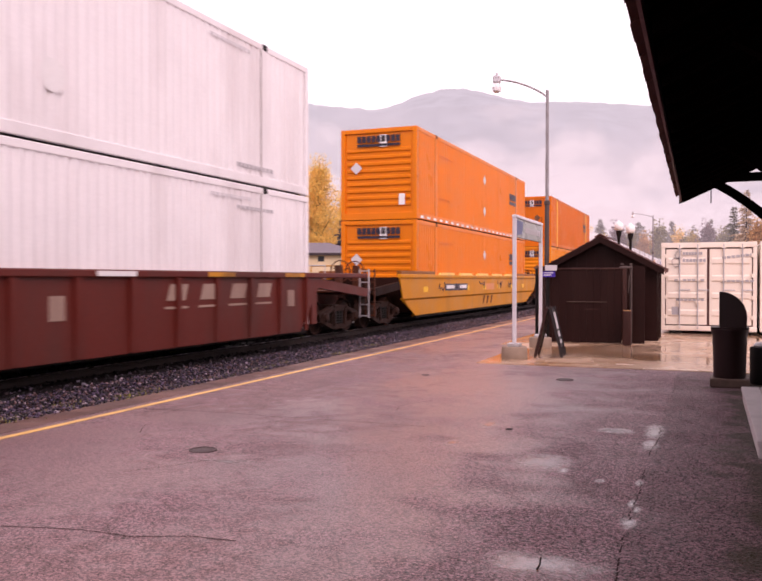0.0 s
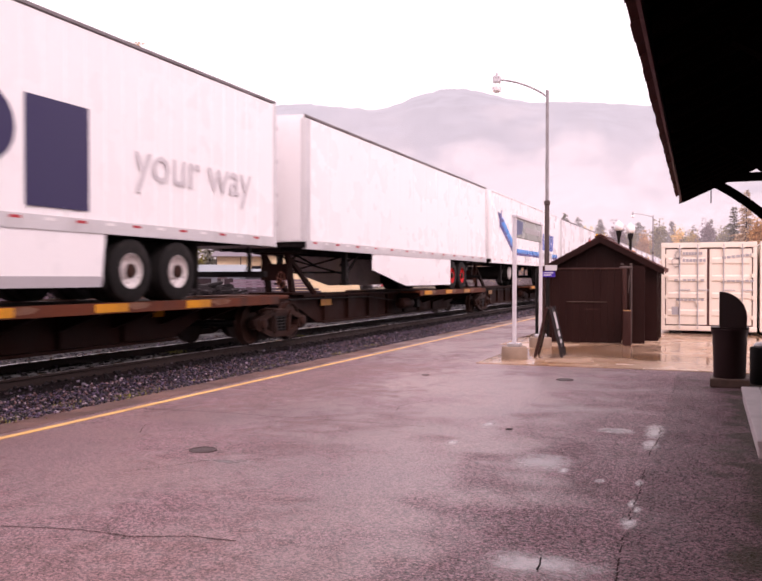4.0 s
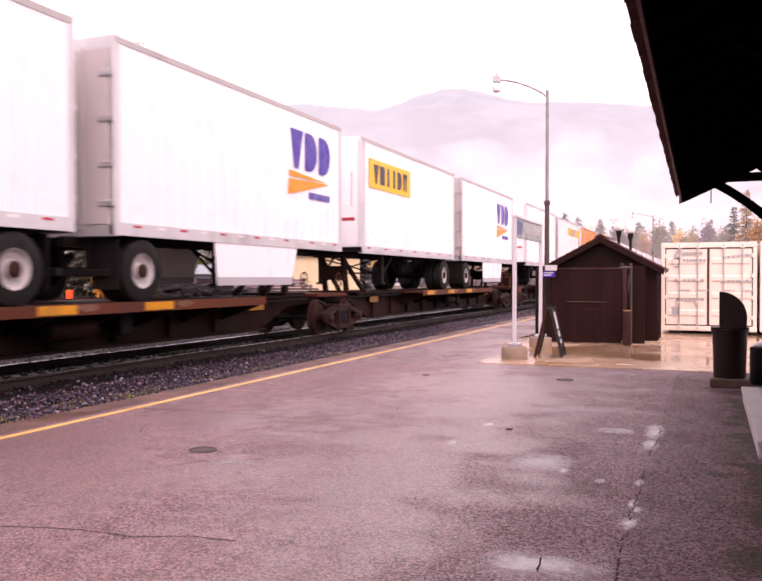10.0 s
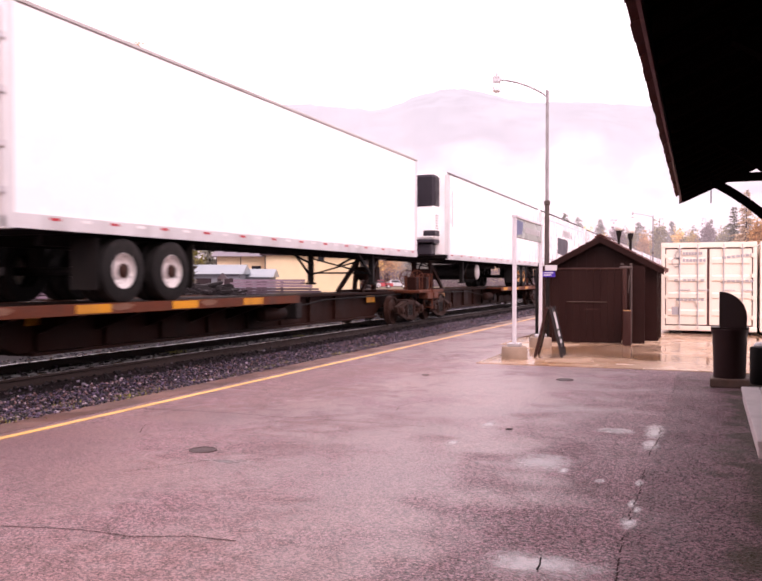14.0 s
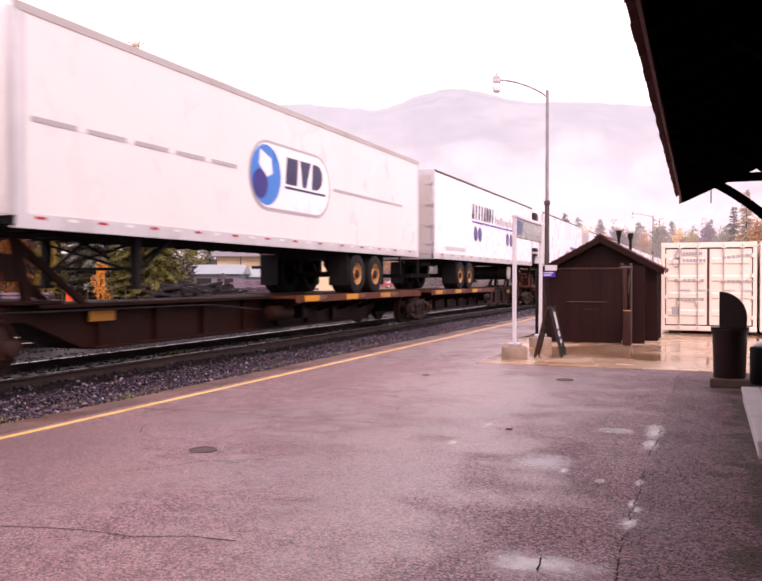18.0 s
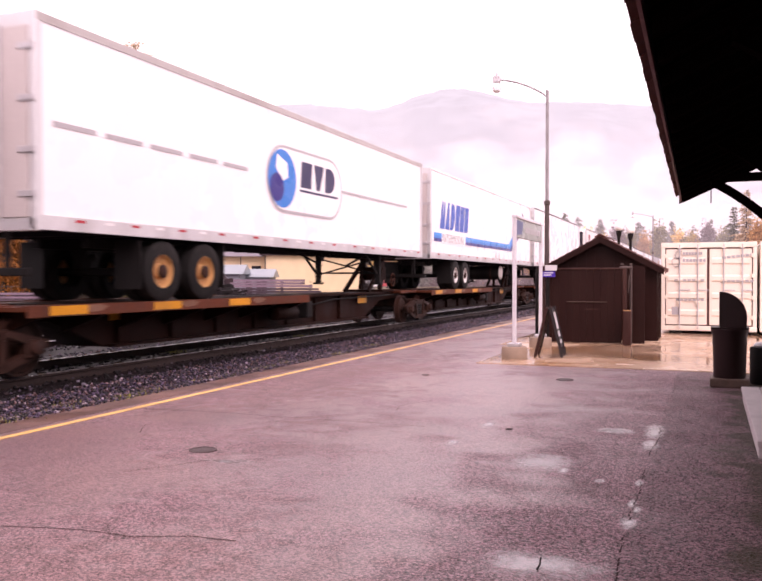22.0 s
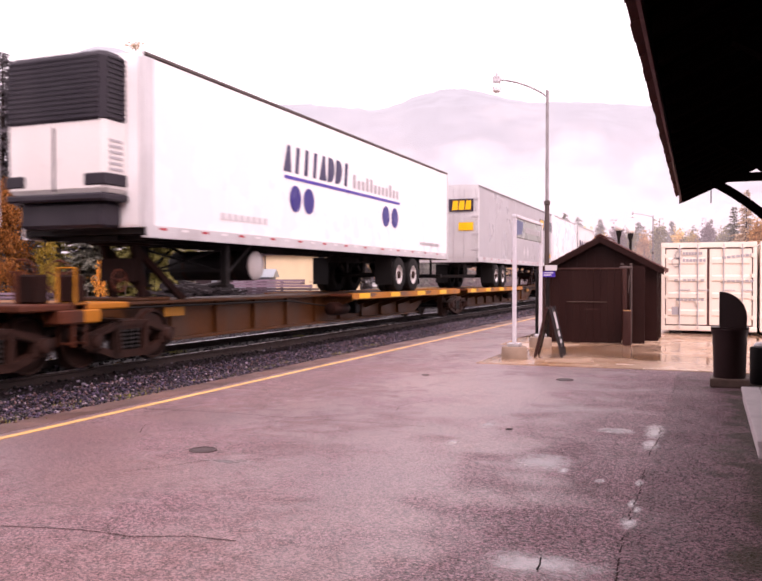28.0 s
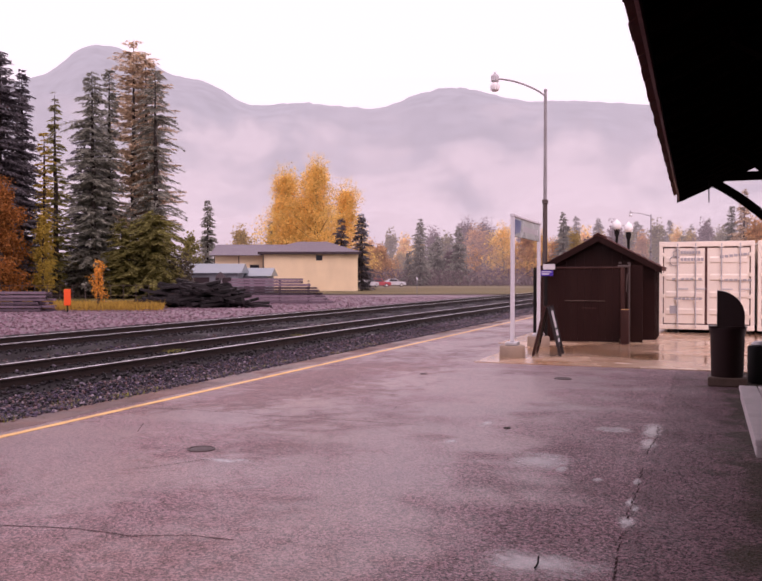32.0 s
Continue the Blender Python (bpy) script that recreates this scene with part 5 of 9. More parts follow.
# --- double-stack containers and their well cars
def container(length, side, frame, height=2.896, label="", end_style="ribs", post=None):
    """A long domestic container; y = 0 is the leading end, z = 0 its underside."""
    ob = thing("shipping_container", label, "container", "double-stacked containers")
    n = 76
    w = W2 - 0.005
    for sx in (-1, 1):
        o = []
        step = (length - 0.3) / n
        for k in range(n):
            y = 0.15 + k * step
            o += [(sx * w, y), (sx * w, y + step * 0.42), (sx * (w - 0.03), y + step * 0.55), (sx * (w - 0.03), y + step * 0.87)]
        o += [(sx * (w - 0.05), length - 0.15), (sx * (w - 0.05), 0.15)]
        s = Shape()
        m = len(o)
        s.add([(x, y, 0.18) for x, y in o] + [(x, y, height - 0.12) for x, y in o], [(i, (i + 1) % m, m + (i + 1) % m, m + i) for i in range(m - 2)])
        part("side_panel", s, side, ob)
        part("top_rail", Shape().rbox(min(sx * (w + 0.006), sx * (w - 0.07)), max(sx * (w + 0.006), sx * (w - 0.07)), 0.05, length - 0.05, height - 0.13, height - 0.005, 0.012), frame, ob)
        part("bottom_rail", Shape().rbox(min(sx * (w + 0.006), sx * (w - 0.07)), max(sx * (w + 0.006), sx * (w - 0.07)), 0.05, length - 0.05, 0.02, 0.2, 0.012), frame, ob)
        for y in (1.98, length - 1.98):
            part("lift_post", Shape().rbox(min(sx * (w + 0.010), sx * (w - 0.05)), max(sx * (w + 0.010), sx * (w - 0.05)), y - 0.13, y + 0.13, 0.02, height - 0.01, 0.012), post or frame, ob)
            part("panel_joint", Shape().box(min(sx * (w + 0.001), sx * (w - 0.035)), max(sx * (w + 0.001), sx * (w - 0.035)), y - 0.155, y - 0.131, 0.2, height - 0.13), CONT_DARK, ob)
            cs = Shape().rbox(min(sx * (w + 0.018), sx * (w - 0.12)), max(sx * (w + 0.018), sx * (w - 0.12)), y - 0.09, y + 0.09, height - 0.12, height + 0.005, 0.012)
            part("corner_casting", cs, BLACK_STEEL, ob)
        for y in (0.06, length - 0.06):
            part("corner_post", Shape().rbox(min(sx * (w + 0.004), sx * (w - 0.14)), max(sx * (w + 0.004), sx * (w - 0.14)), y - 0.07, y + 0.07, 0, height, 0.015), frame, ob)
    part("roof", Shape().box(-w + 0.05, w - 0.05, 0.05, length - 0.05, height - 0.09, height - 0.03), side, ob)
    part("floor", Shape().box(-w + 0.05, w - 0.05, 0.05, length - 0.05, 0.03, 0.16), BLACK_STEEL, ob)
    e = Shape().box(-w + 0.1, w - 0.1, 0.06, 0.11, 0.1, height - 0.1)
    e.rbox(-w, w, 0.0, 0.12, height - 0.14, height - 0.004, 0.012).rbox(-w, w, 0.0, 0.12, 0.0, 0.22, 0.012)
    part("front_end", e, frame, ob)
    if end_style == "ribs":
        for k in range(9):
            z = 0.42 + k * 0.215
            r = Shape().prism([(-0.012 + 0.06, z), (0.015, z + 0.03), (0.015, z + 0.10), (-0.012 + 0.06, z + 0.13)], "x", -w + 0.22, w - 0.22)
            part("end_rib", r, frame, ob)
    else:
        for sx in (-1, 1):
            d = part("door", Shape().rbox(min(sx * 0.01, sx * (w - 0.14)), max(sx * 0.01, sx * (w - 0.14)), 0.03, 0.06, 0.22, height - 0.15, 0.01), side, ob)
            for x in (0.3, 0.75):
                part("lock_rod", Shape().tube((sx * x, 0.0, 0.15), (sx * x, 0.0, height - 0.1), 0.017, seg=8), side, d)
    part("rear_end", Shape().box(-w + 0.1, w - 0.1, length - 0.11, length - 0.05, 0.1, height - 0.1), frame, ob)
    return ob


def plate(ob, u0, u1, z0, z1, material, name="panel_mark", label=""):
    x = W2 - 0.005
    part(name, Shape().box(x + 0.008, x + 0.012, u0, u1, z0, z1), material, ob, label)


def end_plate(ob, x0, x1, z0, z1, material, name="panel_mark"):
    part(name, Shape().box(x0, x1, -0.012, -0.004, z0, z1), material, ob)


def diamond(ob, u, z, r, material):
    x = W2 - 0.005
    part("hazard_diamond", Shape().prism([(u - r, z), (u, z - r), (u + r, z), (u, z + r)], "x", x + 0.008, x + 0.012), material, ob)


def brand_plate(ob, u, z, w, h, material):
    """A brand name as blocks above a bar."""
    n = 9
    for k in range(n):
        a = u + k * w / n
        plate(ob, a + w * 0.012, a + w / n - w * 0.012, z + h * 0.42, z + h, material, "lettering_block")
    plate(ob, u, u + w, z, z + h * 0.3, material, "lettering_bar")


WELL_BROWN = paint("rusty_brown_well_paint", (0.22, 0.075, 0.012), 0.5, (0.10, 0.04, 0.015), 0.6, 0.2)


def well_car(length, body, posts, label, yellow):
    """A well car; the well runs from y = 0 to length, and the end platforms reach past it."""
    u = thing("well_car", label, "rail car", "double-stack well cars")
    h = 1.43
    for sx in (-1, 1):
        s = Shape()
        if yellow:
            o = [(sx * 1.36, h), (sx * 1.36, 0.80), (sx * 1.31, 0.74), (sx * 1.31, 0.26), (sx * 1.20, 0.22), (sx * 1.20, 0.32), (sx * 1.27, 0.36), (sx * 1.27, 0.78), (sx * 1.315, 0.84), (sx * 1.315, h)]
        else:
            o = [(sx * 1.34, h), (sx * 1.34, 0.22), (sx * 1.20, 0.22), (sx * 1.20, 0.30), (sx * 1.31, 0.30), (sx * 1.31, h)]
        m = len(o)
        ya, yb = 0.0, length
        over, lead = (2.35, 1.45) if yellow else (0.4, 0.4)
        s.add([(x, ya + ((0.05 if yellow else 0.75) if z < 0.6 else -lead if z > 0.9 else -lead * 0.8), z) for x, z in o] +
              [(x, yb - ((0.05 if yellow else 0.75) if z < 0.6 else -over if z > 0.9 else -over * 0.72), z) for x, z in o],
              [(i, (i + 1) % m, m + (i + 1) % m, m + i) for i in range(m)] + [tuple(range(m - 1, -1, -1)), tuple(range(m, 2 * m))])
        part("side_sill", s, body, u)
        part("top_chord", Shape().rbox(min(sx * 1.27, sx * 1.40), max(sx * 1.27, sx * 1.40), -3.0 if not yellow else -1.4, length + (3.0 if not yellow else 2.3), h - 0.02, h + 0.10, 0.02), body, u)
        if posts:
            for k in range(14):
                y = 0.5 + k * (length - 1.0) / 13
                part("side_stake", Shape().prism([(sx * 1.34, 0.24), (sx * 1.37, 0.24), (sx * 1.41, 0.9), (sx * 1.41, h - 0.02), (sx * 1.34, h - 0.02)], "y", y - 0.055, y + 0.055), body, u)
        else:
            part("guide_plate", Shape().rbox(min(sx * 1.20, sx * 1.34), max(sx * 1.20, sx * 1.34), -1.3, 2.0, h + 0.06, h + 0.20, 0.02), WELL_BROWN, u, "rusty brown guide plate")
            part("guide_plate", Shape().rbox(min(sx * 1.20, sx * 1.34), max(sx * 1.20, sx * 1.34), length - 2.0, length + 1.9, h + 0.06, h + 0.20, 0.02), WELL_BROWN, u, "rusty brown guide plate")
            for k in range(5):
                y = 3.2 + k * 2.4
                part("container_guide", Shape().prism([(y - 0.85, h + 0.08), (y + 0.85, h + 0.08), (y + 0.72, h + 0.17), (y - 0.72, h + 0.17)], "x", sx * 1.31, sx * 1.40), PALE_YELLOW, u, "pale yellow container guide")
    f = Shape().box(-1.25, 1.25, 0.3, length - 0.3, 0.18, 0.26)
    for k in range(12):
        y = 0.6 + k * (length - 1.2) / 11
        f.box(-1.25, 1.25, y - 0.1, y + 0.1, 0.2, 0.31)
    part("well_floor", f, BLACK_STEEL, u)
    for end, way in ((0.0, -1), (length, 1)):
        s = Shape()
        ya, yb = end, end + way * 3.3
        s.rbox(-0.4, 0.4, min(ya, yb), max(ya, yb), 0.68, 1.0, 0.03)
        s.box(-1.3, 1.3, min(end - way * 0.1, end + way * 0.15), max(end - way * 0.1, end + way * 0.15), 0.35, h)
        s.rbox(-1.3, 1.3, min(end + way * 2.5, end + way * 3.3), max(end + way * 2.5, end + way * 3.3), 0.98, 1.06, 0.02)
        for sx in (-1.28, 1.28):
            s.beam((sx, end, h - 0.12), (sx * 0.98, end + way * 3.2, 1.02), 0.12, 0.22)
        part("end_frame", s, RUST_SILL if yellow else body, u)
        part("walkway", Shape().box(-0.9, 0.9, min(end + way * 0.3, end + way * 2.5), max(end + way * 0.3, end + way * 2.5), 1.06, 1.10), RUST, u)
        for sx in (-1.25, 1.25):
            g = Shape()
            for z in (0.4, 0.7, 1.0, 1.3, 1.6):
                g.beam((sx - 0.2, end + way * 3.28, z), (sx + 0.06, end + way * 3.28, z), 0.03, 0.03)
            for q in (-0.2, 0.06):
                g.beam((sx + q, end + way * 3.28, 0.35), (sx + q, end + way * 3.28, 1.65), 0.035, 0.035)
            part("ladder", g, GALV if not yellow else RUST, u, "narrow steel end ladder")
        bw = spoked((0.6, end + way * 3.0, 1.6), 0.28, "y")
        bw.beam((0.6, end + way * 2.9, 1.0), (0.6, end + way * 2.9, 1.75), 0.16, 0.16)
        part("brake_wheel", bw, RUST, u)
        hs = Shape().path([(-0.7, end + way * 3.1, 1.0), (-0.7, end + way * 3.1, 1.75), (0.1, end + way * 3.1, 1.75), (0.1, end + way * 3.1, 1.0)], 0.022, 6)
        part("handrail", hs, GALV if not yellow else SAFETY_YELLOW, u)
        coupler(u, end + way * 3.2, way)
        truck(u, end + way * 1.95)
    return u


PALE_YELLOW = paint("pale_yellow_guide_paint", (0.88, 0.56, 0.16), 0.45, (0.5, 0.28, 0.08), 0.3)
FADED_RED = paint("faded_red_patch_paint", (0.72, 0.28, 0.12), 0.5, (0.70, 0.33, 0.03), 0.8, 0.15)
BOX = 16.154
WELL = RAIL_Z + 0.35


def load(cont, along, level):
    on_train(cont, along, WELL + level * 2.915)


FADED_CREAM = paint("faded_cream_stencil_paint", (0.36, 0.25, 0.20), 0.5, (0.14, 0.05, 0.04), 0.6, 0.15)
w0 = well_car(BOX + 0.5, MAROON, True, "oxide-red well car with side stakes, rolling past", False)
for k in range(4):
    y0 = 11.05 + k * 0.98
    part("lettering_block", Shape().prism([(y0, 1.02), (y0 + 0.52, 1.02), (y0 + 0.62, 1.30), (y0 + 0.10, 1.30)], "x", 1.342, 1.348), FADED_CREAM, w0)
    part("lettering_bar", Shape().box(1.342, 1.348, y0 - 0.05, y0 + 0.6, 0.88, 0.92), FADED_CREAM, w0)
for y0 in (8.4, 15.3):
    part("lettering_block", Shape().box(1.342, 1.348, y0, y0 + 0.3, 0.8, 1.15), FADED_CREAM, w0)
for k in range(6):
    part("reflector", Shape().box(1.402, 1.408, 0.6 + k * 2.9, 1.5 + k * 2.9, 1.43, 1.51), SAFETY_YELLOW if k % 3 else REFLECT_WHITE, w0, "yellow reflective panel")
on_train(w0, 0.69 - 0.25, RAIL_Z)
for lv in (0, 1):
    c = container(BOX, BOXCAR_WHITE, BOXCAR_WHITE, label="off-white corrugated container double-stacked in a well car")
    for q in range(9):
        plate(c, 12.2 + q * 0.16, 12.31 + q * 0.16, 2.58, 2.65, PALE_GREY, "small_print")
        plate(c, 13.1 + q * 0.16, 13.21 + q * 0.16, 0.30 if lv else 2.4, 0.39 if lv else 2.47, LOGO_GREY, "small_print")
    x = W2 - 0.005
    disc_s = Shape()
    disc(disc_s, x + 0.008, 8.3, 0.95, 0.24)
    part("round_mark", disc_s, REFLECT_WHITE, c)
    load(c, 0.69, lv)

for along, mats, lower in ((24.31, (ORANGE, ORANGE), ORANGE), (47.79, (ORANGE_PALE, ORANGE_RED), ORANGE_PALE)):
    w = well_car(BOX + 0.5, WELL_YELLOW, False, "dirty yellow well car carrying two stacked containers", True)
    for k in range(7):
        part("reflector", Shape().box(1.362, 1.368, 0.7 + k * 2.45, 1.15 + k * 2.45, 0.97, 1.14), LOGO_YELLOW, w, "bright yellow reflector")
    part("number_panel", Shape().box(1.362, 1.369, 3.0, 5.8, 0.98, 1.22), LOGO_BLACK, w)
    for a, b in ((3.15, 4.1), (4.75, 5.65)):
        part("number_bar", Shape().box(1.369, 1.373, a, b, 1.05, 1.17), REFLECT_WHITE, w)
    for k in range(3):
        part("lettering_block", Shape().prism([(8.2 + k * 0.62, 0.40), (8.35 + k * 0.62, 0.40), (8.6 + k * 0.62, 0.72), (8.35 + k * 0.62, 0.72)], "x", 1.312, 1.318), RUST, w)
    part("worn_patch", Shape().box(1.362, 1.366, 8.1, 9.9, 0.95, 1.2), FADED_RED, w)
    gr = random.Random(int(along))
    for y0 in (7.5, 10.5, 12.4, 2.2):
        pts = [(1.366, y0 + 0.09 * k + gr.uniform(-0.08, 0.08), 1.12 + gr.uniform(-0.17, 0.17)) for k in range(10)]
        part("graffiti", Shape().path(pts, 0.014, 5), DARK_NAVY, w)
    on_train(w, along - 0.25, RAIL_Z)
    for lv in (0, 1):
        first = along < 30
        c = container(BOX, mats[lv], mats[lv], label=("bright orange corrugated container" if first else "faded orange container with rusty streaks") + " double-stacked in a well car",
                      end_style="ribs" if first or lv == 0 else "doors", post=LOGO_YELLOW if lv and not first else None)
        brand_plate(c, 12.75, 1.5 if lv else 1.68, 1.35, 0.5, LOGO_BLACK)
        for z in (((0.85, 2.1) if lv else (2.0,)) if first else (1.6,) if lv == 0 else ()):
            diamond(c, 8.3 if first else 7.6, z, 0.22, PALE_GREY)
        [plate(c, 2.3 + q * 0.2, 2.44 + q * 0.2, 2.22, 2.29, ORANGE_RED, "small_print") for q in range(8)]
        [plate(c, 2.3 + q * 0.2, 2.44 + q * 0.2, 0.78, 0.86, ORANGE_RED, "small_print") for q in range(6)]
        for k in range(24):
            if lv == 1 and first:
                plate(c, 0.35 + k * 0.66, 0.65 + k * 0.66, 0.05, 0.13, REFLECT_WHITE, "reflective_tape")
        for k in range(9):
            end_plate(c, -0.72 + k * 0.165, -0.72 + k * 0.165 + 0.135, 2.45, 2.66, LOGO_BLACK, "lettering_block")
        end_plate(c, -0.72, 0.74, 2.32, 2.40, LOGO_BLACK, "lettering_bar")
        end_plate(c, 0.05, 0.3, 2.3, 2.68, REFLECT_WHITE, "label_plate")
        if first:
            end_plate(c, 0.7, 0.9, 0.45, 0.8, REFLECT_WHITE, "label_plate")
        z = 1.65
        part("hazard_diamond", Shape().prism([(0.28, z), (0.48, z - 0.2), (0.68, z), (0.48, z + 0.2)] if not first else [(-0.95, z), (-0.75, z - 0.2), (-0.55, z), (-0.75, z + 0.2)], "y", -0.014, -0.006), PALE_GREY if first else SCUFF, c)
        if not first:
            for x0, z0, z1, w_ in ((-0.82, 0.4, 2.2, 0.09), (0.72, 0.3, 1.7, 0.10), (-0.25, 0.35, 1.2, 0.05)):
                part("rust_streak", Shape().prism([(x0, z1), (x0 + w_ * 0.5, z1 - 0.1), (x0 + w_, z0 + 0.2), (x0 + w_ * 0.6, z0), (x0 + w_ * 0.1, z0 + 0.35)], "y", -0.011, -0.004), RUST, c)
        load(c, along, lv)


# --- the trailers, from the front of the train to its end
L53, L48, L28 = 16.154, 14.63, 8.40
RUN = []             # (trailer, leading end)


def put(tr, along):
    place_trailer(tr, along)
    RUN.append((along, along + tr["len"], tr["nose"]))


def bars_band(tr, z, u0, u1, n, material, h=0.09):
    w = (u1 - u0) / n
    for k in range(n):
        mark(tr, [(u0 + k * w, z), (u0 + (k + 0.8) * w, z), (u0 + (k + 0.8) * w, z + h), (u0 + k * w, z + h)], material, 0.004, "small_print")


def ellipse(u, z, ru, rz, n=32):
    return [(u + ru * math.cos(2 * math.pi * k / n), z + rz * math.sin(2 * math.pi * k / n)) for k in range(n)]


# white trailer with a big dark blue name
t = trailer(L53, "L", skirt=(4.3, 10.9, "blunt"), rim=RIM_SILVER, ribs=0.41, top=ROOF_RAIL, label="white ribbed semi-trailer with large dark blue lettering blocks")
blocks(t, 0.93, 10.6, 1.84, 3.40, "Dooddot", DARK_NAVY, 0.0, 0.12)
lettering(t, "your way", 11.55, 1.98, 0.95, PALE_GREY)
for k in range(5):
    part("lettering_block", Shape().box(-0.82 + k * 0.3, -0.60 + k * 0.3, -0.02, -0.013, 3.15, 3.38), DARK_NAVY, t["ob"])
part("connection_box", Shape().rbox(0.25, 0.75, -0.16, -0.013, 1.45, 1.85, 0.03), BLACK_STEEL, t["ob"])
put(t, 69.45)
t = trailer(L53, "L", skirt=(4.0, 11.2, "taper"), rim=RIM_RED, label="plain white semi-trailer with side skirts on a spine car")
put(t, 86.99)


def wave_trailer(nose, rim, star_first):
    """The white trailer with the blue swoosh band: the star sits at its nose."""
    t = trailer(L53, nose, rim=rim, top=WHITE, rail=WHITE if nose == "L" else SILVER, skirt=None, tank=5.2 if nose == "R" else 4.6, set_back=3.62 if nose == "R" else 3.75, roof=0.0 if nose == "R" else 0.08, label="white semi-trailer with a blue stripe and blue lettering blocks")
    F = (lambda u: u) if star_first else (lambda u: L53 - u + 0.15)

    du, dz = (0.0, 0.0) if star_first else (0.32, 0.14)
    low, high = ((1.42, 2.70), (4.2, 1.50), (15.95, 1.50)), ((1.98, 3.10), (4.78, 1.80), (15.95, 1.80))
    for f0, f1, m in ((0.0, 0.36, NAVY_STRIPE), (0.36, 0.68, BLUE_STRIPE), (0.68, 1.0, SKY_BLUE)):
        edge = [[(p[0] + (q[0] - p[0]) * f, p[1] + (q[1] - p[1]) * f) for p, q in zip(low, high)] for f in (f0, f1)]
        mark(t, [(F(u + (du if u < 15 else 0)), z + dz) for u, z in edge[0] + edge[1][::-1]], m, 0.004, "stripe")
    s = [(1.05, 3.26), (1.55, 3.22), (1.85, 3.46), (1.75, 3.08), (2.2, 2.92), (1.72, 2.85), (1.38, 2.50), (1.40, 2.95)]
    mark(t, [(F(u + du), z + dz) for u, z in s], NAVY_STRIPE, 0.010, "star_mark")
    a, b = (11.05, 14.5) if star_first else (0.95, 4.45)
    blocks(t, a, b, 1.95 + dz, 2.85 + dz * 1.3, "MADbbb", MID_BLUE, 0.22, 0.16)
    a += 0.25
    mark(t, [(a, 1.46 + dz), (b - 0.35, 1.46 + dz), (b - 0.35, 1.82 + dz), (a, 1.82 + dz)], WHITE, 0.008, "name_panel")
    lettering(t, "INTERMODAL", a + 0.05, 1.50 + dz, 0.43, LOGO_GREY)
    for u in (6.9, 7.45):
        mark(t, [(F(u) - 0.17, 1.32), (F(u), 1.1), (F(u) + 0.17, 1.32), (F(u), 1.55)], PALE_GREY, 0.009, "hazard_diamond")
    return t


put(wave_trailer("L", RIM_SILVER, True), 104.06)


def big_mark(t, u, w, z0, z1, edge):
    """Three slanted yellow bars, one above the other, edged in red."""
    h = (z1 - z0) / 3
    for k in range(3):
        a, b = z0 + k * h, z0 + k * h + h * 0.74
        for e, m, off in ((0.05, edge, 0.012), (0.0, LOGO_YELLOW, 0.018)):
            mark(t, [(u + 0.42 * (a - z0) - e, a - e), (u + w + 0.42 * (a - z0) + e, a - e), (u + w + 0.42 * (b - z0) + e, b + e), (u + 0.42 * (b - z0) - e, b + e)], m, off, "logo_bar")


t = trailer(L53, "L", rim=RIM_RED, skirt=(4.4, 10.9, "taper"), rail=SILVER, label="white semi-trailer with a red and black oval logo near its tail")
mark(t, ellipse(12.72, 2.61, 0.90, 0.93), LOGO_BLACK, 0.006, "logo_oval")
mark(t, ellipse(12.72, 2.61, 0.77, 0.79), LOGO_RED, 0.010, "logo_oval")
big_mark(t, 12.03, 1.05, 2.1, 3.12, ORANGE_RED)
mark(t, [(0.3, 1.66), (16.0, 1.66), (16.0, 1.70), (0.3, 1.70)], LOGO_GREY, 0.006, "rub_rail")
put(t, 121.6)
t = trailer(L53, "R", rim=RIM_RED, doors=LOGO_YELLOW, frame=True, rail=SILVER, top=ROOF_RAIL, top_band=0.12, roof=0.0, label="white semi-trailer with yellow rear doors and a yellow logo")
big_mark(t, 1.6, 2.15, 1.28, 3.6, ORANGE_RED)
part("door_sign", Shape().box(-0.95, 0.95, L53 + 0.075, L53 + 0.085, 2.45, 2.85), LOGO_BLACK, t["ob"])
put(t, 139.55)


PUP_RAIL = paint("pale_weathered_roof_rail", (0.46, 0.43, 0.42), 0.4, (0.25, 0.20, 0.18), 0.5)


def pup(nose, art, ribs=0.41, skirt=None, rim=RIM_WHITE, side=WHITE, label="short white pup trailer on a spine car", band=0.14, rail=SILVER, roof=0.10):
    t = trailer(L28, nose, side=side, axles=1, set_back=1.05 if nose == "L" else 0.7, gear_at=2.2, ribs=ribs, skirt=skirt, rim=rim, top_band=band, rail=rail, top=PUP_RAIL, roof=roof, label=label)
    if nose == "L":
        part("connection_box", Shape().rbox(0.15, 0.6, -0.14, -0.013, 1.5, 1.85, 0.03), BLACK_STEEL, t["ob"])
        part("vent_strip", Shape().box(0.98, 1.04, -0.02, -0.013, 2.3, 3.2), PALE_GREY, t["ob"])
        part("label_strip", Shape().box(0.45, 1.1, -0.02, -0.013, 1.92, 2.0), REFLECT_RED, t["ob"])
    art(t)
    return t


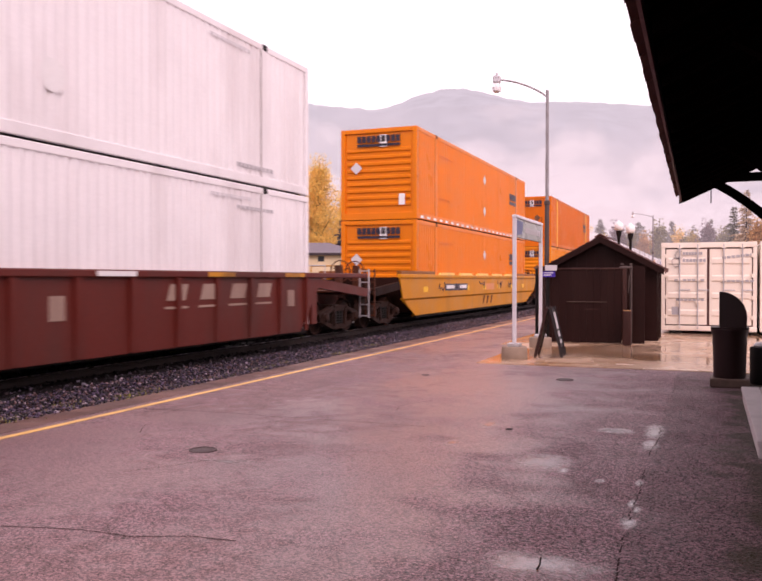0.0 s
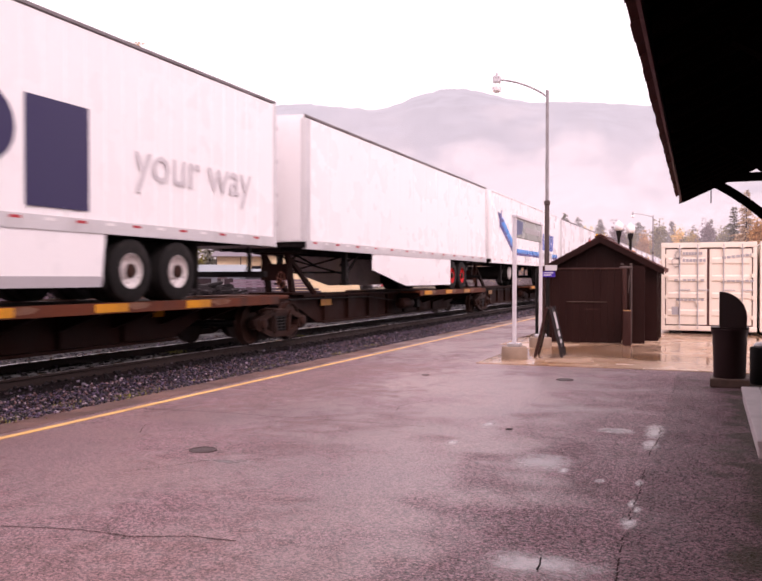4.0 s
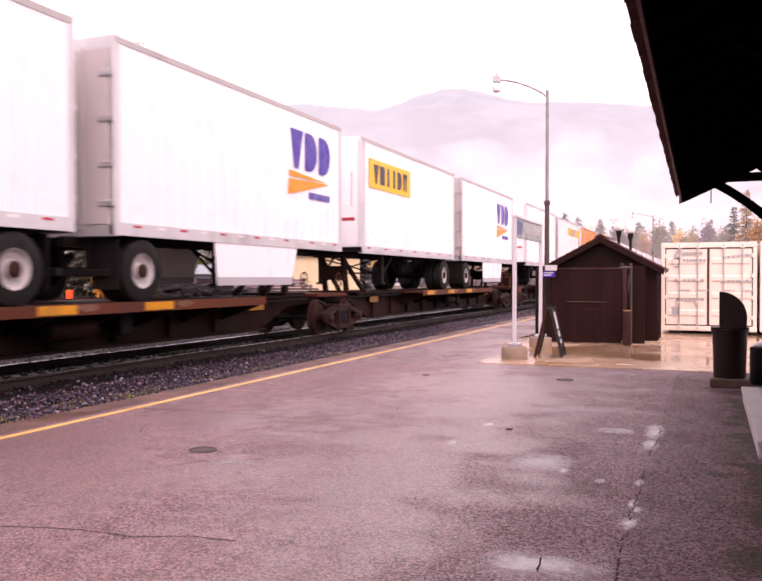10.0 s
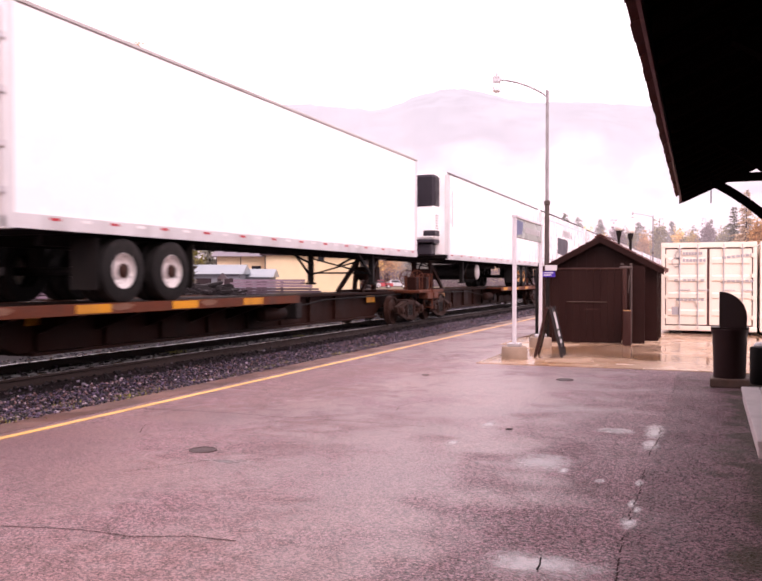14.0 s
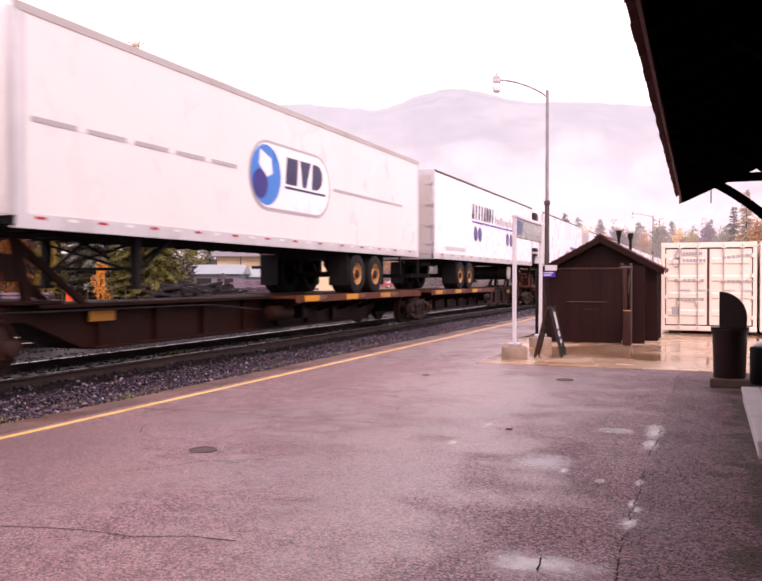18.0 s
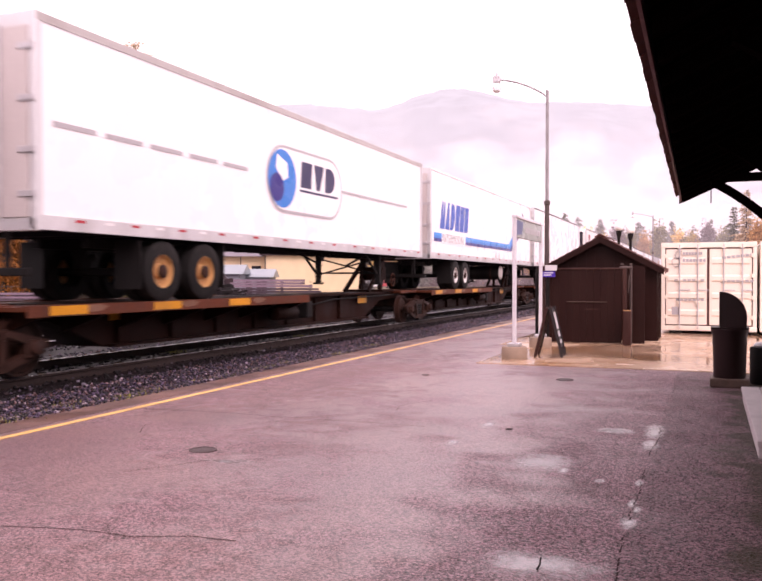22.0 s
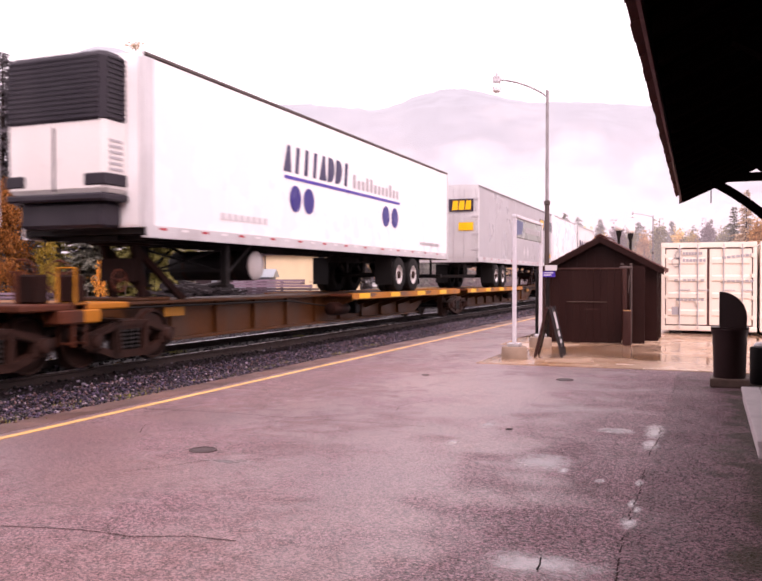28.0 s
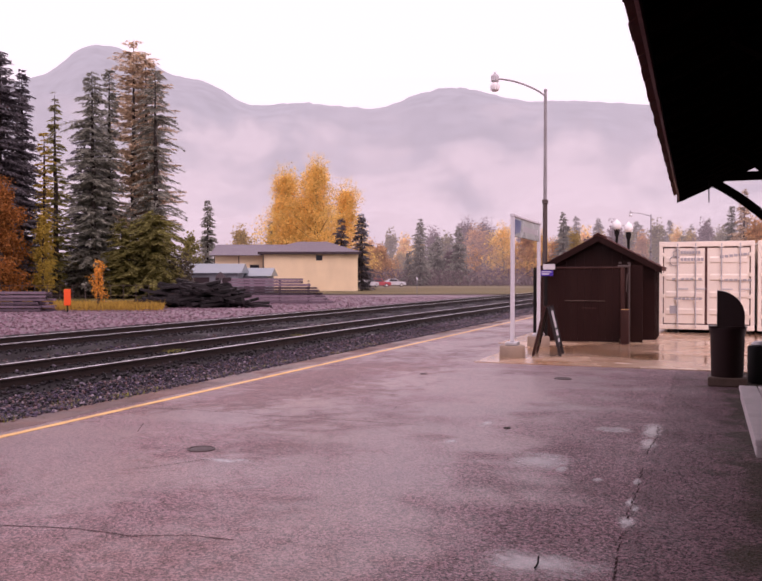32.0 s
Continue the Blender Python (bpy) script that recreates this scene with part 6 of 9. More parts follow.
def fan_logo(u, w=2.0, z=2.55, flip=False):
    """Three violet blocks over an orange wedge."""
    def art(t):
        blocks(t, u, u + w, z + 0.20, z + 1.05, "VDD", PURPLE_BLUE, 0.0, 0.16)
        mark(t, [(u, z + 0.14), (u, z + 0.0), (u + w * 0.9, z + 0.02)], LOGO_ORANGE, 0.006, "logo_wedge")
        mark(t, [(u - 0.05, z - 0.40), (u + w * 0.95, z + 0.0), (u, z - 0.05)], LOGO_ORANGE, 0.006, "logo_wedge")
        smear(t, u + w * 0.45, u + w * 0.98, z - 0.42, z - 0.27, PURPLE_BLUE, 7)
    return art


def front_logo(t, m1, m2):
    for k in range(3):
        part("lettering_block", Shape().box(-0.85 + k * 0.36, -0.57 + k * 0.36, -0.02, -0.013, 3.1, 3.5), m1, t["ob"])
    part("logo_wedge", Shape().prism([(-0.9, 2.75), (0.2, 2.98), (-0.85, 3.02)], "y", -0.02, -0.013), m2, t["ob"])


def slab_logo(u0, u1, z0, z1, panel, ink, wedge=0.0, fade=False):
    """A coloured panel with dark blocks on it."""
    def art(t):
        mark(t, [(u0 + wedge, z0), (u1 - wedge, z0), (u1, z1), (u0, z1)], panel, 0.005, "logo_panel")
        d = (z1 - z0) * 0.17
        w = u1 - u0
        blocks(t, u0 + w * 0.08, u1 - w * 0.08, z0 + d, z1 - d, "VbnnDW", ink, 0.0, 0.2, off=0.011)
    return art


t = pup("L", fan_logo(0.78, 2.1, 2.5), label="short white pup trailer with violet and orange logo")
front_logo(t, PURPLE_BLUE, LOGO_ORANGE)
put(t, 158.9)


def big_slab(t):
    slab_logo(3.2, 7.15, 2.22, 3.76, LOGO_ORANGE, DARK_NAVY, 0.22)(t)
    bars_band(t, 1.82, 3.3, 6.85, 10, PALE_GREY, 0.13)
    bars_band(t, 1.6, 4.0, 6.2, 5, REFLECT_RED, 0.07)


put(pup("R", big_slab, rim=RIM_WHITE, label="short white pup trailer with a large orange name panel"), 167.95)
t = pup("L", slab_logo(0.98, 3.97, 2.74, 3.5, LOGO_YELLOW, LOGO_BLACK), label="short white pup trailer with a yellow name panel")
part("logo_panel", Shape().box(0.2, 0.9, -0.02, -0.013, 3.0, 3.4), LOGO_ORANGE, t["ob"])
put(t, 177.55)
put(pup("R", fan_logo(5.6, 2.12, 2.62), skirt=(2.4, 5.65, "blunt"), label="short white pup trailer with violet and orange logo"), 186.85)
t = pup("L", slab_logo(0.46, 3.72, 2.84, 3.62, LOGO_YELLOW, LOGO_BLACK), label="short white pup trailer with a yellow name panel")
part("logo_panel", Shape().box(-0.9, -0.2, -0.02, -0.013, 3.0, 3.4), LOGO_ORANGE, t["ob"])
put(t, 196.5)
put(pup("R", fan_logo(5.3, 2.2, 2.55), skirt=(2.1, 5.35, "blunt"), label="short white pup trailer with violet and orange logo"), 205.9)
t = pup("L", lambda t: smear(t, 2.0, 7.0, 1.45, 1.48, PALE_GREY, 9), roof=0.15, label="short white pup trailer with a small logo on its nose")
front_logo(t, PURPLE_BLUE, LOGO_ORANGE)
put(t, 217.3)


def stripe_art(t):
    for a, b in ((3.7, 4.95), (6.45, 8.35)):
        mark(t, [(a, 3.2), (b, 3.2), (b, 3.68), (a, 3.68)], LOGO_YELLOW, 0.005, "stripe")
    mark(t, [(5.05, 3.2), (6.3, 3.2), (6.3, 3.64), (5.05, 3.64)], SAFETY_YELLOW, 0.006, "logo_panel")
    blocks(t, 5.15, 6.2, 3.28, 3.56, "bbbb", LOGO_GREY, 0, 0.3, off=0.011)


put(pup("R", stripe_art, side=CREAM_WHITE, label="short white pup trailer with a broad yellow stripe"), 226.6)
t = trailer(L53, "L", side=ORANGE_TRAILER, top=PUP_RAIL, rail=SILVER, rim=RIM_WHITE, set_back=4.1, label="plain orange semi-trailer with aluminium rails")
for u, z in ((1.15, 1.8), (3.25, 1.45)):
    mark(t, [(u, z), (u + 0.5, z), (u + 0.5, z + 0.3), (u, z + 0.3)], REFLECT_WHITE, 0.006, "label_plate")
put(t, 236.0)
t = trailer(L53, "R", rim=RIM_SILVER, set_back=2.95, top=PUP_RAIL, doors=SHADED_DOOR, label="plain white semi-trailer with shut rear doors")
for k in range(3):
    part("door_print", Shape().box(-0.9, -0.2, L53 + 0.075, L53 + 0.08, 2.0 + k * 0.45, 2.12 + k * 0.45), MID_BLUE if k < 2 else LOGO_GREY, t["ob"])
part("door_print", Shape().box(0.3, 0.95, L53 + 0.075, L53 + 0.08, 3.1, 3.18), REFLECT_RED, t["ob"])
put(t, 256.2)
t = trailer(L53, "L", reefer=(REEFER_BLACK, WHITE), tank=True, rim=RIM_TAN, label="white refrigerated semi-trailer with a black cooling unit")
bars_band(t, 2.2, 0.5, 0.6, 1, LOGO_GREY, 1.3)
put(t, 275.6)


def oval_trailer():
    t = trailer(L53, "L", rim=RIM_SILVER, skirt=(4.5, 10.6, "straight"), top=BLACK_STEEL, set_back=3.95, label="white semi-trailer with a dark shield logo and side skirts")
    mark(t, [(5.2, 1.9), (8.4, 1.78), (8.75, 1.92), (9.05, 2.7), (8.5, 2.85), (5.2, 2.85)], LOGO_BLACK, 0.006, "logo_shield")
    lettering(t, "INTERMODAL", 7.0, 3.0, 0.58, LOGO_GREY)
    mark(t, [(0.2, 3.68), (15.9, 3.68), (15.9, 3.72), (0.2, 3.72)], LOGO_GREY, 0.005, "rub_rail")
    mark(t, [(0.2, 1.47), (15.9, 1.47), (15.9, 1.52), (0.2, 1.52)], LOGO_GREY, 0.005, "rub_rail")
    return t


put(oval_trailer(), 292.7)
t = trailer(L53, "L", reefer=(REEFER_BLACK, WHITE), tank=4.6, rim=RIM_SILVER, top=BLACK_STEEL, roof=0.0, label="white refrigerated semi-trailer with a dark roof rail")
bars_band(t, 2.6, 0.55, 0.68, 1, LOGO_GREY, 0.95)
put(t, 310.5)


def globe_trailer(nose, rim, back):
    """A white trailer with a globe and name badge and a thin grey motto line."""
    t = trailer(L53, nose, rim=rim, set_back=back, side=CREAM_WHITE if nose == "L" else WHITE, top_band=0.2, roof=0.04 if nose == "L" else 0.0, top=PUP_RAIL, label="white semi-trailer with a blue globe badge on its side")
    u, z = (7.8 if nose == "L" else 8.1), 2.52
    r = 0.66

    def cap(k):
        return [(u - 1.15 + k * math.cos(a), z + k * math.sin(a)) for a in [math.pi / 2 + math.pi * q / 12 for q in range(13)]] + \
               [(u + 1.15 + k * math.cos(a), z + k * math.sin(a)) for a in [-math.pi / 2 + math.pi * q / 12 for q in range(13)]]
    mark(t, cap(r + 0.06), LOGO_GREY, 0.005, "badge_edge")
    mark(t, cap(r), WHITE, 0.010, "badge")
    mark(t, ellipse(u - 1.2, z, 0.62, 0.62), BLUE_STRIPE, 0.015, "globe_mark")
    mark(t, [(u - 1.45, z + 0.5), (u - 1.0, z + 0.35), (u - 0.95, z + 0.05), (u - 1.2, z - 0.05), (u - 1.5, z + 0.2)], WHITE, 0.020, "globe_mark")
    mark(t, ellipse(u - 1.45, z - 0.2, 0.3, 0.3), NAVY_STRIPE, 0.020, "globe_mark")
    blocks(t, u - 0.42, u + 1.45, z - 0.10, z + 0.48, "bVD", DARK_NAVY, 0.1, 0.16, off=0.015)
    mark(t, [(u - 0.4, z - 0.2), (u + 1.6, z - 0.2), (u + 1.6, z - 0.15), (u - 0.4, z - 0.15)], DARK_NAVY, 0.015, "badge_line")
    smear(t, u - 0.4, u + 1.5, z - 0.42, z - 0.28, LOGO_GREY, 7)
    bars_band(t, 2.51, 0.3, 5.7, 5, LOGO_GREY, 0.07)
    bars_band(t, 2.51, 9.9, 15.9, 1, LOGO_GREY, 0.06)
    return t


put(globe_trailer("L", RIM_TAN, 4.1), 328.25)


def dots_trailer(nose, rim, top):
    """A white refrigerated trailer with navy blocks, a rule and two pairs of round dots."""
    t = trailer(L53 if nose == "R" else 16.55, nose, rim=rim, reefer=(REEFER_BLACK, CREAM_WHITE), top=top, roof=0.0 if nose == "R" else 0.04, tank=4.0, set_back=4.1 if nose == "L" else 3.85, label="white refrigerated trailer with navy lettering blocks and paired dots")
    a = 4.7
    blocks(t, a - 0.1, a + 3.4, 2.70, 3.28, "AnnnADDn", DARK_NAVY, 0.12, 0.16)
    blocks(t, a + 3.6, a + 7.0, 2.70, 3.05, "bssbbssssbss", LOGO_GREY, 0, 0.4)
    mark(t, [(a, 2.55), (a + 7.05, 2.55), (a + 7.05, 2.62), (a, 2.62)], PURPLE_BLUE, 0.005, "rule")
    for u in (a + 0.5, a + 1.15, a + 5.95, a + 6.65):
        mark(t, ellipse(u, 2.14, 0.27, 0.29), NAVY_STRIPE, 0.005, "round_dot")
    if nose == "R":
        smear(t, 1.3, 3.8, 1.38, 1.52, PALE_GREY, 16)
    else:
        smear(t, 2.2, 4.0, 1.5, 1.62, PALE_GREY, 8)
        smear(t, 13.6, 15.6, 1.45, 1.55, LOGO_GREY, 12)
    return t


put(dots_trailer("R", RIM_TAN, BRONZE), 346.0)
t = trailer(L48, "L", reefer=(REEFER_BLACK, WHITE), tank=True, rim=RIM_TAN, top=BRONZE, set_back=3.4, roof=0.03, label="white refrigerated trailer with a violet-blue stripe")
mark(t, [(9.24, 2.30), (12.6, 2.30), (12.6, 2.46), (9.24, 2.46)], PURPLE_BLUE, 0.005, "stripe")
mark(t, [(12.6, 2.30), (13.75, 2.30), (13.75, 2.45), (12.6, 2.45)], PALE_GREY, 0.005, "stripe")
for u, z, m in ((6.85, 1.82, LOGO_GREY), (7.45, 1.96, LOGO_GREY), (7.95, 2.02, LOGO_GREY), (8.4, 2.06, REFLECT_RED), (7.4, 1.58, LOGO_GREY), (7.85, 1.62, LOGO_GREY)):
    mark(t, [(u - 0.2, z), (u, z - 0.2), (u + 0.2, z), (u, z + 0.2)], m, 0.006, "hazard_diamond")
put(t, 365.28)
t = trailer(L53, "R", rim=RIM_WHITE, doors=SHADED_DOOR, top_band=0.05, set_back=3.62, roof=-0.01, top=BRONZE, label="plain white semi-trailer with cream rear doors")
smear(t, 2.4, 3.4, 1.75, 1.83, LOGO_GREY, 6)
mark(t, [(10.6, 1.9), (10.85, 1.6), (11.1, 1.9), (10.85, 2.2)], PALE_GREY, 0.006, "hazard_diamond")
smear(t, 13.6, 14.3, 2.3, 2.55, PALE_GREY, 3)
put(t, 383.52)
put(globe_trailer("R", RIM_TAN, 3.45), 401.12)
put(wave_trailer("R", RIM_SILVER, False), 418.1)
t = trailer(L53, "R", rim=RIM_SILVER, set_back=3.95, doors=SHADED_DOOR, rail=SILVER, label="plain white semi-trailer with weathered rear doors")
part("door_sign", Shape().box(-0.5, 0.1, L53 + 0.075, L53 + 0.08, 1.55, 1.85), SAFETY_YELLOW, t["ob"])
put(t, 435.2)
t = trailer(L53, "L", side=CREAM_WHITE, reefer=(CREAM_WHITE, CREAM_WHITE), tank=4.4, rim=RIM_WHITE, top=ROOF_RAIL, set_back=4.15, label="cream refrigerated trailer with a red square sign")
mark(t, [(1.06, 2.69), (1.96, 2.69), (1.96, 3.69), (1.06, 3.69)], REFLECT_RED, 0.006, "sign_panel")
mark(t, [(1.22, 3.05), (1.80, 2.95), (1.86, 3.32), (1.5, 3.56), (1.38, 3.24)], WHITE, 0.011, "sign_mark")
mark(t, [(1.06, 2.54), (1.96, 2.54), (1.96, 2.64), (1.06, 2.64)], PALE_GREY, 0.006, "sign_caption")
part("grille_panel", Shape().rbox(0.55, 1.07, -0.68, -0.25, 2.75, 3.85, 0.03), REEFER_BLACK, t["ob"])
put(t, 454.89)


def square_logo(t):
    mark(t, [(0.75, 2.85), (2.75, 2.85), (2.75, 3.65), (0.75, 3.65)], LOGO_GREY, 0.005, "logo_panel")
    mark(t, [(0.75, 2.88), (1.45, 2.88), (2.0, 3.6), (0.75, 3.65)], LOGO_ORANGE, 0.011, "logo_panel")
    mark(t, [(1.4, 2.85), (2.0, 2.85), (2.75, 3.5), (2.75, 3.65), (2.0, 3.65)], PURPLE_BLUE, 0.010, "logo_panel")


t = pup("L", square_logo, label="short white pup trailer with an orange and violet square logo")
part("logo_panel", Shape().box(-0.9, -0.2, -0.02, -0.013, 2.9, 3.35), PURPLE_BLUE, t["ob"])
put(t, 473.5)
put(pup("R", fan_logo(5.1, 2.1, 2.5), label="short white pup trailer with violet and orange logo"), 482.85)
t = trailer(L53, "R", rim=RIM_SILVER, top=BLACK_STEEL, set_back=3.5, rail=SILVER, doors=SHADED_DOOR, label="plain white semi-trailer with a dark roof rail")
mark(t, [(12.4, 1.4), (12.75, 1.4), (12.75, 1.85), (12.4, 1.85)], REFLECT_RED, 0.006, "label_plate")
put(t, 494.1)
put(dots_trailer("L", RIM_SILVER, BRONZE), 513.2)
t = trailer(L53, "R", side=GREY_SIDE, doors=SILVER, rim=RIM_SILVER, rail=SILVER, top=ROOF_RAIL, top_band=0.12, set_back=3.65, label="grey semi-trailer with yellow and black door signs")
mark(t, [(12.5, 3.04), (16.13, 3.04), (16.13, 3.59), (12.5, 3.59)], SLATE, 0.005, "name_band")
mark(t, [(12.55, 3.09), (13.5, 3.09), (13.62, 3.54), (12.67, 3.54)], LOGO_YELLOW, 0.011, "logo_panel")
mark(t, [(14.7, 1.58), (15.8, 1.58), (15.8, 1.75), (14.7, 1.75)], LOGO_YELLOW, 0.006, "label_strip")
for u in (8.6, 9.4):
    mark(t, [(u - 0.24, 1.7), (u, 1.4), (u + 0.24, 1.7), (u, 2.0)], PALE_GREY, 0.006, "hazard_diamond")
for x0 in (-1.1, 0.12):
    part("door_sign", Shape().box(x0, x0 + 1.0, L53 + 0.092, L53 + 0.098, 3.05, 3.55), LOGO_BLACK, t["ob"])
    for k in range(3):
        part("lettering_block", Shape().prism([(x0 + 0.1 + k * 0.27, 3.12), (x0 + 0.33 + k * 0.27, 3.12), (x0 + 0.28 + k * 0.27, 3.48), (x0 + 0.08 + k * 0.27, 3.48)], "y", L53 + 0.099, L53 + 0.104), LOGO_YELLOW, t["ob"])
part("door_sign", Shape().box(-1.1, -0.5, L53 + 0.092, L53 + 0.098, 2.3, 2.62), LOGO_YELLOW, t["ob"])
put(t, 533.9)
t = pup("L", lambda t: mark(t, [(6.42, 2.3), (6.48, 2.3), (6.48, 3.25), (6.42, 3.25)], LOGO_GREY, 0.02, "vent_strip"), ribs=0.0, rim=RIM_SILVER, band=0.0, rail=WHITE, label="short plain white pup trailer")
put(t, 551.2)
t = pup("R", lambda t: blocks(t, 0.5, 7.9, 2.02, 3.12, "DoADWAV", DARK_NAVY, 0.0, 0.14), side=CREAM_WHITE, rim=RIM_TAN, band=0.18, label="short cream pup trailer with dark navy lettering blocks")
put(t, 560.4)


# --- spine cars under the trailers: each car is a row of platforms, each platform carries one long or two short trailers
def spine_car(groups, yellow=False):
    """groups: for each platform, the trailers on it by their number in RUN."""
    ends = []
    for k, g in enumerate(groups):
        lead, tail = RUN[g[0]][0], RUN[g[-1]][1]
        ends.append([lead, tail])
    bounds = [ends[0][0] - 1.55] + [(ends[k][1] + ends[k + 1][0]) / 2 for k in range(len(groups) - 1)] + [ends[-1][1] + (1.2 if yellow else 1.55)]
    for k, g in enumerate(groups):
        a, b = bounds[k], bounds[k + 1]
        decks, hitches = [], []
        if len(g) == 1:
            lead, tail, nose = RUN[g[0]]
            if nose == "L":
                decks.append((tail - a - 8.2, b - a - 0.55))
                hitches.append((lead - a + 0.95, 1))
            else:
                decks.append((0.55, lead - a + 8.2))
                hitches.append((tail - a - 0.95, -1))
        else:
            (l0, t0, _), (l1, t1, _) = RUN[g[0]], RUN[g[1]]
            decks.append((t0 - a - 3.4, l1 - a + 4.6))
            hitches += [(l0 - a + 0.95, 1), (t1 - a - 0.95, -1)]
        first, last = k == 0, k == len(groups) - 1
        u = spine_unit(b - a, decks, hitches, first, last, yellow, 1.5 if first else 0.0, b - a - 1.5 if last else None)
        on_train(u, a, RAIL_Z)


spine_car([(0,), (1,), (2,), (3,), (4,)])
spine_car([(5, 6), (7, 8), (9, 10)])
spine_car([(11, 12), (13,), (14,)])
spine_car([(15,), (16,), (17,), (18,), (19,)])
spine_car([(20,), (21,), (22,), (23,), (24,)])
spine_car([(25,), (26, 27), (28,)])
spine_car([(29,), (30,), (31, 32)], True)

# ---------------------------------------------------------------- things on the platform
# station sign on two posts
def sign_frame():
    s = thing("station_sign", "white station name sign on two posts in concrete feet", "sign", at=pose(-3.22, 14.5, 0))
    for y in (0.0, 2.44):
        p = part("post", Shape().rbox(-0.034, 0.034, y - 0.034, y + 0.034, 0.28, 2.56, 0.012), SIGN_WHITE, s)
        part("post_flange", Shape().rbox(-0.11, 0.11, y - 0.11, y + 0.11, 0.22, 0.28, 0.01), GALV, p)
        f = part("footing", Shape().lathe((0, y, 0), (0, 0, 1), [(0.225, 0.0), (0.23, 0.02), (0.225, 0.20), (0.21, 0.22), (0.02, 0.22)], 24), CONCRETE, s, "round concrete footing", 40)
    part("crossbar", Shape().rbox(-0.04, 0.04, -0.045, 2.485, 2.50, 2.56, 0.01), SIGN_WHITE, s)
    b = part("sign_board", Shape().rbox(-0.02, 0.02, 0.045, 2.395, 2.16, 2.50, 0.008), SIGN_GREEN, s, "pale grey-green sign face")
    part("logo_mark", Shape().prism([(0.10, 2.20), (0.52, 2.24), (0.62, 2.46), (0.08, 2.47)], "x", 0.021, 0.025), SIGN_BLUE, b)
    for k in range(9):
        part("lettering_block", Shape().box(0.021, 0.025, 0.80 + k * 0.16, 0.92 + k * 0.16, 2.27, 2.38), LOGO_GREY, b)


sign_frame()


# platform lamp
def street_lamp(at, h, arm, dx, dy, name="street_lamp", label="tall grey steel lamp post with a curved arm", far=False):
    s = thing(name, label, "lamp", "street lamps", at=at)
    part("lower_pole", Shape().tube((0, 0, 0.1), (0, 0, h * 0.55), 0.064, 0.056, 14), BRONZE if not far else LAMP_GREY, s, "", 40)
    part("base_plate", Shape().rbox(-0.2, 0.2, -0.2, 0.2, 0.0, 0.1, 0.02), LAMP_GREY, s)
    part("collar", Shape().lathe((0, 0, h * 0.55), (0, 0, 1), [(0.056, -0.06), (0.075, -0.04), (0.075, 0.04), (0.045, 0.06)], 14), BRONZE, s, "", 40)
    part("upper_pole", Shape().tube((0, 0, h * 0.55), (0, 0, h), 0.043, 0.036, 12), LAMP_GREY, s, "", 40)
    part("pole_cap", Shape().lathe((0, 0, h), (0, 0, 1), [(0.038, -0.02), (0.042, 0.03), (0.02, 0.06)], 12), LAMP_GREY, s)
    pts = []
    for k in range(11):
        q = k / 10
        pts.append((dx * q, dy * q, h - 0.12 + arm * math.sin(q * math.pi / 2) ** 0.8))
    part("arm", Shape().path(pts, 0.021, 8), LAMP_GREY, s, "", 50)
    ex, ey, ez = pts[-1]
    hd = part("lamp_head", Shape().rbox(ex - 0.085, ex + 0.085, ey - 0.085, ey + 0.085, ez - 0.08, ez + 0.10, 0.03), GALV, s)
    part("photocell", Shape().tube((ex, ey, ez + 0.10), (ex, ey, ez + 0.16), 0.03, seg=10), GALV, hd)
    part("glass_bowl", Shape().lathe((ex, ey, ez - 0.09), (0, 0, -1), [(0.07, 0.0), (0.115, 0.06), (0.115, 0.11), (0.10, 0.18), (0.06, 0.21)], 18), GLOBE, hd, "clear ribbed glass bowl", 40)


street_lamp(pose(-3.67, 20.1, 0), 5.93, 0.42, -1.14, -0.44)
street_lamp(pose(-3.9, 64.0, 0), 6.05, 0.3, -1.4, -0.4, far=True)


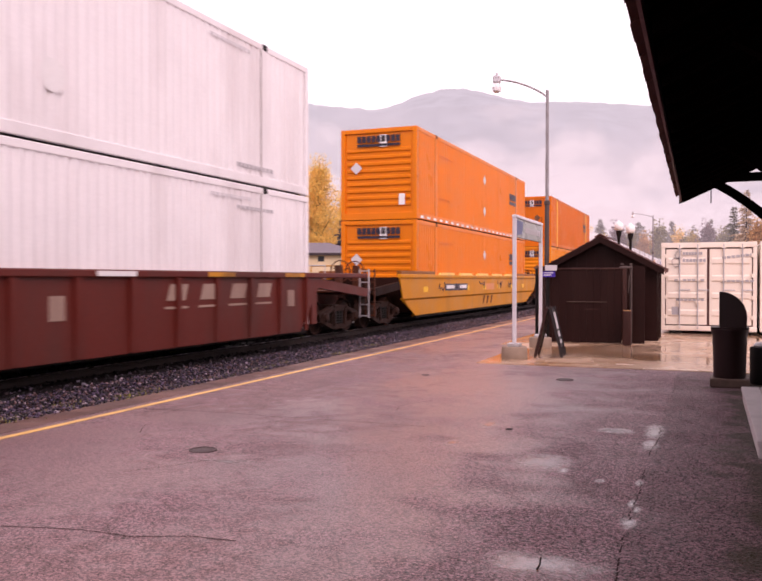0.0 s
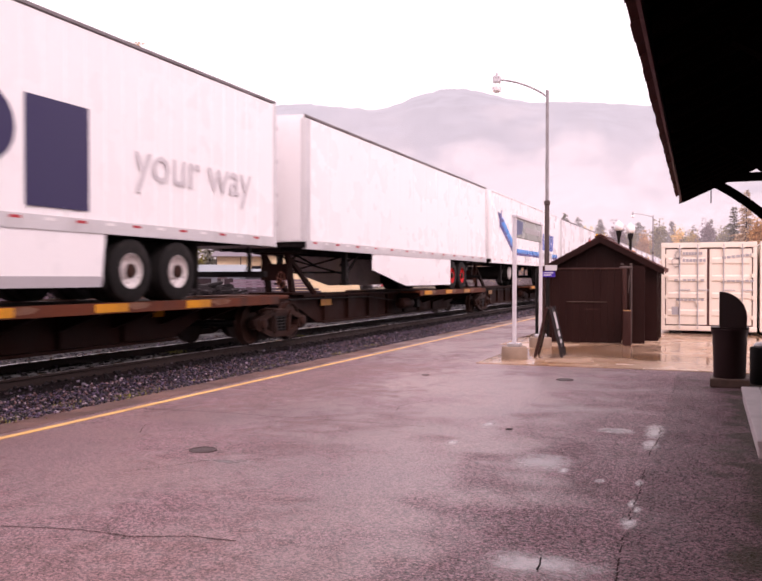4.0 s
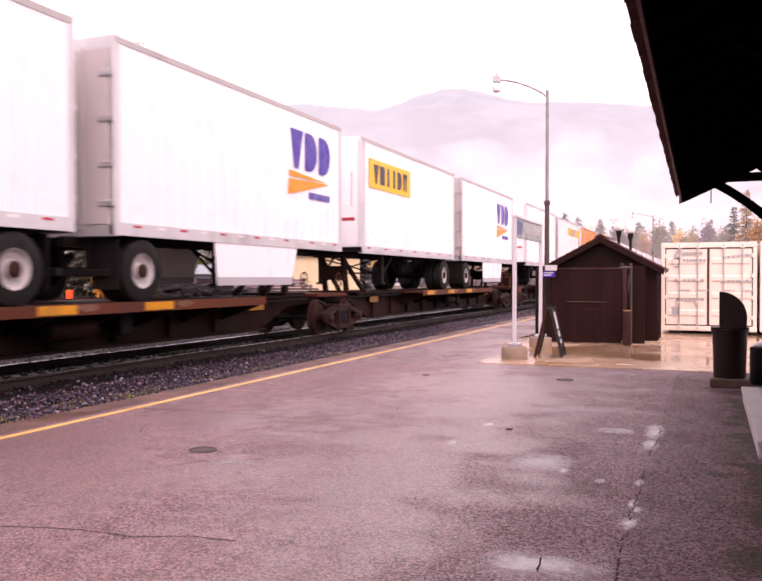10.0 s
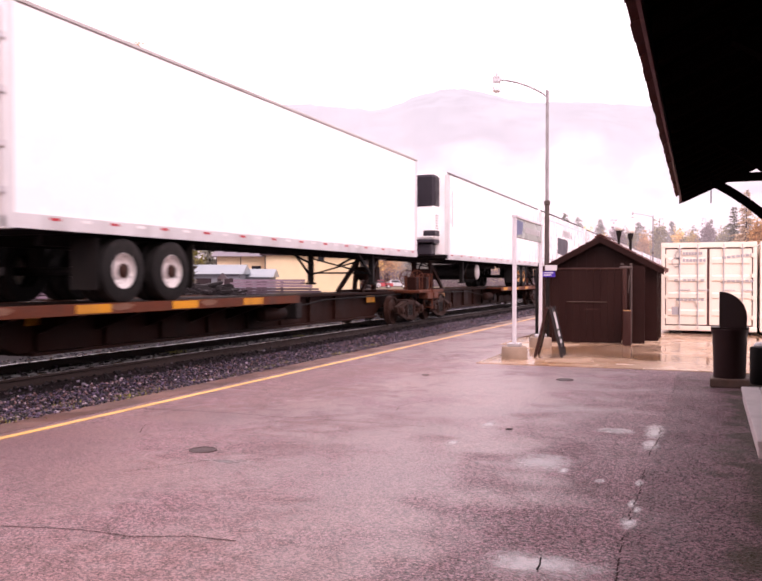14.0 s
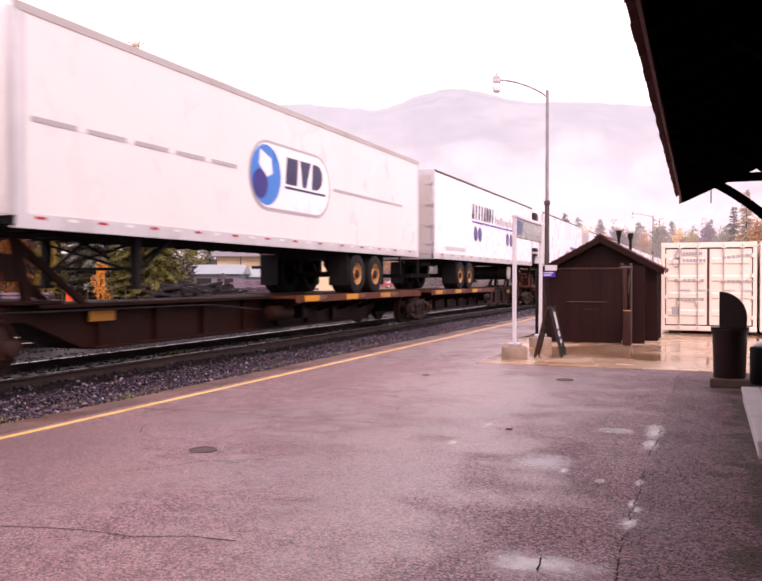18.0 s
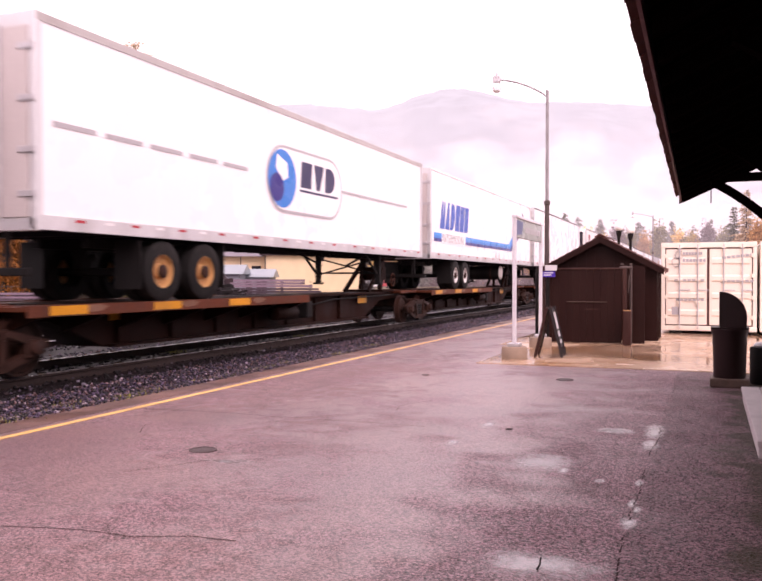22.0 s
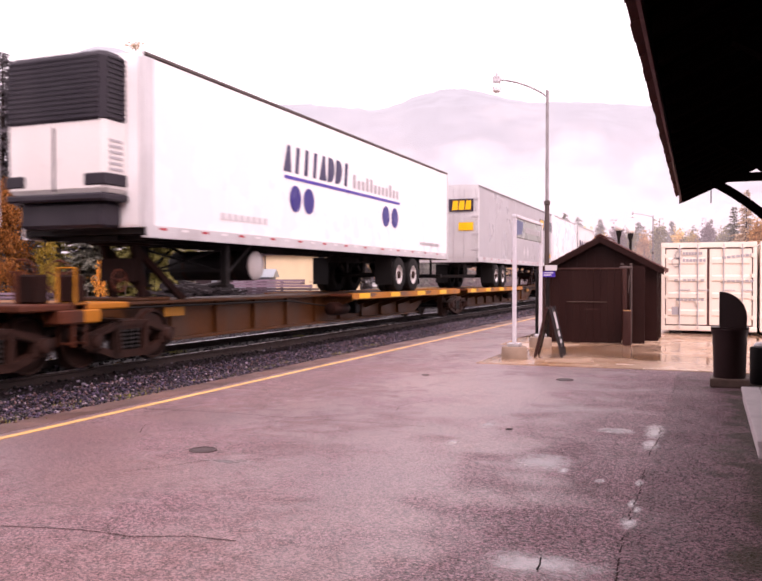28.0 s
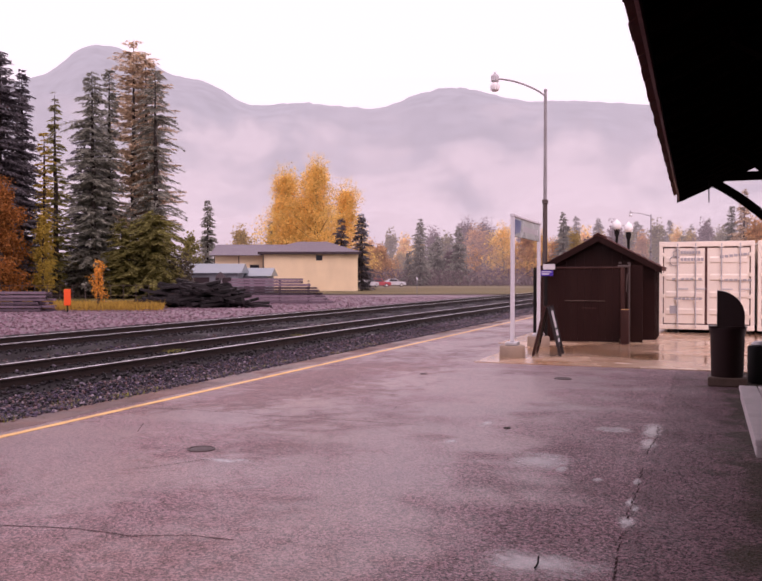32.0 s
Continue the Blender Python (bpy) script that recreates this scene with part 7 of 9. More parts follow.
# shed with a board fence bay in front of it
def shed():
    s = thing("shed", "dark brown gabled wooden shed with shingle roof", "shed", at=pose(-2.33, 19.6, 0))
    w, d, h, peak = 1.23, 1.55, 1.64, 2.30
    for name, o, ax, a, b in (("front_wall", [(-w, 0), (w, 0), (w, h), (0, peak), (-w, h)], "y", 0.0, 0.08), ("rear_wall", [(-w, 0), (w, 0), (w, h), (0, peak), (-w, h)], "y", d - 0.08, d)):
        part(name, Shape().prism(o, ax, a, b), BROWN_WOOD, s)
    for sx in (-1, 1):
        wl_ = part("side_wall", Shape().box(min(sx * w, sx * (w - 0.08)), max(sx * w, sx * (w - 0.08)), 0.081, d - 0.081, 0, h), BROWN_WOOD, s)
        for k in range(7):
            part("batten", Shape().box(min(sx * w, sx * (w + 0.018)), max(sx * w, sx * (w + 0.018)), 0.1 + k * 0.212, 0.145 + k * 0.212, 0.0, h), BROWN_WOOD, wl_)
        e = 0.16
        sl = (peak - h) / w
        o = [(0, peak + 0.02), (sx * (w + e), h - sl * e + 0.02), (sx * (w + e), h - sl * e + 0.09), (0, peak + 0.09)]
        rf = part("roof", Shape().prism(o, "y", -0.22, d + 0.2), SHINGLE, s)
        for k in range(9):
            q0, q1 = k / 9, (k + 1) / 9
            x0, x1 = sx * (w + e) * q0, sx * (w + e) * (q1 + 0.015)
            z0, z1 = peak + 0.092 - sl * abs(x0), peak + 0.10 - sl * abs(x1)
            part("shingle_course", Shape().prism([(x0, z0), (x1, z1), (x1, z1 + 0.018), (x0, z0 + 0.006)], "y", -0.235, d + 0.215), SHINGLE, rf)
        part("barge_board", Shape().prism([(0, peak - 0.05), (sx * (w + e), h - sl * e - 0.05), (sx * (w + e), h - sl * e + 0.088), (0, peak + 0.088)], "y", -0.26, -0.222), BROWN_WOOD, s)
    part("ridge_cap", Shape().prism([(-0.12, peak + 0.06), (0.0, peak + 0.125), (0.12, peak + 0.06), (0.12, peak + 0.09), (0, peak + 0.15), (-0.12, peak + 0.09)], "y", -0.24, d + 0.22), SHINGLE, s)
    for k in range(12):
        x = -1.2 + k * 0.208
        part("batten", Shape().box(x, x + 0.035, -0.012, 0.0, 1.6, h + (peak - h) * (1 - abs(x) / w) - 0.06), BROWN_WOOD, s)


shed()


def board_fence():
    """A shut board gate bay: panel, posts, rail and a narrow return wall."""
    f = thing("board_fence", "dark brown board enclosure fence with steel posts", "fence", at=pose(-3.4, 18.42, 0))
    n = 11
    for k in range(n):
        a = 0.02 + k * 1.62 / n
        part("board", Shape().box(a, a + 1.62 / n - 0.002, 0.0, 0.025 + 0.002 * (k % 3), 0.03, 1.62), BROWN_WOOD, f)
    part("cap_rail", Shape().rbox(0.0, 1.66, -0.025, 0.05, 1.62, 1.66, 0.008), BROWN_TRIM, f)
    part("handle_bar", Shape().rbox(0.48, 1.34, -0.03, -0.003, 0.908, 0.924, 0.005), PLANTER_WOOD, f, "worn pale wooden rail strip")
    part("latch", Shape().box(0.85, 1.15, -0.012, -0.002, 0.74, 0.77), BROWN_TRIM, f)
    for x in (-0.05, 1.70):
        part("post", Shape().rbox(x - 0.045, x + 0.045, -0.02, 0.07, 0.0, 1.70, 0.01), BROWN_TRIM, f)
    part("return_panel", Shape().box(1.76, 2.10, 0.22, 0.25, 0.02, 1.70), BROWN_WOOD, f)
    part("steel_post", Shape().tube((1.83, 0.08, 0.0), (1.83, 0.08, 1.72), 0.025, seg=10), BRONZE, f)
    part("hasp", Shape().rbox(1.60, 1.86, -0.03, -0.005, 1.64, 1.69, 0.01).rbox(1.62, 1.68, -0.03, 0.0, 1.72, 1.75, 0.005).rbox(1.80, 1.86, -0.03, 0.0, 1.72, 1.75, 0.005), BRONZE, f)
    part("chain", Shape().path([(1.80, 0.0, 1.5), (1.79, -0.01, 1.3), (1.78, 0.0, 1.12)], 0.012, 6), BRONZE, f)


board_fence()
st = thing("short_bollard", "short brown square wooden post with pale top", "post", at=pose(-1.62, 18.16, 0))
part("shaft", Shape().rbox(-0.085, 0.085, -0.085, 0.085, 0.0, 0.74, 0.012), BROWN_TRIM, st)
part("cap", Shape().box(-0.075, 0.075, -0.075, 0.075, 0.742, 0.752), RIM_TAN, st)

pb = thing("notice_post", "thin dark post with small blue and white notice boards", "sign", at=pose(-3.30, 18.22, 0))
part("post", Shape().rbox(-0.03, 0.03, -0.03, 0.03, 0.0, 1.72, 0.008), BLACK_STEEL, pb)
part("blue_board", Shape().box(-0.12, 0.16, -0.045, -0.032, 1.46, 1.58), PURPLE_BLUE, pb)
part("white_board", Shape().box(-0.06, 0.20, -0.045, -0.032, 1.60, 1.72), PALE_GREY, pb)
part("print_bar", Shape().box(-0.09, 0.12, -0.049, -0.046, 1.54, 1.56), SIGN_WHITE, pb)
part("print_bar", Shape().box(-0.09, 0.08, -0.049, -0.046, 1.49, 1.515), SIGN_WHITE, pb)
gp = solid("guard_post", Shape().lathe((0, 0, 0), (0, 0, 1), [(0.035, 0), (0.035, 1.62), (0.02, 1.66)], 10), BLACK_STEEL, "slim black post at the platform edge", "post", at=pose(-3.62, 18.6, 0), smooth=40)


# A-frame board
def a_board():
    a = thing("sandwich_board", "black folding A-frame sidewalk board with chalk panel", "sign", at=pose(-2.70, 15.15, 0.012, 0, 0, 4))
    for sy, m in ((-1, BROWN_TRIM), (1, BLACK_BOARD)):
        for y in (-0.28, 0.28):
            part("leg", Shape().beam((sy * 0.24, y, 0.0), (sy * 0.03, y, 0.90), 0.05, 0.04, (0, 1, 0)), m, a)
        b = Shape()
        v = [(sy * 0.205, -0.26, 0.16), (sy * 0.205, 0.26, 0.16), (sy * 0.04, 0.26, 0.87), (sy * 0.04, -0.26, 0.87)]
        b.add(v + [(x - sy * 0.012, y, z) for x, y, z in v], [(0, 1, 2, 3), (7, 6, 5, 4), (0, 4, 5, 1), (1, 5, 6, 2), (2, 6, 7, 3), (3, 7, 4, 0)])
        pn = part("panel", b, BLACK_BOARD, a)
    for z0, z1, m in ((0.50, 0.80, PALE_GREY), (0.36, 0.46, SIGN_WHITE), (0.24, 0.30, SIGN_WHITE)):
        o = Shape()
        k0, k1 = 0.245 - z0 * 0.2333 + 0.006, 0.245 - z1 * 0.2333 + 0.006
        o.add([(k0, -0.2, z0), (k0, 0.2, z0), (k1, 0.2, z1), (k1, -0.2, z1), (k0 - 0.004, -0.2, z0), (k0 - 0.004, 0.2, z0), (k1 - 0.004, 0.2, z1), (k1 - 0.004, -0.2, z1)],
              [(0, 1, 2, 3), (7, 6, 5, 4), (0, 4, 5, 1), (1, 5, 6, 2), (2, 6, 7, 3), (3, 7, 4, 0)])
        part("poster", o, m, a)


a_board()


# storage containers
def storage_box(x, label):
    c = thing("storage_container", label, "container", "storage containers", at=pose(x, 22.45, 0.10))
    w, h, d = 2.25, 2.24, 6.06
    for x0 in (0.0, w - 0.09):
        part("corner_post", Shape().rbox(x0, x0 + 0.09, 0, 0.12, 0, h, 0.01), CONT_CREAM, c)
        sd = Shape()
        o = []
        for k in range(24):
            y = 0.13 + k * 0.245
            o += [(0.0, y), (0.0, y + 0.1), (0.03, y + 0.13), (0.03, y + 0.21)]
        xx = (lambda q: x0 + q) if x0 == 0.0 else (lambda q: x0 + 0.09 - q)
        m = len(o)
        sd.add([(xx(q), y, 0.1) for q, y in o] + [(xx(q), y, h - 0.1) for q, y in o], [(i, i + 1, m + i + 1, m + i) for i in range(m - 1)])
        part("side_panel", sd, CONT_CREAM, c)
        part("rear_post", Shape().rbox(x0, x0 + 0.09, d - 0.1, d, 0, h, 0.01), CONT_CREAM, c)
    part("roof", Shape().box(0.03, w - 0.03, 0.1, d - 0.05, h - 0.06, h - 0.01), CONT_CREAM, c)
    part("floor", Shape().box(0.05, w - 0.05, 0.1, d - 0.05, 0.02, 0.14), BLACK_STEEL, c)
    part("rear_panel", Shape().box(0.09, w - 0.09, d - 0.08, d - 0.03, 0.1, h - 0.08), CONT_CREAM, c)
    part("header", Shape().rbox(0.09, w - 0.09, 0.0, 0.12, h - 0.13, h, 0.01), CONT_CREAM, c)
    part("door_sill", Shape().rbox(0.09, w - 0.09, 0.0, 0.12, 0.0, 0.12, 0.01), CONT_CREAM, c)
    part("door_seal", Shape().box(0.09, w - 0.09, 0.055, 0.075, 0.12, h - 0.13), CONT_DARK, c)
    for x0, x1 in ((0.115, w / 2 - 0.03), (w / 2 + 0.03, w - 0.115)):
        dr = part("door", Shape().rbox(x0, x1, 0.03, 0.054, 0.15, h - 0.165, 0.008), CONT_CREAM, c)
        for k in range(4):
            z = 0.36 + k * 0.44
            part("door_rib", Shape().prism([(0.03, z), (0.005, z + 0.04), (0.005, z + 0.14), (0.03, z + 0.18)], "x", x0 + 0.06, x1 - 0.06), CONT_CREAM, dr)
        for q in (0.34, 0.78):
            xb = x0 + (x1 - x0) * q
            rod = part("lock_rod", Shape().tube((xb, -0.018, 0.05), (xb, -0.018, h - 0.05), 0.017, seg=8), GALV, dr)
            for z in (0.1, 0.72, 1.3, h - 0.12):
                part("rod_bracket", Shape().rbox(xb - 0.05, xb + 0.05, -0.03, 0.02, z - 0.03, z + 0.03, 0.006), CONT_CREAM, rod)
            part("lock_handle", Shape().rbox(xb - 0.02, xb + 0.26, -0.03, -0.012, 1.02, 1.05, 0.004), GALV, rod)
    for x0 in (0.07, w - 0.13):
        for z in (0.35, 0.85, 1.4, 1.9):
            part("hinge", Shape().rbox(x0, x0 + 0.07, -0.012, 0.03, z - 0.05, z + 0.05, 0.008), CONT_CREAM, c)
    for x0 in (0.0, w - 0.17):
        for z0 in (-0.005, h - 0.115):
            part("corner_casting", Shape().rbox(x0 - 0.004, x0 + 0.174, -0.008, 0.16, z0, z0 + 0.12, 0.012), CONT_CREAM, c)
    # the supplier's mark and small print as plain shapes
    mk = Shape()
    for cx, cz, r in ((0.44, 1.93, 0.10), (0.38, 1.75, 0.12)):
        ring = []
        for k in range(15):
            a = 0.9 + k * 0.33
            ring.append((cx + r * math.cos(a), -0.0, cz + r * math.sin(a)))
        for a, b in zip(ring[:-1], ring[1:]):
            mk.beam(a, b, 0.006, 0.035, (0, 1, 0))
    part("logo_mark", mk, DARK_NAVY, c)
    for x0, x1, z, hh, m, dz in ((0.52, 1.0, 1.93, 0.07, LOGO_GREY, 0), (0.52, 1.08, 1.75, 0.08, LOGO_GREY, 0), (0.32, 1.05, 1.26, 0.05, LOGO_GREY, 0), (0.36, 1.05, 0.76, 0.05, LOGO_GREY, 0),
                                 (1.45, 2.2, 1.24, 0.05, LOGO_GREY, 0), (1.45, 2.2, 1.82, 0.06, LOGO_GREY, 0.08)):
        n = 7
        for k in range(n):
            a = x0 + (x1 - x0) * k / n
            part("small_print", Shape().box(a, a + (x1 - x0) / n * 0.8, -0.003, 0.004, z + dz * k / n, z + hh + dz * k / n), m, c)
    part("vent_plate", Shape().box(0.26, 0.46, 0.0, 0.006, 0.40, 0.60), LOGO_GREY, c)
    for x0 in (0.2, w - 0.5):
        part("bearer", Shape().box(x0, x0 + 0.28, 0.02, d, -0.10, -0.006), BLACK_STEEL, c)


storage_box(-1.16, "cream steel storage container with shut double doors")
storage_box(1.16, "cream steel storage container beside another one")


# litter bin with hood
BIN_BROWN = paint("dark_brown_bin_enamel", (0.020, 0.0085, 0.0085), 0.45, (0.035, 0.02, 0.02), 0.3)


def litter_bin():
    b = thing("litter_bin", "dark brown litter bin with curved hood on timber base", "bin", at=pose(0.25, 11.85, 0))
    part("base", Shape().rbox(-0.24, 0.24, -0.24, 0.24, 0.0, 0.115, 0.015), PLANTER_WOOD, b, "weathered timber base")
    part("drum", Shape().lathe((0, 0, 0.115), (0, 0, 1), [(0.195, 0.0), (0.20, 0.02), (0.215, 0.55), (0.23, 0.60), (0.235, 0.64), (0.225, 0.655), (0.02, 0.655)], 28), BIN_BROWN, b, "", 40)
    o = [(-0.12, 0.77), (0.20, 0.77), (0.205, 0.90)] + [(-0.12 + 0.325 * math.cos(a), 0.92 + 0.33 * math.sin(a)) for a in [k * math.pi / 20 for k in range(11)]]
    part("hood", Shape().prism(o, "y", -0.19, 0.19), BIN_BROWN, b)
    part("hood_rim", Shape().rbox(-0.235, 0.235, -0.21, 0.21, 0.765, 0.785, 0.008), BIN_BROWN, b)
    part("hood_edge", Shape().box(-0.128, -0.12, -0.195, 0.195, 0.78, 1.25), BIN_BROWN, b)


litter_bin()


# bench and planter by the wall
def bench():
    b = thing("slat_bench", "long grey weathered plank bench under the canopy", "bench", at=pose(0.30, 5.42, 0))
    for k in range(4):
        part("slat", Shape().rbox(-0.03 + k * 0.155, 0.115 + k * 0.155, 0.0, 2.68, 0.41, 0.45, 0.006), BENCH_WOOD, b)
    for y in (0.62, 1.4, 2.4):
        part("leg", Shape().rbox(0.12, 0.50, y - 0.05, y + 0.05, 0.0, 0.41, 0.01), BLACK_STEEL, b)
    part("apron", Shape().rbox(-0.02, 0.02, 0.05, 2.63, 0.33, 0.41, 0.005), BENCH_WOOD, b)


bench()
ash = thing("ash_urn", "black ash urn with white fittings beside the bin", "bin", at=pose(0.72, 12.25, 0))
part("drum", Shape().lathe((0, 0, 0), (0, 0, 1), [(0.2, 0.0), (0.21, 0.03), (0.21, 0.48), (0.2, 0.5), (0.03, 0.5)], 22), BLACK_STEEL, ash, "", 40)
part("lid_ring", Shape().lathe((0, 0, 0.5), (0, 0, 1), [(0.16, 0.0), (0.17, 0.02), (0.13, 0.06), (0.03, 0.06)], 20), GALV, ash, "", 40)
part("stem", Shape().tube((0, 0.05, 0.55), (0, 0.05, 0.86), 0.03, seg=10), SIGN_WHITE, ash)
part("back_post", Shape().rbox(0.05, 0.13, 0.12, 0.2, 0.0, 1.12, 0.01), BLACK_STEEL, ash)


# station canopy, wall and bracket
WORN_EAVE = surface("worn_brown_eave_paint", (0.20, 0.11, 0.11), 0.6, 0, 0.35, 2, 40, 0.3, 0.005, 0, (0.32, 0.25, 0.24), 0.7, spec=0.1)


def canopy():
    c = thing("canopy", "dark timber station canopy with ragged eave boards", "roof", kind="structure", at=pose(-0.523, 14.3, 0, 0, 0, 0.75) @ pose(0.423, -14.3, 0))
    ex, ez, end, back = -0.33, 2.74, 14.3, -16.0
    wx, wz = 3.2, 4.35
    sl = (wz - ez) / (wx - ex)
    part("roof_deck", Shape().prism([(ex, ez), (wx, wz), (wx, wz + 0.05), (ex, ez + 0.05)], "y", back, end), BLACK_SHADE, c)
    part("roof_cover", Shape().prism([(ex - 0.03, ez + 0.052), (wx, wz + 0.052), (wx, wz + 0.10), (ex - 0.03, ez + 0.10)], "y", back, end + 0.05), SHINGLE, c)
    part("fascia", Shape().box(ex - 0.022, ex - 0.002, back, end, ez - 0.07, ez + 0.05), WORN_EAVE, c)
    for k in range(60):
        y = end - 0.35 * k
        part("eave_shingle", Shape().prism([(ex - 0.085 - 0.008 * (k * 7 % 5) / 4, ez + 0.012 - 0.006 * (k % 2)), (ex + 0.2, ez + 0.115 + sl * 0.2), (ex + 0.2, ez + 0.135 + sl * 0.2), (ex - 0.085, ez + 0.04)], "y", y - 0.34, y), SHINGLE, c)
    for k in range(26):
        y = end - 0.35 - k * 0.6
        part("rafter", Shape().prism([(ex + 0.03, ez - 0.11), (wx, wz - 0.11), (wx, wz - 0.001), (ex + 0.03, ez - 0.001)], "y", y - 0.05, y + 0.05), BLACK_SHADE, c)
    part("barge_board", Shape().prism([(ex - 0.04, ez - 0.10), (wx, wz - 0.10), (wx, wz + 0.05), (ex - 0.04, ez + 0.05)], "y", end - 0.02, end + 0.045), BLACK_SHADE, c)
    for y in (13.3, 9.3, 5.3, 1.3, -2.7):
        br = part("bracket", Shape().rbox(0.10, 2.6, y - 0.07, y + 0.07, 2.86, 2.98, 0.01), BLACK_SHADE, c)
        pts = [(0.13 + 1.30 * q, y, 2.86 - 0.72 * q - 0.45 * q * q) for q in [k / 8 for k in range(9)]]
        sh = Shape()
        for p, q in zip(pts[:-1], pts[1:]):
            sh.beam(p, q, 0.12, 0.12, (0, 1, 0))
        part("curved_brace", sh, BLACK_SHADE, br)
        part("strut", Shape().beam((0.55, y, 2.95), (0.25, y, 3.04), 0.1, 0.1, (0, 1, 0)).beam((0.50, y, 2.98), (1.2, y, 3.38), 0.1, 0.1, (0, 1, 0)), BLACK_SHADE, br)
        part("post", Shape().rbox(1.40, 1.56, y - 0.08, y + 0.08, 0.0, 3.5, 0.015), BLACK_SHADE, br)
    part("hanging_hook", Shape().tube((0.10, 13.3, 2.55), (0.10, 13.3, 2.86), 0.008, seg=6), BLACK_STEEL, c)


canopy()
# wall out of view, set close in to deepen the shade below the roof
sw = Shape().box(2.2, 2.45, -16.0, 11.5, 0.0, 4.3)
solid("wall_station", sw, BLACK_SHADE, "unseen dark wooden station wall that deepens the shade under the canopy", "wall", kind="structure")

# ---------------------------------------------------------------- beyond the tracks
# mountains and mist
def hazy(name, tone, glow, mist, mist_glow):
    """Far wooded slopes behind damp air: little shape, the haze's air light put in as glow."""
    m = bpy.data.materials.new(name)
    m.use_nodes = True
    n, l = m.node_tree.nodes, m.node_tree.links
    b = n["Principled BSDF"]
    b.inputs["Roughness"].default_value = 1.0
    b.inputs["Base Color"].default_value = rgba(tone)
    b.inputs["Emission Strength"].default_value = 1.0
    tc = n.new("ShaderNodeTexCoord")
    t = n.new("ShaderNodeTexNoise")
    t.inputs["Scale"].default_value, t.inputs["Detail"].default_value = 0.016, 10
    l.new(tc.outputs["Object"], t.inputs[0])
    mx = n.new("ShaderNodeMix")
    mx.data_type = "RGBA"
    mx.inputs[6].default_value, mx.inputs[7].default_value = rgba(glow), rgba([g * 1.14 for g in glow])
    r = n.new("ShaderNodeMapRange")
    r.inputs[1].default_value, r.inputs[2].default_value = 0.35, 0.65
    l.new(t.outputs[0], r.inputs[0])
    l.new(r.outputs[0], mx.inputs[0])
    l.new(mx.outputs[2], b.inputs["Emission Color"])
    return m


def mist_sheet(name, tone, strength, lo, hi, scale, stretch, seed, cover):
    """A bank of mist: a thin self-lit veil whose density drifts in soft clouds and ends at its top."""
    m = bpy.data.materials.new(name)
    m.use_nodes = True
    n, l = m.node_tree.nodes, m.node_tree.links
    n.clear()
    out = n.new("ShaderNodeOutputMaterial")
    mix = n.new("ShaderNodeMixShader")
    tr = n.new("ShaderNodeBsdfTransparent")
    # emission stands in for the light that mist scatters
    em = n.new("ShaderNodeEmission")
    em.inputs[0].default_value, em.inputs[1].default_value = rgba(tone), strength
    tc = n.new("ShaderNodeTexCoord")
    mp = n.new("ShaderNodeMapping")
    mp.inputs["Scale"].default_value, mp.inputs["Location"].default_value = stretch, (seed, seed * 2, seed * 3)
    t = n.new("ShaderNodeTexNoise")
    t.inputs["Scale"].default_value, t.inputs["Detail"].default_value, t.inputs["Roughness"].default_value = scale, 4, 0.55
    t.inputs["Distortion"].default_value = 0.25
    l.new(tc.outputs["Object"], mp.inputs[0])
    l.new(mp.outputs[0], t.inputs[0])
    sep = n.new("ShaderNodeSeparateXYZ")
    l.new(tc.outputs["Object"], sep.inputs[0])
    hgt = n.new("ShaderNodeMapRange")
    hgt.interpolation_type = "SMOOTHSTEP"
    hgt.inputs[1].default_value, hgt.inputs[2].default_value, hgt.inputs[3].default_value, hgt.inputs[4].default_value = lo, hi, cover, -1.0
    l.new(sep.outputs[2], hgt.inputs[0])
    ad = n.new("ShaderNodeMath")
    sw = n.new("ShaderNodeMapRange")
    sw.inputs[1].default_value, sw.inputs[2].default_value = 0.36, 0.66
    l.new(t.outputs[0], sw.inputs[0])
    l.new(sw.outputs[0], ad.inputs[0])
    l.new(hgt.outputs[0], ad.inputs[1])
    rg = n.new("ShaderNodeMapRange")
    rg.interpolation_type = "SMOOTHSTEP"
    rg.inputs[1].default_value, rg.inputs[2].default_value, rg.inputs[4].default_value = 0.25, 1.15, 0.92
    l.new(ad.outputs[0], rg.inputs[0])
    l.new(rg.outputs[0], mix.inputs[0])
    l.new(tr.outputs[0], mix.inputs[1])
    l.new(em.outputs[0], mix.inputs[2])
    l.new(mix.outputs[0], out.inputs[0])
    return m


def spot(px):
    """The turn from the track's direction, in radians to the left, of a place across the view from 0 to 1568."""
    return radians(21.706) - math.atan((px - 784) / 1698.7)


HILLS = [(-400, 68, 200), (-120, 67, 160), (40, 38, 60), (105, 44, 60), (170, 92, 60), (235, 97, 60), (300, 82, 60), (365, 50, 60), (430, 53, 60), (495, 18, 60), (575, 23, 62), (647, 23, 62), (719, 17, 62), (791, 13, 62), (863, 36, 62), (935, 46, 62), (1007, 38, 62), (1079, 23, 62), (1151, 29, 62), (1223, 23, 62), (1295, 16, 62), (1390, 25, 120), (1560, 18, 140), (1800, 34, 200)]


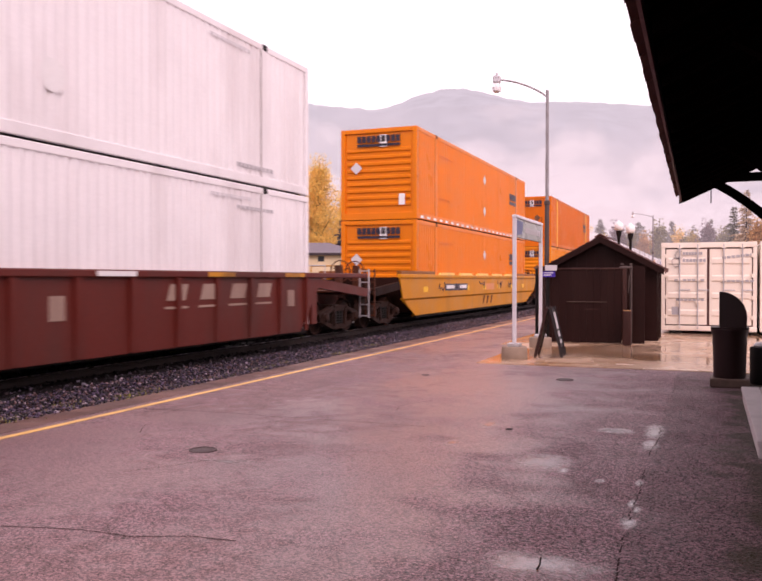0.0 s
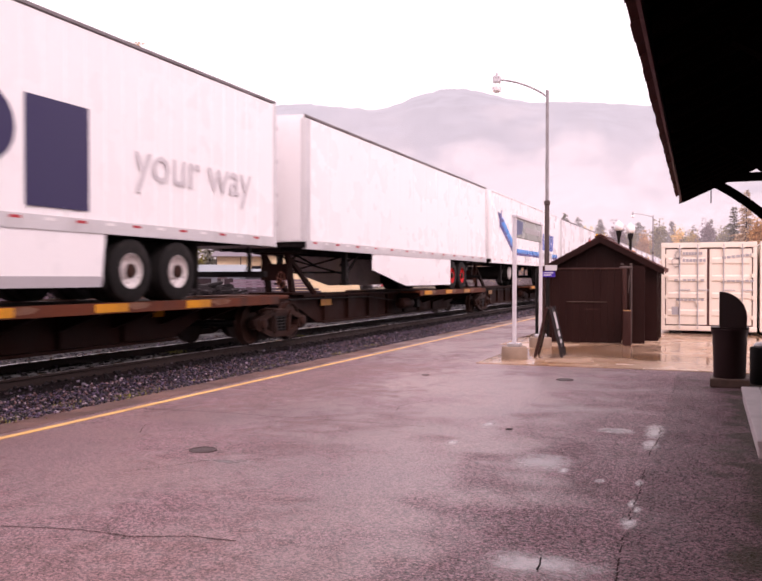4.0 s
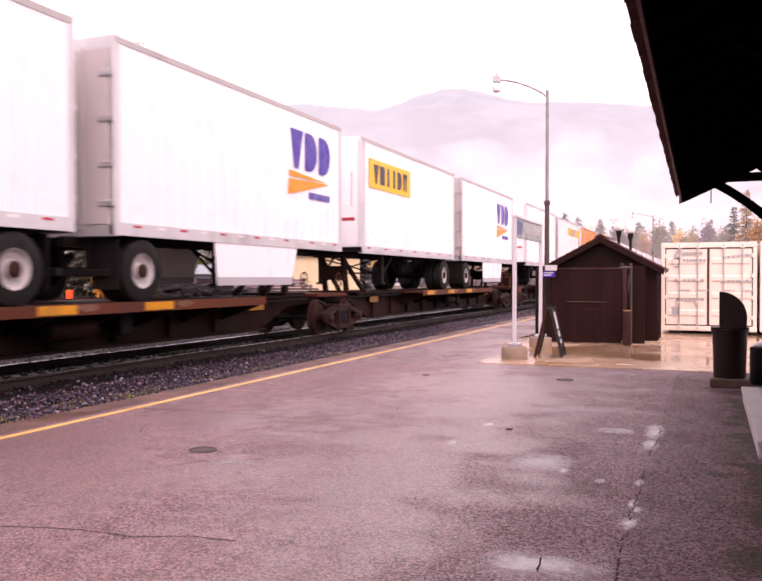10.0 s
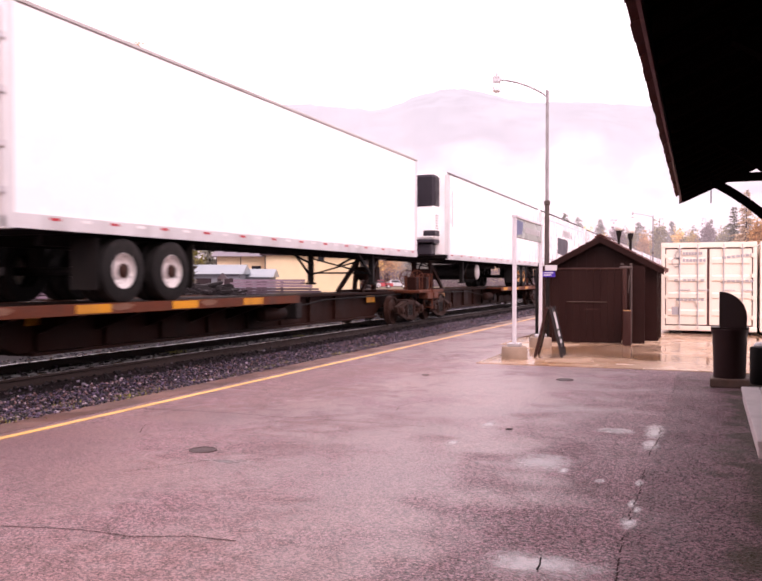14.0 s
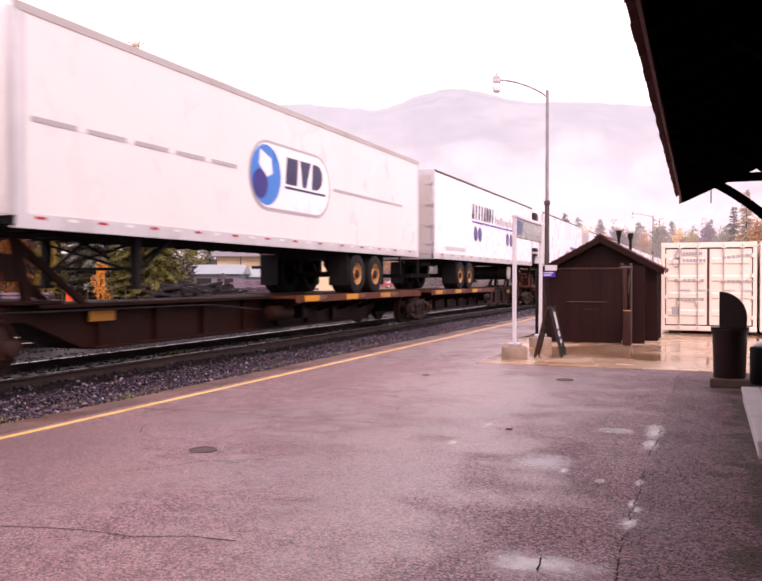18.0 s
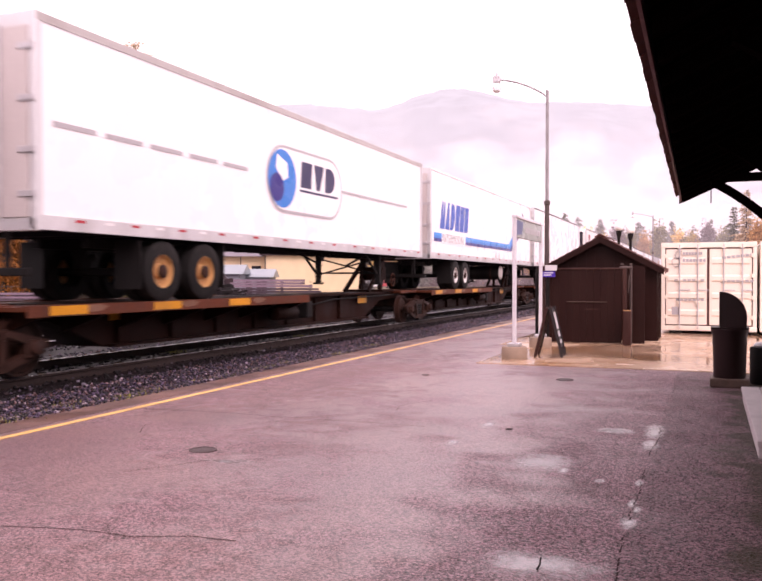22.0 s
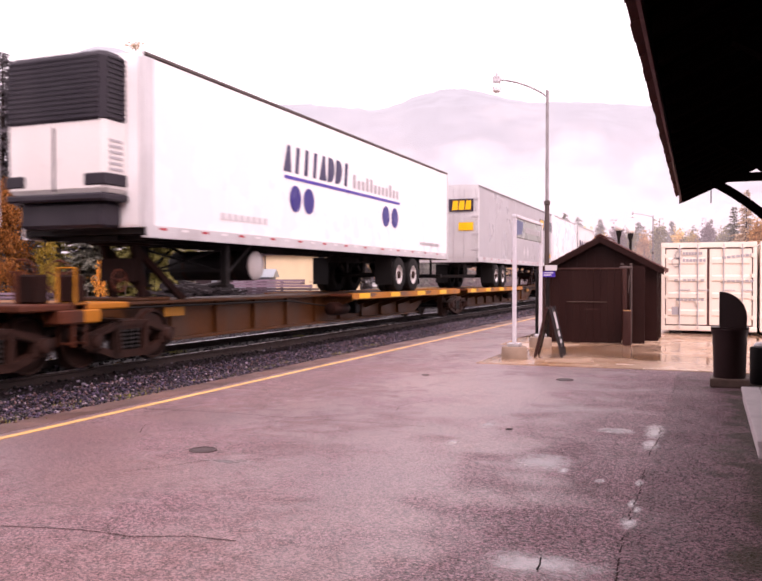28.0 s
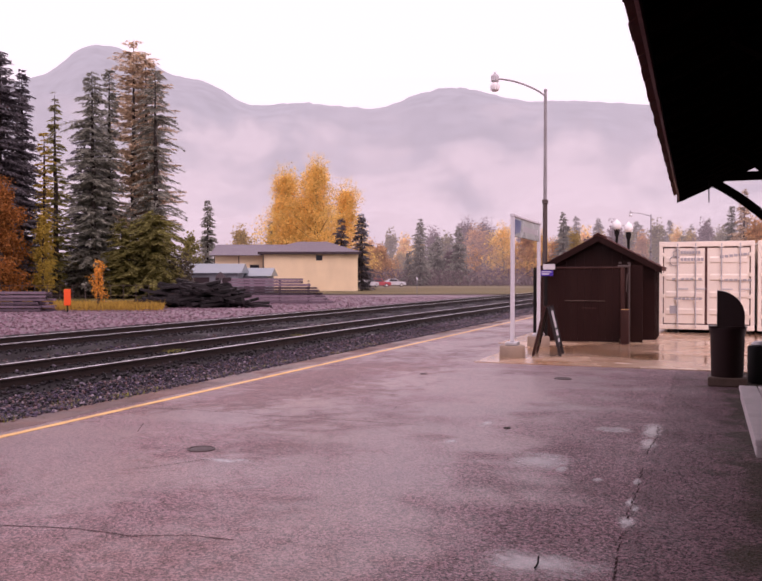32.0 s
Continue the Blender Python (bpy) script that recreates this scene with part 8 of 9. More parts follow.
def ridge(a):
    """Height of the skyline at a turn, as a share of the distance."""
    b = max(-1.2, min(1.2, radians(21.706) - a))
    p = 784 + 1698.7 * math.tan(b)
    h = 325 + sum(top * math.exp(-((p - c) / w) ** 2) for c, top, w in HILLS)
    h += 2.5 * noise.noise((p * 0.012, 0.5, 0)) + 2.5 * noise.noise((p * 0.05, 1.5, 0)) + 1.2 * noise.noise((p * 0.2, 2.5, 0))
    return (h * 0.955 + 3) / 1698.7 * math.cos(b)


far = Shape()
rows, cols = 26, 420
D0, D1, D2 = 1500.0, 2900.0, 3600.0
for i in range(rows):
    q = i / (rows - 1)
    d = D0 + (D2 - D0) * q
    up = math.sin(min(1, (d - D0) / (D1 - D0)) * math.pi / 2) if d < D1 else 1 - 0.5 * (d - D1) / (D2 - D1)
    for j in range(cols):
        a = radians(-40) + radians(125) * j / (cols - 1)
        z = ridge(a) * D1 * up
        z += up * (1 - up) * 260 * noise.noise((a * 9, q * 4, 3.3))
        far.v.append((-math.sin(a) * d, math.cos(a) * d, z - 10))
far.f = [(i * cols + j, i * cols + j + 1, (i + 1) * cols + j + 1, (i + 1) * cols + j) for i in range(rows - 1) for j in range(cols - 1)]
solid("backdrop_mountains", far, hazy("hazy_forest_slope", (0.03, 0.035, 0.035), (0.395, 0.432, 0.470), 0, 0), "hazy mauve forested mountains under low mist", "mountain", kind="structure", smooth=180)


def mist(name, dist, top, material, a0=-35, a1=80):
    s = Shape()
    n = 60
    for j in range(n + 1):
        a = radians(a0) + radians(a1 - a0) * j / n
        for z in (-5, top * 0.5, top):
            s.v.append((-math.sin(a) * dist, math.cos(a) * dist, z))
    s.f = [(j * 3 + k, j * 3 + 3 + k, j * 3 + 4 + k, j * 3 + 1 + k) for j in range(n) for k in range(2)]
    ob = solid(name, s, material, "pale glowing sheet for the mist and haze before the mountains", "mist", kind="structure", smooth=180)
    ob.visible_shadow = False


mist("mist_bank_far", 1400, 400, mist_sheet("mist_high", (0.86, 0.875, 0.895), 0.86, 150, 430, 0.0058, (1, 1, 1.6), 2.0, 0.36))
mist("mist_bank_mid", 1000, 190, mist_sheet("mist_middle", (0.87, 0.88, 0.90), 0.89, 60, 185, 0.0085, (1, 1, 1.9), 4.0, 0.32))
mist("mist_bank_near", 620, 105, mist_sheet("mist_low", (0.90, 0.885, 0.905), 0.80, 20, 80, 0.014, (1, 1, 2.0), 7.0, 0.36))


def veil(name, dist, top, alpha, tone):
    """Thin damp air put in as a glowing sheet: an even faint veil that fades out upwards."""
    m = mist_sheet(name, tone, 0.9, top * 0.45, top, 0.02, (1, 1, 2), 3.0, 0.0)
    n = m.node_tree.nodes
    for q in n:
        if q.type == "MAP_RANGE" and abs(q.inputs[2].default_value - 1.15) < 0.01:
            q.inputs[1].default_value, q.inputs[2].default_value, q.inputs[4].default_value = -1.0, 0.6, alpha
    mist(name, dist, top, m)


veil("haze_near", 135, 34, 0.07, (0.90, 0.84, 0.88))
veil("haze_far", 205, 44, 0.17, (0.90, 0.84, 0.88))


# ---------------------------------------------------------------- trees
def leaf_material(name, base, vary=0.5):
    m = surface(name, base, 0.6, 0, 0.3, 0.4, 8, 0.0, island=vary, spec=0.2)
    n, l = m.node_tree.nodes, m.node_tree.links
    b = n["Principled BSDF"]
    tl, mx = n.new("ShaderNodeBsdfTranslucent"), n.new("ShaderNodeMixShader")
    mx.inputs[0].default_value = 0.4
    l.new(b.inputs["Base Color"].links[0].from_socket, tl.inputs[0])
    l.new(b.outputs[0], mx.inputs[1])
    l.new(tl.outputs[0], mx.inputs[2])
    l.new(mx.outputs[0], n["Material Output"].inputs[0])
    return m


# needle colours are paled: the haze before the firs is put into them
NEEDLE = leaf_material("dark_fir_needles", (0.135, 0.122, 0.135))
NEEDLE_BLUE = leaf_material("blue_green_needles", (0.28, 0.28, 0.235))
NEEDLE_BROWN = leaf_material("thin_brown_green_needles", (0.56, 0.43, 0.30))
LARCH = leaf_material("yellowing_larch_needles", (0.40, 0.28, 0.05), 0.3)
LARCH_GREEN = leaf_material("yellow_green_leaves", (0.215, 0.195, 0.065), 0.45)
GOLD = leaf_material("golden_cottonwood_leaves", (0.86, 0.60, 0.19), 0.25)
SAPLING = leaf_material("orange_gold_leaves", (0.72, 0.33, 0.06), 0.35)
ORANGE_LEAF = leaf_material("orange_brown_leaves", (0.33, 0.13, 0.035))
TAN_LEAF = leaf_material("pale_orange_leaves", (0.55, 0.31, 0.12), 0.3)
MAUVE_TWIG = leaf_material("bare_mauve_twigs", (0.17, 0.115, 0.12))
BARK = surface("dark_bark", (0.05, 0.038, 0.034), 0.8, 0, 0.3, 6, 40, 0.5, 0.02)


def along_ray(px, depth):
    """A place on the ground seen at a given spot across the view, that deep into it."""
    a = spot(px)
    d = depth / math.cos(a - radians(21.706))
    return (-math.sin(a) * d, math.cos(a) * d)


def height_at(py, depth):
    return 1.42 + (574 - py) / 1698.7 * depth


class Leaves:
    """Many small two-triangle leaves, gathered as arrays."""

    def __init__(self, seed):
        self.r = np.random.RandomState(seed)
        self.p, self.d, self.w, self.l = [], [], [], []

    def add(self, p, d, w, l):
        self.p.append(p), self.d.append(d), self.w.append(w), self.l.append(l)

    def mesh(self, name, material):
        p, d = np.array(self.p), np.array(self.d)
        w, l = np.array(self.w)[:, None], np.array(self.l)[:, None]
        d /= np.linalg.norm(d, axis=1)[:, None] + 1e-9
        s = np.cross(d, self.r.normal(size=d.shape))
        s /= np.linalg.norm(s, axis=1)[:, None] + 1e-9
        v = np.stack([p, p + d * l * 0.5 + s * w * 0.5, p + d * l, p + d * l * 0.5 - s * w * 0.5], 1).reshape(-1, 3)
        me = bpy.data.meshes.new(name)
        n = len(p)
        me.vertices.add(4 * n)
        me.vertices.foreach_set("co", v.astype(np.float32).ravel())
        me.loops.add(4 * n)
        me.loops.foreach_set("vertex_index", np.arange(4 * n, dtype=np.int32))
        me.polygons.add(n)
        me.polygons.foreach_set("loop_start", np.arange(0, 4 * n, 4, dtype=np.int32))
        me.update()
        me.materials.append(material)
        return me


def conifer(px, depth, top_y, half, material, label, base=-0.3, sparse=1.0, bare=0.12, seed=1, droop=0.25, taper=0.62):
    """A spire of whorled branches, each a drooping spray of needles."""
    r = np.random.RandomState(seed)
    x, y = along_ray(px, depth)
    h = height_at(top_y, depth) - base
    R = half * depth / 1698.7
    t = thing("conifer_tree", label, "tree", "trees beyond the tracks", at=pose(x, y, base))
    part("trunk", Shape().tube((0, 0, 0), (0.02 * h * (r.rand() - 0.5), 0, h * 0.6), 0.013 * h + 0.04, 0.008 * h + 0.02, 9).tube((0.0, 0, h * 0.6), (0, 0, h), 0.008 * h + 0.02, 0.015, 7), BARK, t, "", 50)
    lv = Leaves(seed)
    fat = 0.75 + depth / 170
    n = int(42 * max(0.6, h / 16))
    for k in range(n):
        q = (k + r.rand()) / n
        z = h * (bare + (1 - bare) * q)
        rr = R * 1.15 * (1 - q) ** taper * (0.65 + 0.5 * r.rand()) + 0.10
        if q < 0.15:
            rr *= 0.65 + 2 * q
        nb = max(5, int((6 + 6 * (1 - q)) * sparse))
        for b in range(nb):
            a = r.rand() * 2 * math.pi
            zb = z + h / n * (r.rand() - 0.5) * 1.6
            L = rr * (0.40 + 0.75 * r.rand())
            ca, sa = math.cos(a), math.sin(a)
            m = max(4, int(L * 11 / fat) + 3)
            for j in range(m):
                f = (j + 0.6) / m
                c = (ca * L * f, sa * L * f, zb - droop * L * f * f + 0.08 * L * f)
                for side in (-1, 1):
                    dd = (ca * 0.8 - sa * side * 0.7, sa * 0.8 + ca * side * 0.7, -0.35 + 0.2 * r.normal())
                    lv.add(c, dd, (0.05 + 0.06 * r.rand()) * fat, (0.18 + 0.24 * L * (1 - f) * 0.5 + 0.18 * r.rand()) * fat)
    part("crown", lv.mesh("crown", material), None, t, kind="stuff")
    return t


def broadleaf(px, depth, top_y, half, material, label, base=-0.3, low=0.25, seed=1, leaves=2600, size=0.3, name="broadleaf_tree", upright=0.5, density=1.0):
    """Trunk, forking limbs and leaf clumps hung about the twigs, with gaps between them."""
    r = np.random.RandomState(seed)
    x, y = along_ray(px, depth)
    h = height_at(top_y, depth) - base
    R = half * depth / 1698.7
    t = thing(name, label, "tree", "trees beyond the tracks", at=pose(x, y, base))
    wood = Shape()
    tips = []
    wood.tube((0, 0, 0), (0, 0, h * 0.45), 0.018 * h + 0.03, 0.012 * h + 0.02, 9)
    wood.tube((0, 0, h * 0.45), (R * 0.1 * r.normal(), 0, h * 0.93), 0.012 * h + 0.02, 0.02, 7)
    nl = max(9, int(h * 1.4))
    for k in range(nl):
        q = low + (0.95 - low) * (k + r.rand()) / nl
        a = k * 2.4 + r.rand()
        reach = R * (0.45 + 0.6 * r.rand()) * math.sin(min(1.0, (1.06 - q) / (1.06 - low) * 1.25 + 0.12) * math.pi * 0.5) * (0.6 + 0.4 * math.sin(math.pi * min(1, (q - low) / (1 - low) * 1.6 + 0.25)))
        p0 = Vector((0, 0, h * q * 0.86))
        p1 = p0 + Vector((math.cos(a) * reach * 0.6, math.sin(a) * reach * 0.6, reach * upright * 0.7))
        p2 = p1 + Vector((math.cos(a) * reach * 0.4, math.sin(a) * reach * 0.4, reach * upright * 0.3 + 0.25))
        wood.tube(p0, p1, 0.006 * h * (1.1 - q) + 0.02, 0.004 * h * (1.1 - q) + 0.015, 6).tube(p1, p2, 0.004 * h * (1.1 - q) + 0.015, 0.01, 5)
        tips += [(p1, reach), (p2, reach), (p1.lerp(p2, 0.5), reach), (p0.lerp(p1, 0.6), reach * 0.8)]
    tips += [(Vector((0, 0, h * f)), R * 0.55) for f in (0.8, 0.87, 0.93)]
    part("trunk", wood, BARK, t, "", 60)
    lv = Leaves(seed)
    per = max(6, int(leaves * density / len(tips)))
    for p, reach in tips:
        s = 0.10 * h * 0.5 + 0.22 * reach
        for _ in range(per):
            c = np.clip(r.normal(size=3), -1.45, 1.45) * s * np.array((0.62, 0.62, 0.55))
            q = (p.x + c[0], p.y + c[1], max(0.2, min(h, p.z + c[2])))
            lv.add(q, r.normal(size=3) + np.array((0, 0, -0.4)), size * (0.6 + 0.5 * r.rand()), size * (0.9 + 0.7 * r.rand()))
    part("crown", lv.mesh("crown", material), None, t, kind="stuff")
    return t


conifer(8, 62, 108, 92, NEEDLE, "tall dense dark fir behind the yard fence", seed=11, sparse=1.9, bare=0.03, taper=0.5)
conifer(52, 64, 148, 50, NEEDLE, "dense dark fir leaning out of a taller one", seed=19, sparse=1.5, bare=0.05)
conifer(-70, 66, 90, 85, NEEDLE, "tall dense dark fir behind the yard fence", seed=12, sparse=1.5, bare=0.05)
conifer(119, 66, 200, 42, LARCH_GREEN, "slim yellow-green larch with a bare leader", seed=13, sparse=0.6, bare=0.06, taper=0.8)
conifer(97, 63, 275, 30, LARCH, "slim yellowing larch among dark firs", seed=14, sparse=0.8, bare=0.05)
conifer(196, 68, 152, 84, NEEDLE_BLUE, "tall fir with dense drooping branches", seed=15, sparse=1.3, bare=0.06, taper=0.5)
conifer(180, 71, 260, 70, NEEDLE, "dark fir half hidden by a taller one", seed=28, sparse=1.2, bare=0.04)
conifer(231, 70, 146, 30, NEEDLE_BLUE, "tall thin fir with sparse branches", seed=16, sparse=0.5, bare=0.2, taper=0.45)
conifer(281, 72, 96, 76, NEEDLE_BROWN, "tall larch with a thinning brown crown", seed=17, sparse=0.42, bare=0.24, droop=0.0, taper=0.3)
conifer(306, 73, 114, 70, NEEDLE_BROWN, "tall larch with a thinning brown crown", seed=27, sparse=0.36, bare=0.26, droop=0.05, taper=0.32)
conifer(325, 70, 150, 66, NEEDLE_BLUE, "tall fir with open drooping branches", seed=18, sparse=0.42, bare=0.18, droop=0.35, taper=0.42)
conifer(318, 67, 438, 95, LARCH_GREEN, "bushy olive tree under the firs", seed=21, sparse=1.6, bare=0.03, droop=0.3, taper=0.35)
conifer(255, 66, 455, 40, LARCH_GREEN, "thin olive understory tree", seed=25, sparse=1.2, bare=0.05, taper=0.4)
broadleaf(8, 58, 366, 68, ORANGE_LEAF, "rusty orange tree beside dark firs", seed=22, leaves=12000, size=0.14, low=0.08)
broadleaf(207, 46, 536, 24, SAPLING, "small orange-gold sapling by the yard fence", seed=23, leaves=800, size=0.10, low=0.15)
broadleaf(93, 60, 430, 26, LARCH, "young yellow tree by the yard fence", seed=24, leaves=2600, size=0.13, low=0.08)
conifer(432, 124, 414, 26, NEEDLE_BLUE, "small dark spruce behind the low building", seed=31, sparse=1.3, bare=0.03)
conifer(563, 128, 460, 17, NEEDLE_BLUE, "small dark spruce behind the low building", seed=32, sparse=1.3, bare=0.03)
broadleaf(592, 128, 334, 60, GOLD, "tall golden cottonwood in full autumn leaf", seed=33, leaves=24000, size=0.21, low=0.10, upright=0.75)
broadleaf(655, 126, 314, 66, GOLD, "tall golden cottonwood in full autumn leaf", seed=34, leaves=26000, size=0.21, low=0.10, upright=0.75)
broadleaf(716, 130, 368, 62, GOLD, "golden cottonwood with an open crown", seed=35, leaves=15000, size=0.21, low=0.10, upright=0.7)
broadleaf(626, 132, 400, 76, GOLD, "golden cottonwood among taller ones", seed=40, leaves=14000, size=0.21, low=0.06, upright=0.6)
conifer(706, 112, 452, 26, NEEDLE, "dark spruce beside the cream building", seed=36, sparse=1.3, bare=0.03)
conifer(748, 108, 442, 28, NEEDLE, "dark spruce beside the cream building", seed=37, sparse=1.3, bare=0.03)
broadleaf(395, 112, 478, 36, LARCH_GREEN, "yellow-green shrub behind the roofs", seed=38, leaves=1500, size=0.3, low=0.05)
broadleaf(500, 190, 462, 52, LARCH, "pale yellow tree in the mist", seed=39, leaves=4500, size=0.34, low=0.1)
for k, (px, ty, hw, mt) in enumerate(((785, 505, 40, TAN_LEAF), (828, 520, 26, LARCH), (965, 445, 48, MAUVE_TWIG), (1005, 450, 46, MAUVE_TWIG), (985, 462, 58, TAN_LEAF), (1040, 456, 58, GOLD),
                                      (1090, 466, 54, TAN_LEAF), (1118, 474, 40, GOLD), (1150, 495, 34, TAN_LEAF), (1185, 470, 34, LARCH), (930, 520, 34, MAUVE_TWIG), (1215, 490, 30, MAUVE_TWIG))):
    broadleaf(px, 178 + (k * 37) % 40, ty, hw, mt, "autumn broadleaf tree at the wood's edge", seed=50 + k, leaves=5000, size=0.34, low=0.1, upright=0.5)
for k, (px, ty, hw) in enumerate(((868, 455, 26), (905, 488, 24), (948, 470, 28), (893, 505, 30), (1163, 440, 26), (845, 520, 18))):
    conifer(px, 170 + (k * 13) % 20, ty, hw, NEEDLE_BLUE, "dark spruce at the wood's edge", seed=70 + k, sparse=1.1, bare=0.03)
for k in range(9):
    px = 1235 + k * 44
    if k % 3 == 1:
        broadleaf(px, 235 + (k * 17) % 30, 474 - (k % 2) * 8, 36, (TAN_LEAF, LARCH_GREEN, LARCH)[k % 3], "autumn tree in a far row", seed=80 + k, leaves=3500, size=0.4, low=0.08)
    else:
        conifer(px, 240 + (k * 17) % 30, 452 + (k * 7) % 22, 26, NEEDLE_BLUE, "far green conifer in a row", seed=90 + k, sparse=0.9, bare=0.03)
conifer(1535, 150, 392, 34, NEEDLE_BROWN, "tall thinning larch beyond the containers", seed=101, sparse=0.8, bare=0.1)
conifer(1510, 158, 425, 26, NEEDLE_BLUE, "spruce beyond the containers", seed=102, sparse=0.9, bare=0.05)
broadleaf(1562, 140, 440, 40, TAN_LEAF, "pale orange tree beyond the containers", seed=103, leaves=4500, size=0.3, low=0.1)
for k in range(24):
    px = 765 + k * 31 + (k * 11) % 13
    mt = (TAN_LEAF, LARCH_GREEN, MAUVE_TWIG, LARCH, GOLD, LARCH_GREEN)[(k * 5) % 6]
    broadleaf(px, 205 + (k * 29) % 45, 492 - (k * 23) % 34 - (12 if px > 1200 else 0), 34, mt, "autumn broadleaf tree deep in the wood", seed=130 + k, leaves=3200, size=0.42, low=0.06, upright=0.4)
for k in range(10):
    conifer(1190 + k * 38 + (k * 7) % 11, 250 + (k * 17) % 30, 448 + (k * 11) % 24, 24, NEEDLE_BLUE, "far green conifer in a row", seed=170 + k, sparse=0.7, bare=0.03)
# undergrowth among the tall firs, its brown darkened for the shade there
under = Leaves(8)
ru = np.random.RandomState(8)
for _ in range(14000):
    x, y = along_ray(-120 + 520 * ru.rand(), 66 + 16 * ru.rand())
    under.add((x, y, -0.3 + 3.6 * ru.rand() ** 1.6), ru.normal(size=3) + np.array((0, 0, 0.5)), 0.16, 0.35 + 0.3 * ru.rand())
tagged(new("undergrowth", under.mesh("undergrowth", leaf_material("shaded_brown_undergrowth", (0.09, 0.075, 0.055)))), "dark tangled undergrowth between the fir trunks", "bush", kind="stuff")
# low brush along the wood's edge
brush = Leaves(5)
rb = np.random.RandomState(5)
for _ in range(9000):
    px = 755 + 480 * rb.rand()
    x, y = along_ray(px, 168 + 14 * rb.rand())
    brush.add((x, y, -0.3 + 3.2 * rb.rand() ** 2), rb.normal(size=3) + np.array((0, 0, 1.4)), 0.14, 0.5 + 0.6 * rb.rand())
tagged(new("brush", brush.mesh("brush", MAUVE_TWIG)), "mauve leafless brush along the wood's edge", "bush", kind="stuff")

# far misty woods at the foot of the slopes
wood = Leaves(6)
for _ in range(900):
    a = radians(-22) + radians(78) * rb.rand()
    d = 330 + 260 * rb.rand()
    hh = 9 + 12 * rb.rand()
    x, y = -math.sin(a) * d, math.cos(a) * d
    for j in range(16):
        q = j / 16
        wood.add((x + rb.normal() * 2.2 * (1 - q), y, hh * q), rb.normal(size=3) * np.array((1, 1, 0.3)) + np.array((0, 0, -0.3)), 1.3 * (1.15 - q), 2.4 * (1.15 - q))
tagged(new("far_woods", wood.mesh("far_woods", NEEDLE_BLUE)), "misty far woods at the foot of the mountains", "woods", kind="stuff")


# ---------------------------------------------------------------- yard: grass, fence, stacks, building
def lawn(px0, px1, d0, d1, z, material, label):
    p = [along_ray(px0, d0), along_ray(px1, d0), along_ray(px1, d1), along_ray(px0, d1)]
    sh = Shape()
    n = 12
    top = []
    for i in range(n + 1):
        for j in range(n + 1):
            a = [p[0][k] + (p[1][k] - p[0][k]) * i / n for k in (0, 1)]
            b = [p[3][k] + (p[2][k] - p[3][k]) * i / n for k in (0, 1)]
            sh.v.append((a[0] + (b[0] - a[0]) * j / n, a[1] + (b[1] - a[1]) * j / n, z + 0.03 * noise.noise((i * 1.7, j * 1.3, z))))
    sh.f = [(i * (n + 1) + j, i * (n + 1) + j + 1, (i + 1) * (n + 1) + j + 1, (i + 1) * (n + 1) + j) for i in range(n) for j in range(n)]
    solid("lawn", sh, material, label, "grass", kind="structure")


LAWN = rough_ground("yellow_green_lawn", (0.17, 0.12, 0.04), (0.13, 0.10, 0.03), 0.2, 0.15, 8, 0.5, 0.9, 0.8)
lawn(-900, 330, 45, 110, -0.27, GRASS_GROUND, "rough yellow autumn grass by the yard fence")
lawn(560, 1120, 84, 200, -0.26, LAWN, "yellow-green grass beyond the tracks")
tall = Leaves(9)
for _ in range(9000):
    px = -60 + 400 * rb.rand()
    x, y = along_ray(px, 42.5 + 7 * rb.rand())
    tall.add((x, y, -0.3), rb.normal(size=3) * 0.35 + np.array((0, 0, 1)), 0.03, 0.2 + 0.35 * rb.rand())
tagged(new("tall_grass", tall.mesh("tall_grass", leaf_material("dry_gold_grass", (0.42, 0.26, 0.05)))), "dry golden grass in front of the fence", "grass", kind="stuff")

fence = thing("wire_fence", "grey chain-link yard fence on thin posts", "fence")
for k in range(18):
    x, y = along_ray(-80 + k * 26, 50)
    part("post", Shape().tube((x, y, -0.3), (x, y, 1.0), 0.018, seg=6), BRONZE, fence)
for z in (0.95, 0.35):
    pts = [(*along_ray(-80 + k * 26, 50), z) for k in range(18)]
    part("rail_wire", Shape().path(pts, 0.010, 5), BRONZE, fence)


def stack(name, label, px, depth, turn, rows, length, w, h, material, seed, ragged=0.2, z=-0.3, fill=0.9):
    """A stack of long timbers, layer upon layer, each a piece of its own."""
    r = random.Random(seed)
    x, y = along_ray(px, depth)
    s = thing(name, label, "stack", "stacks of timber in the yard", at=pose(x, y, z, 0, 0, turn))
    for i, n in enumerate(rows):
        for j in range(n):
            if r.random() > fill:
                continue
            dx = r.uniform(-ragged, ragged)
            cy = (j - (n - 1) / 2) * (w + 0.02)
            m = Shape().rbox(-length / 2 + dx, length / 2 + dx, cy - w / 2, cy + w / 2, i * (h + 0.004), i * (h + 0.004) + h, 0.012)
            part("timber", m, material, s)
    return s


PURPLE_TIE = surface("weathered_mauve_timber", (0.125, 0.088, 0.112), 0.5, 0, 0.3, 2, 20, 0.3, 0.01, per_object=0.75)


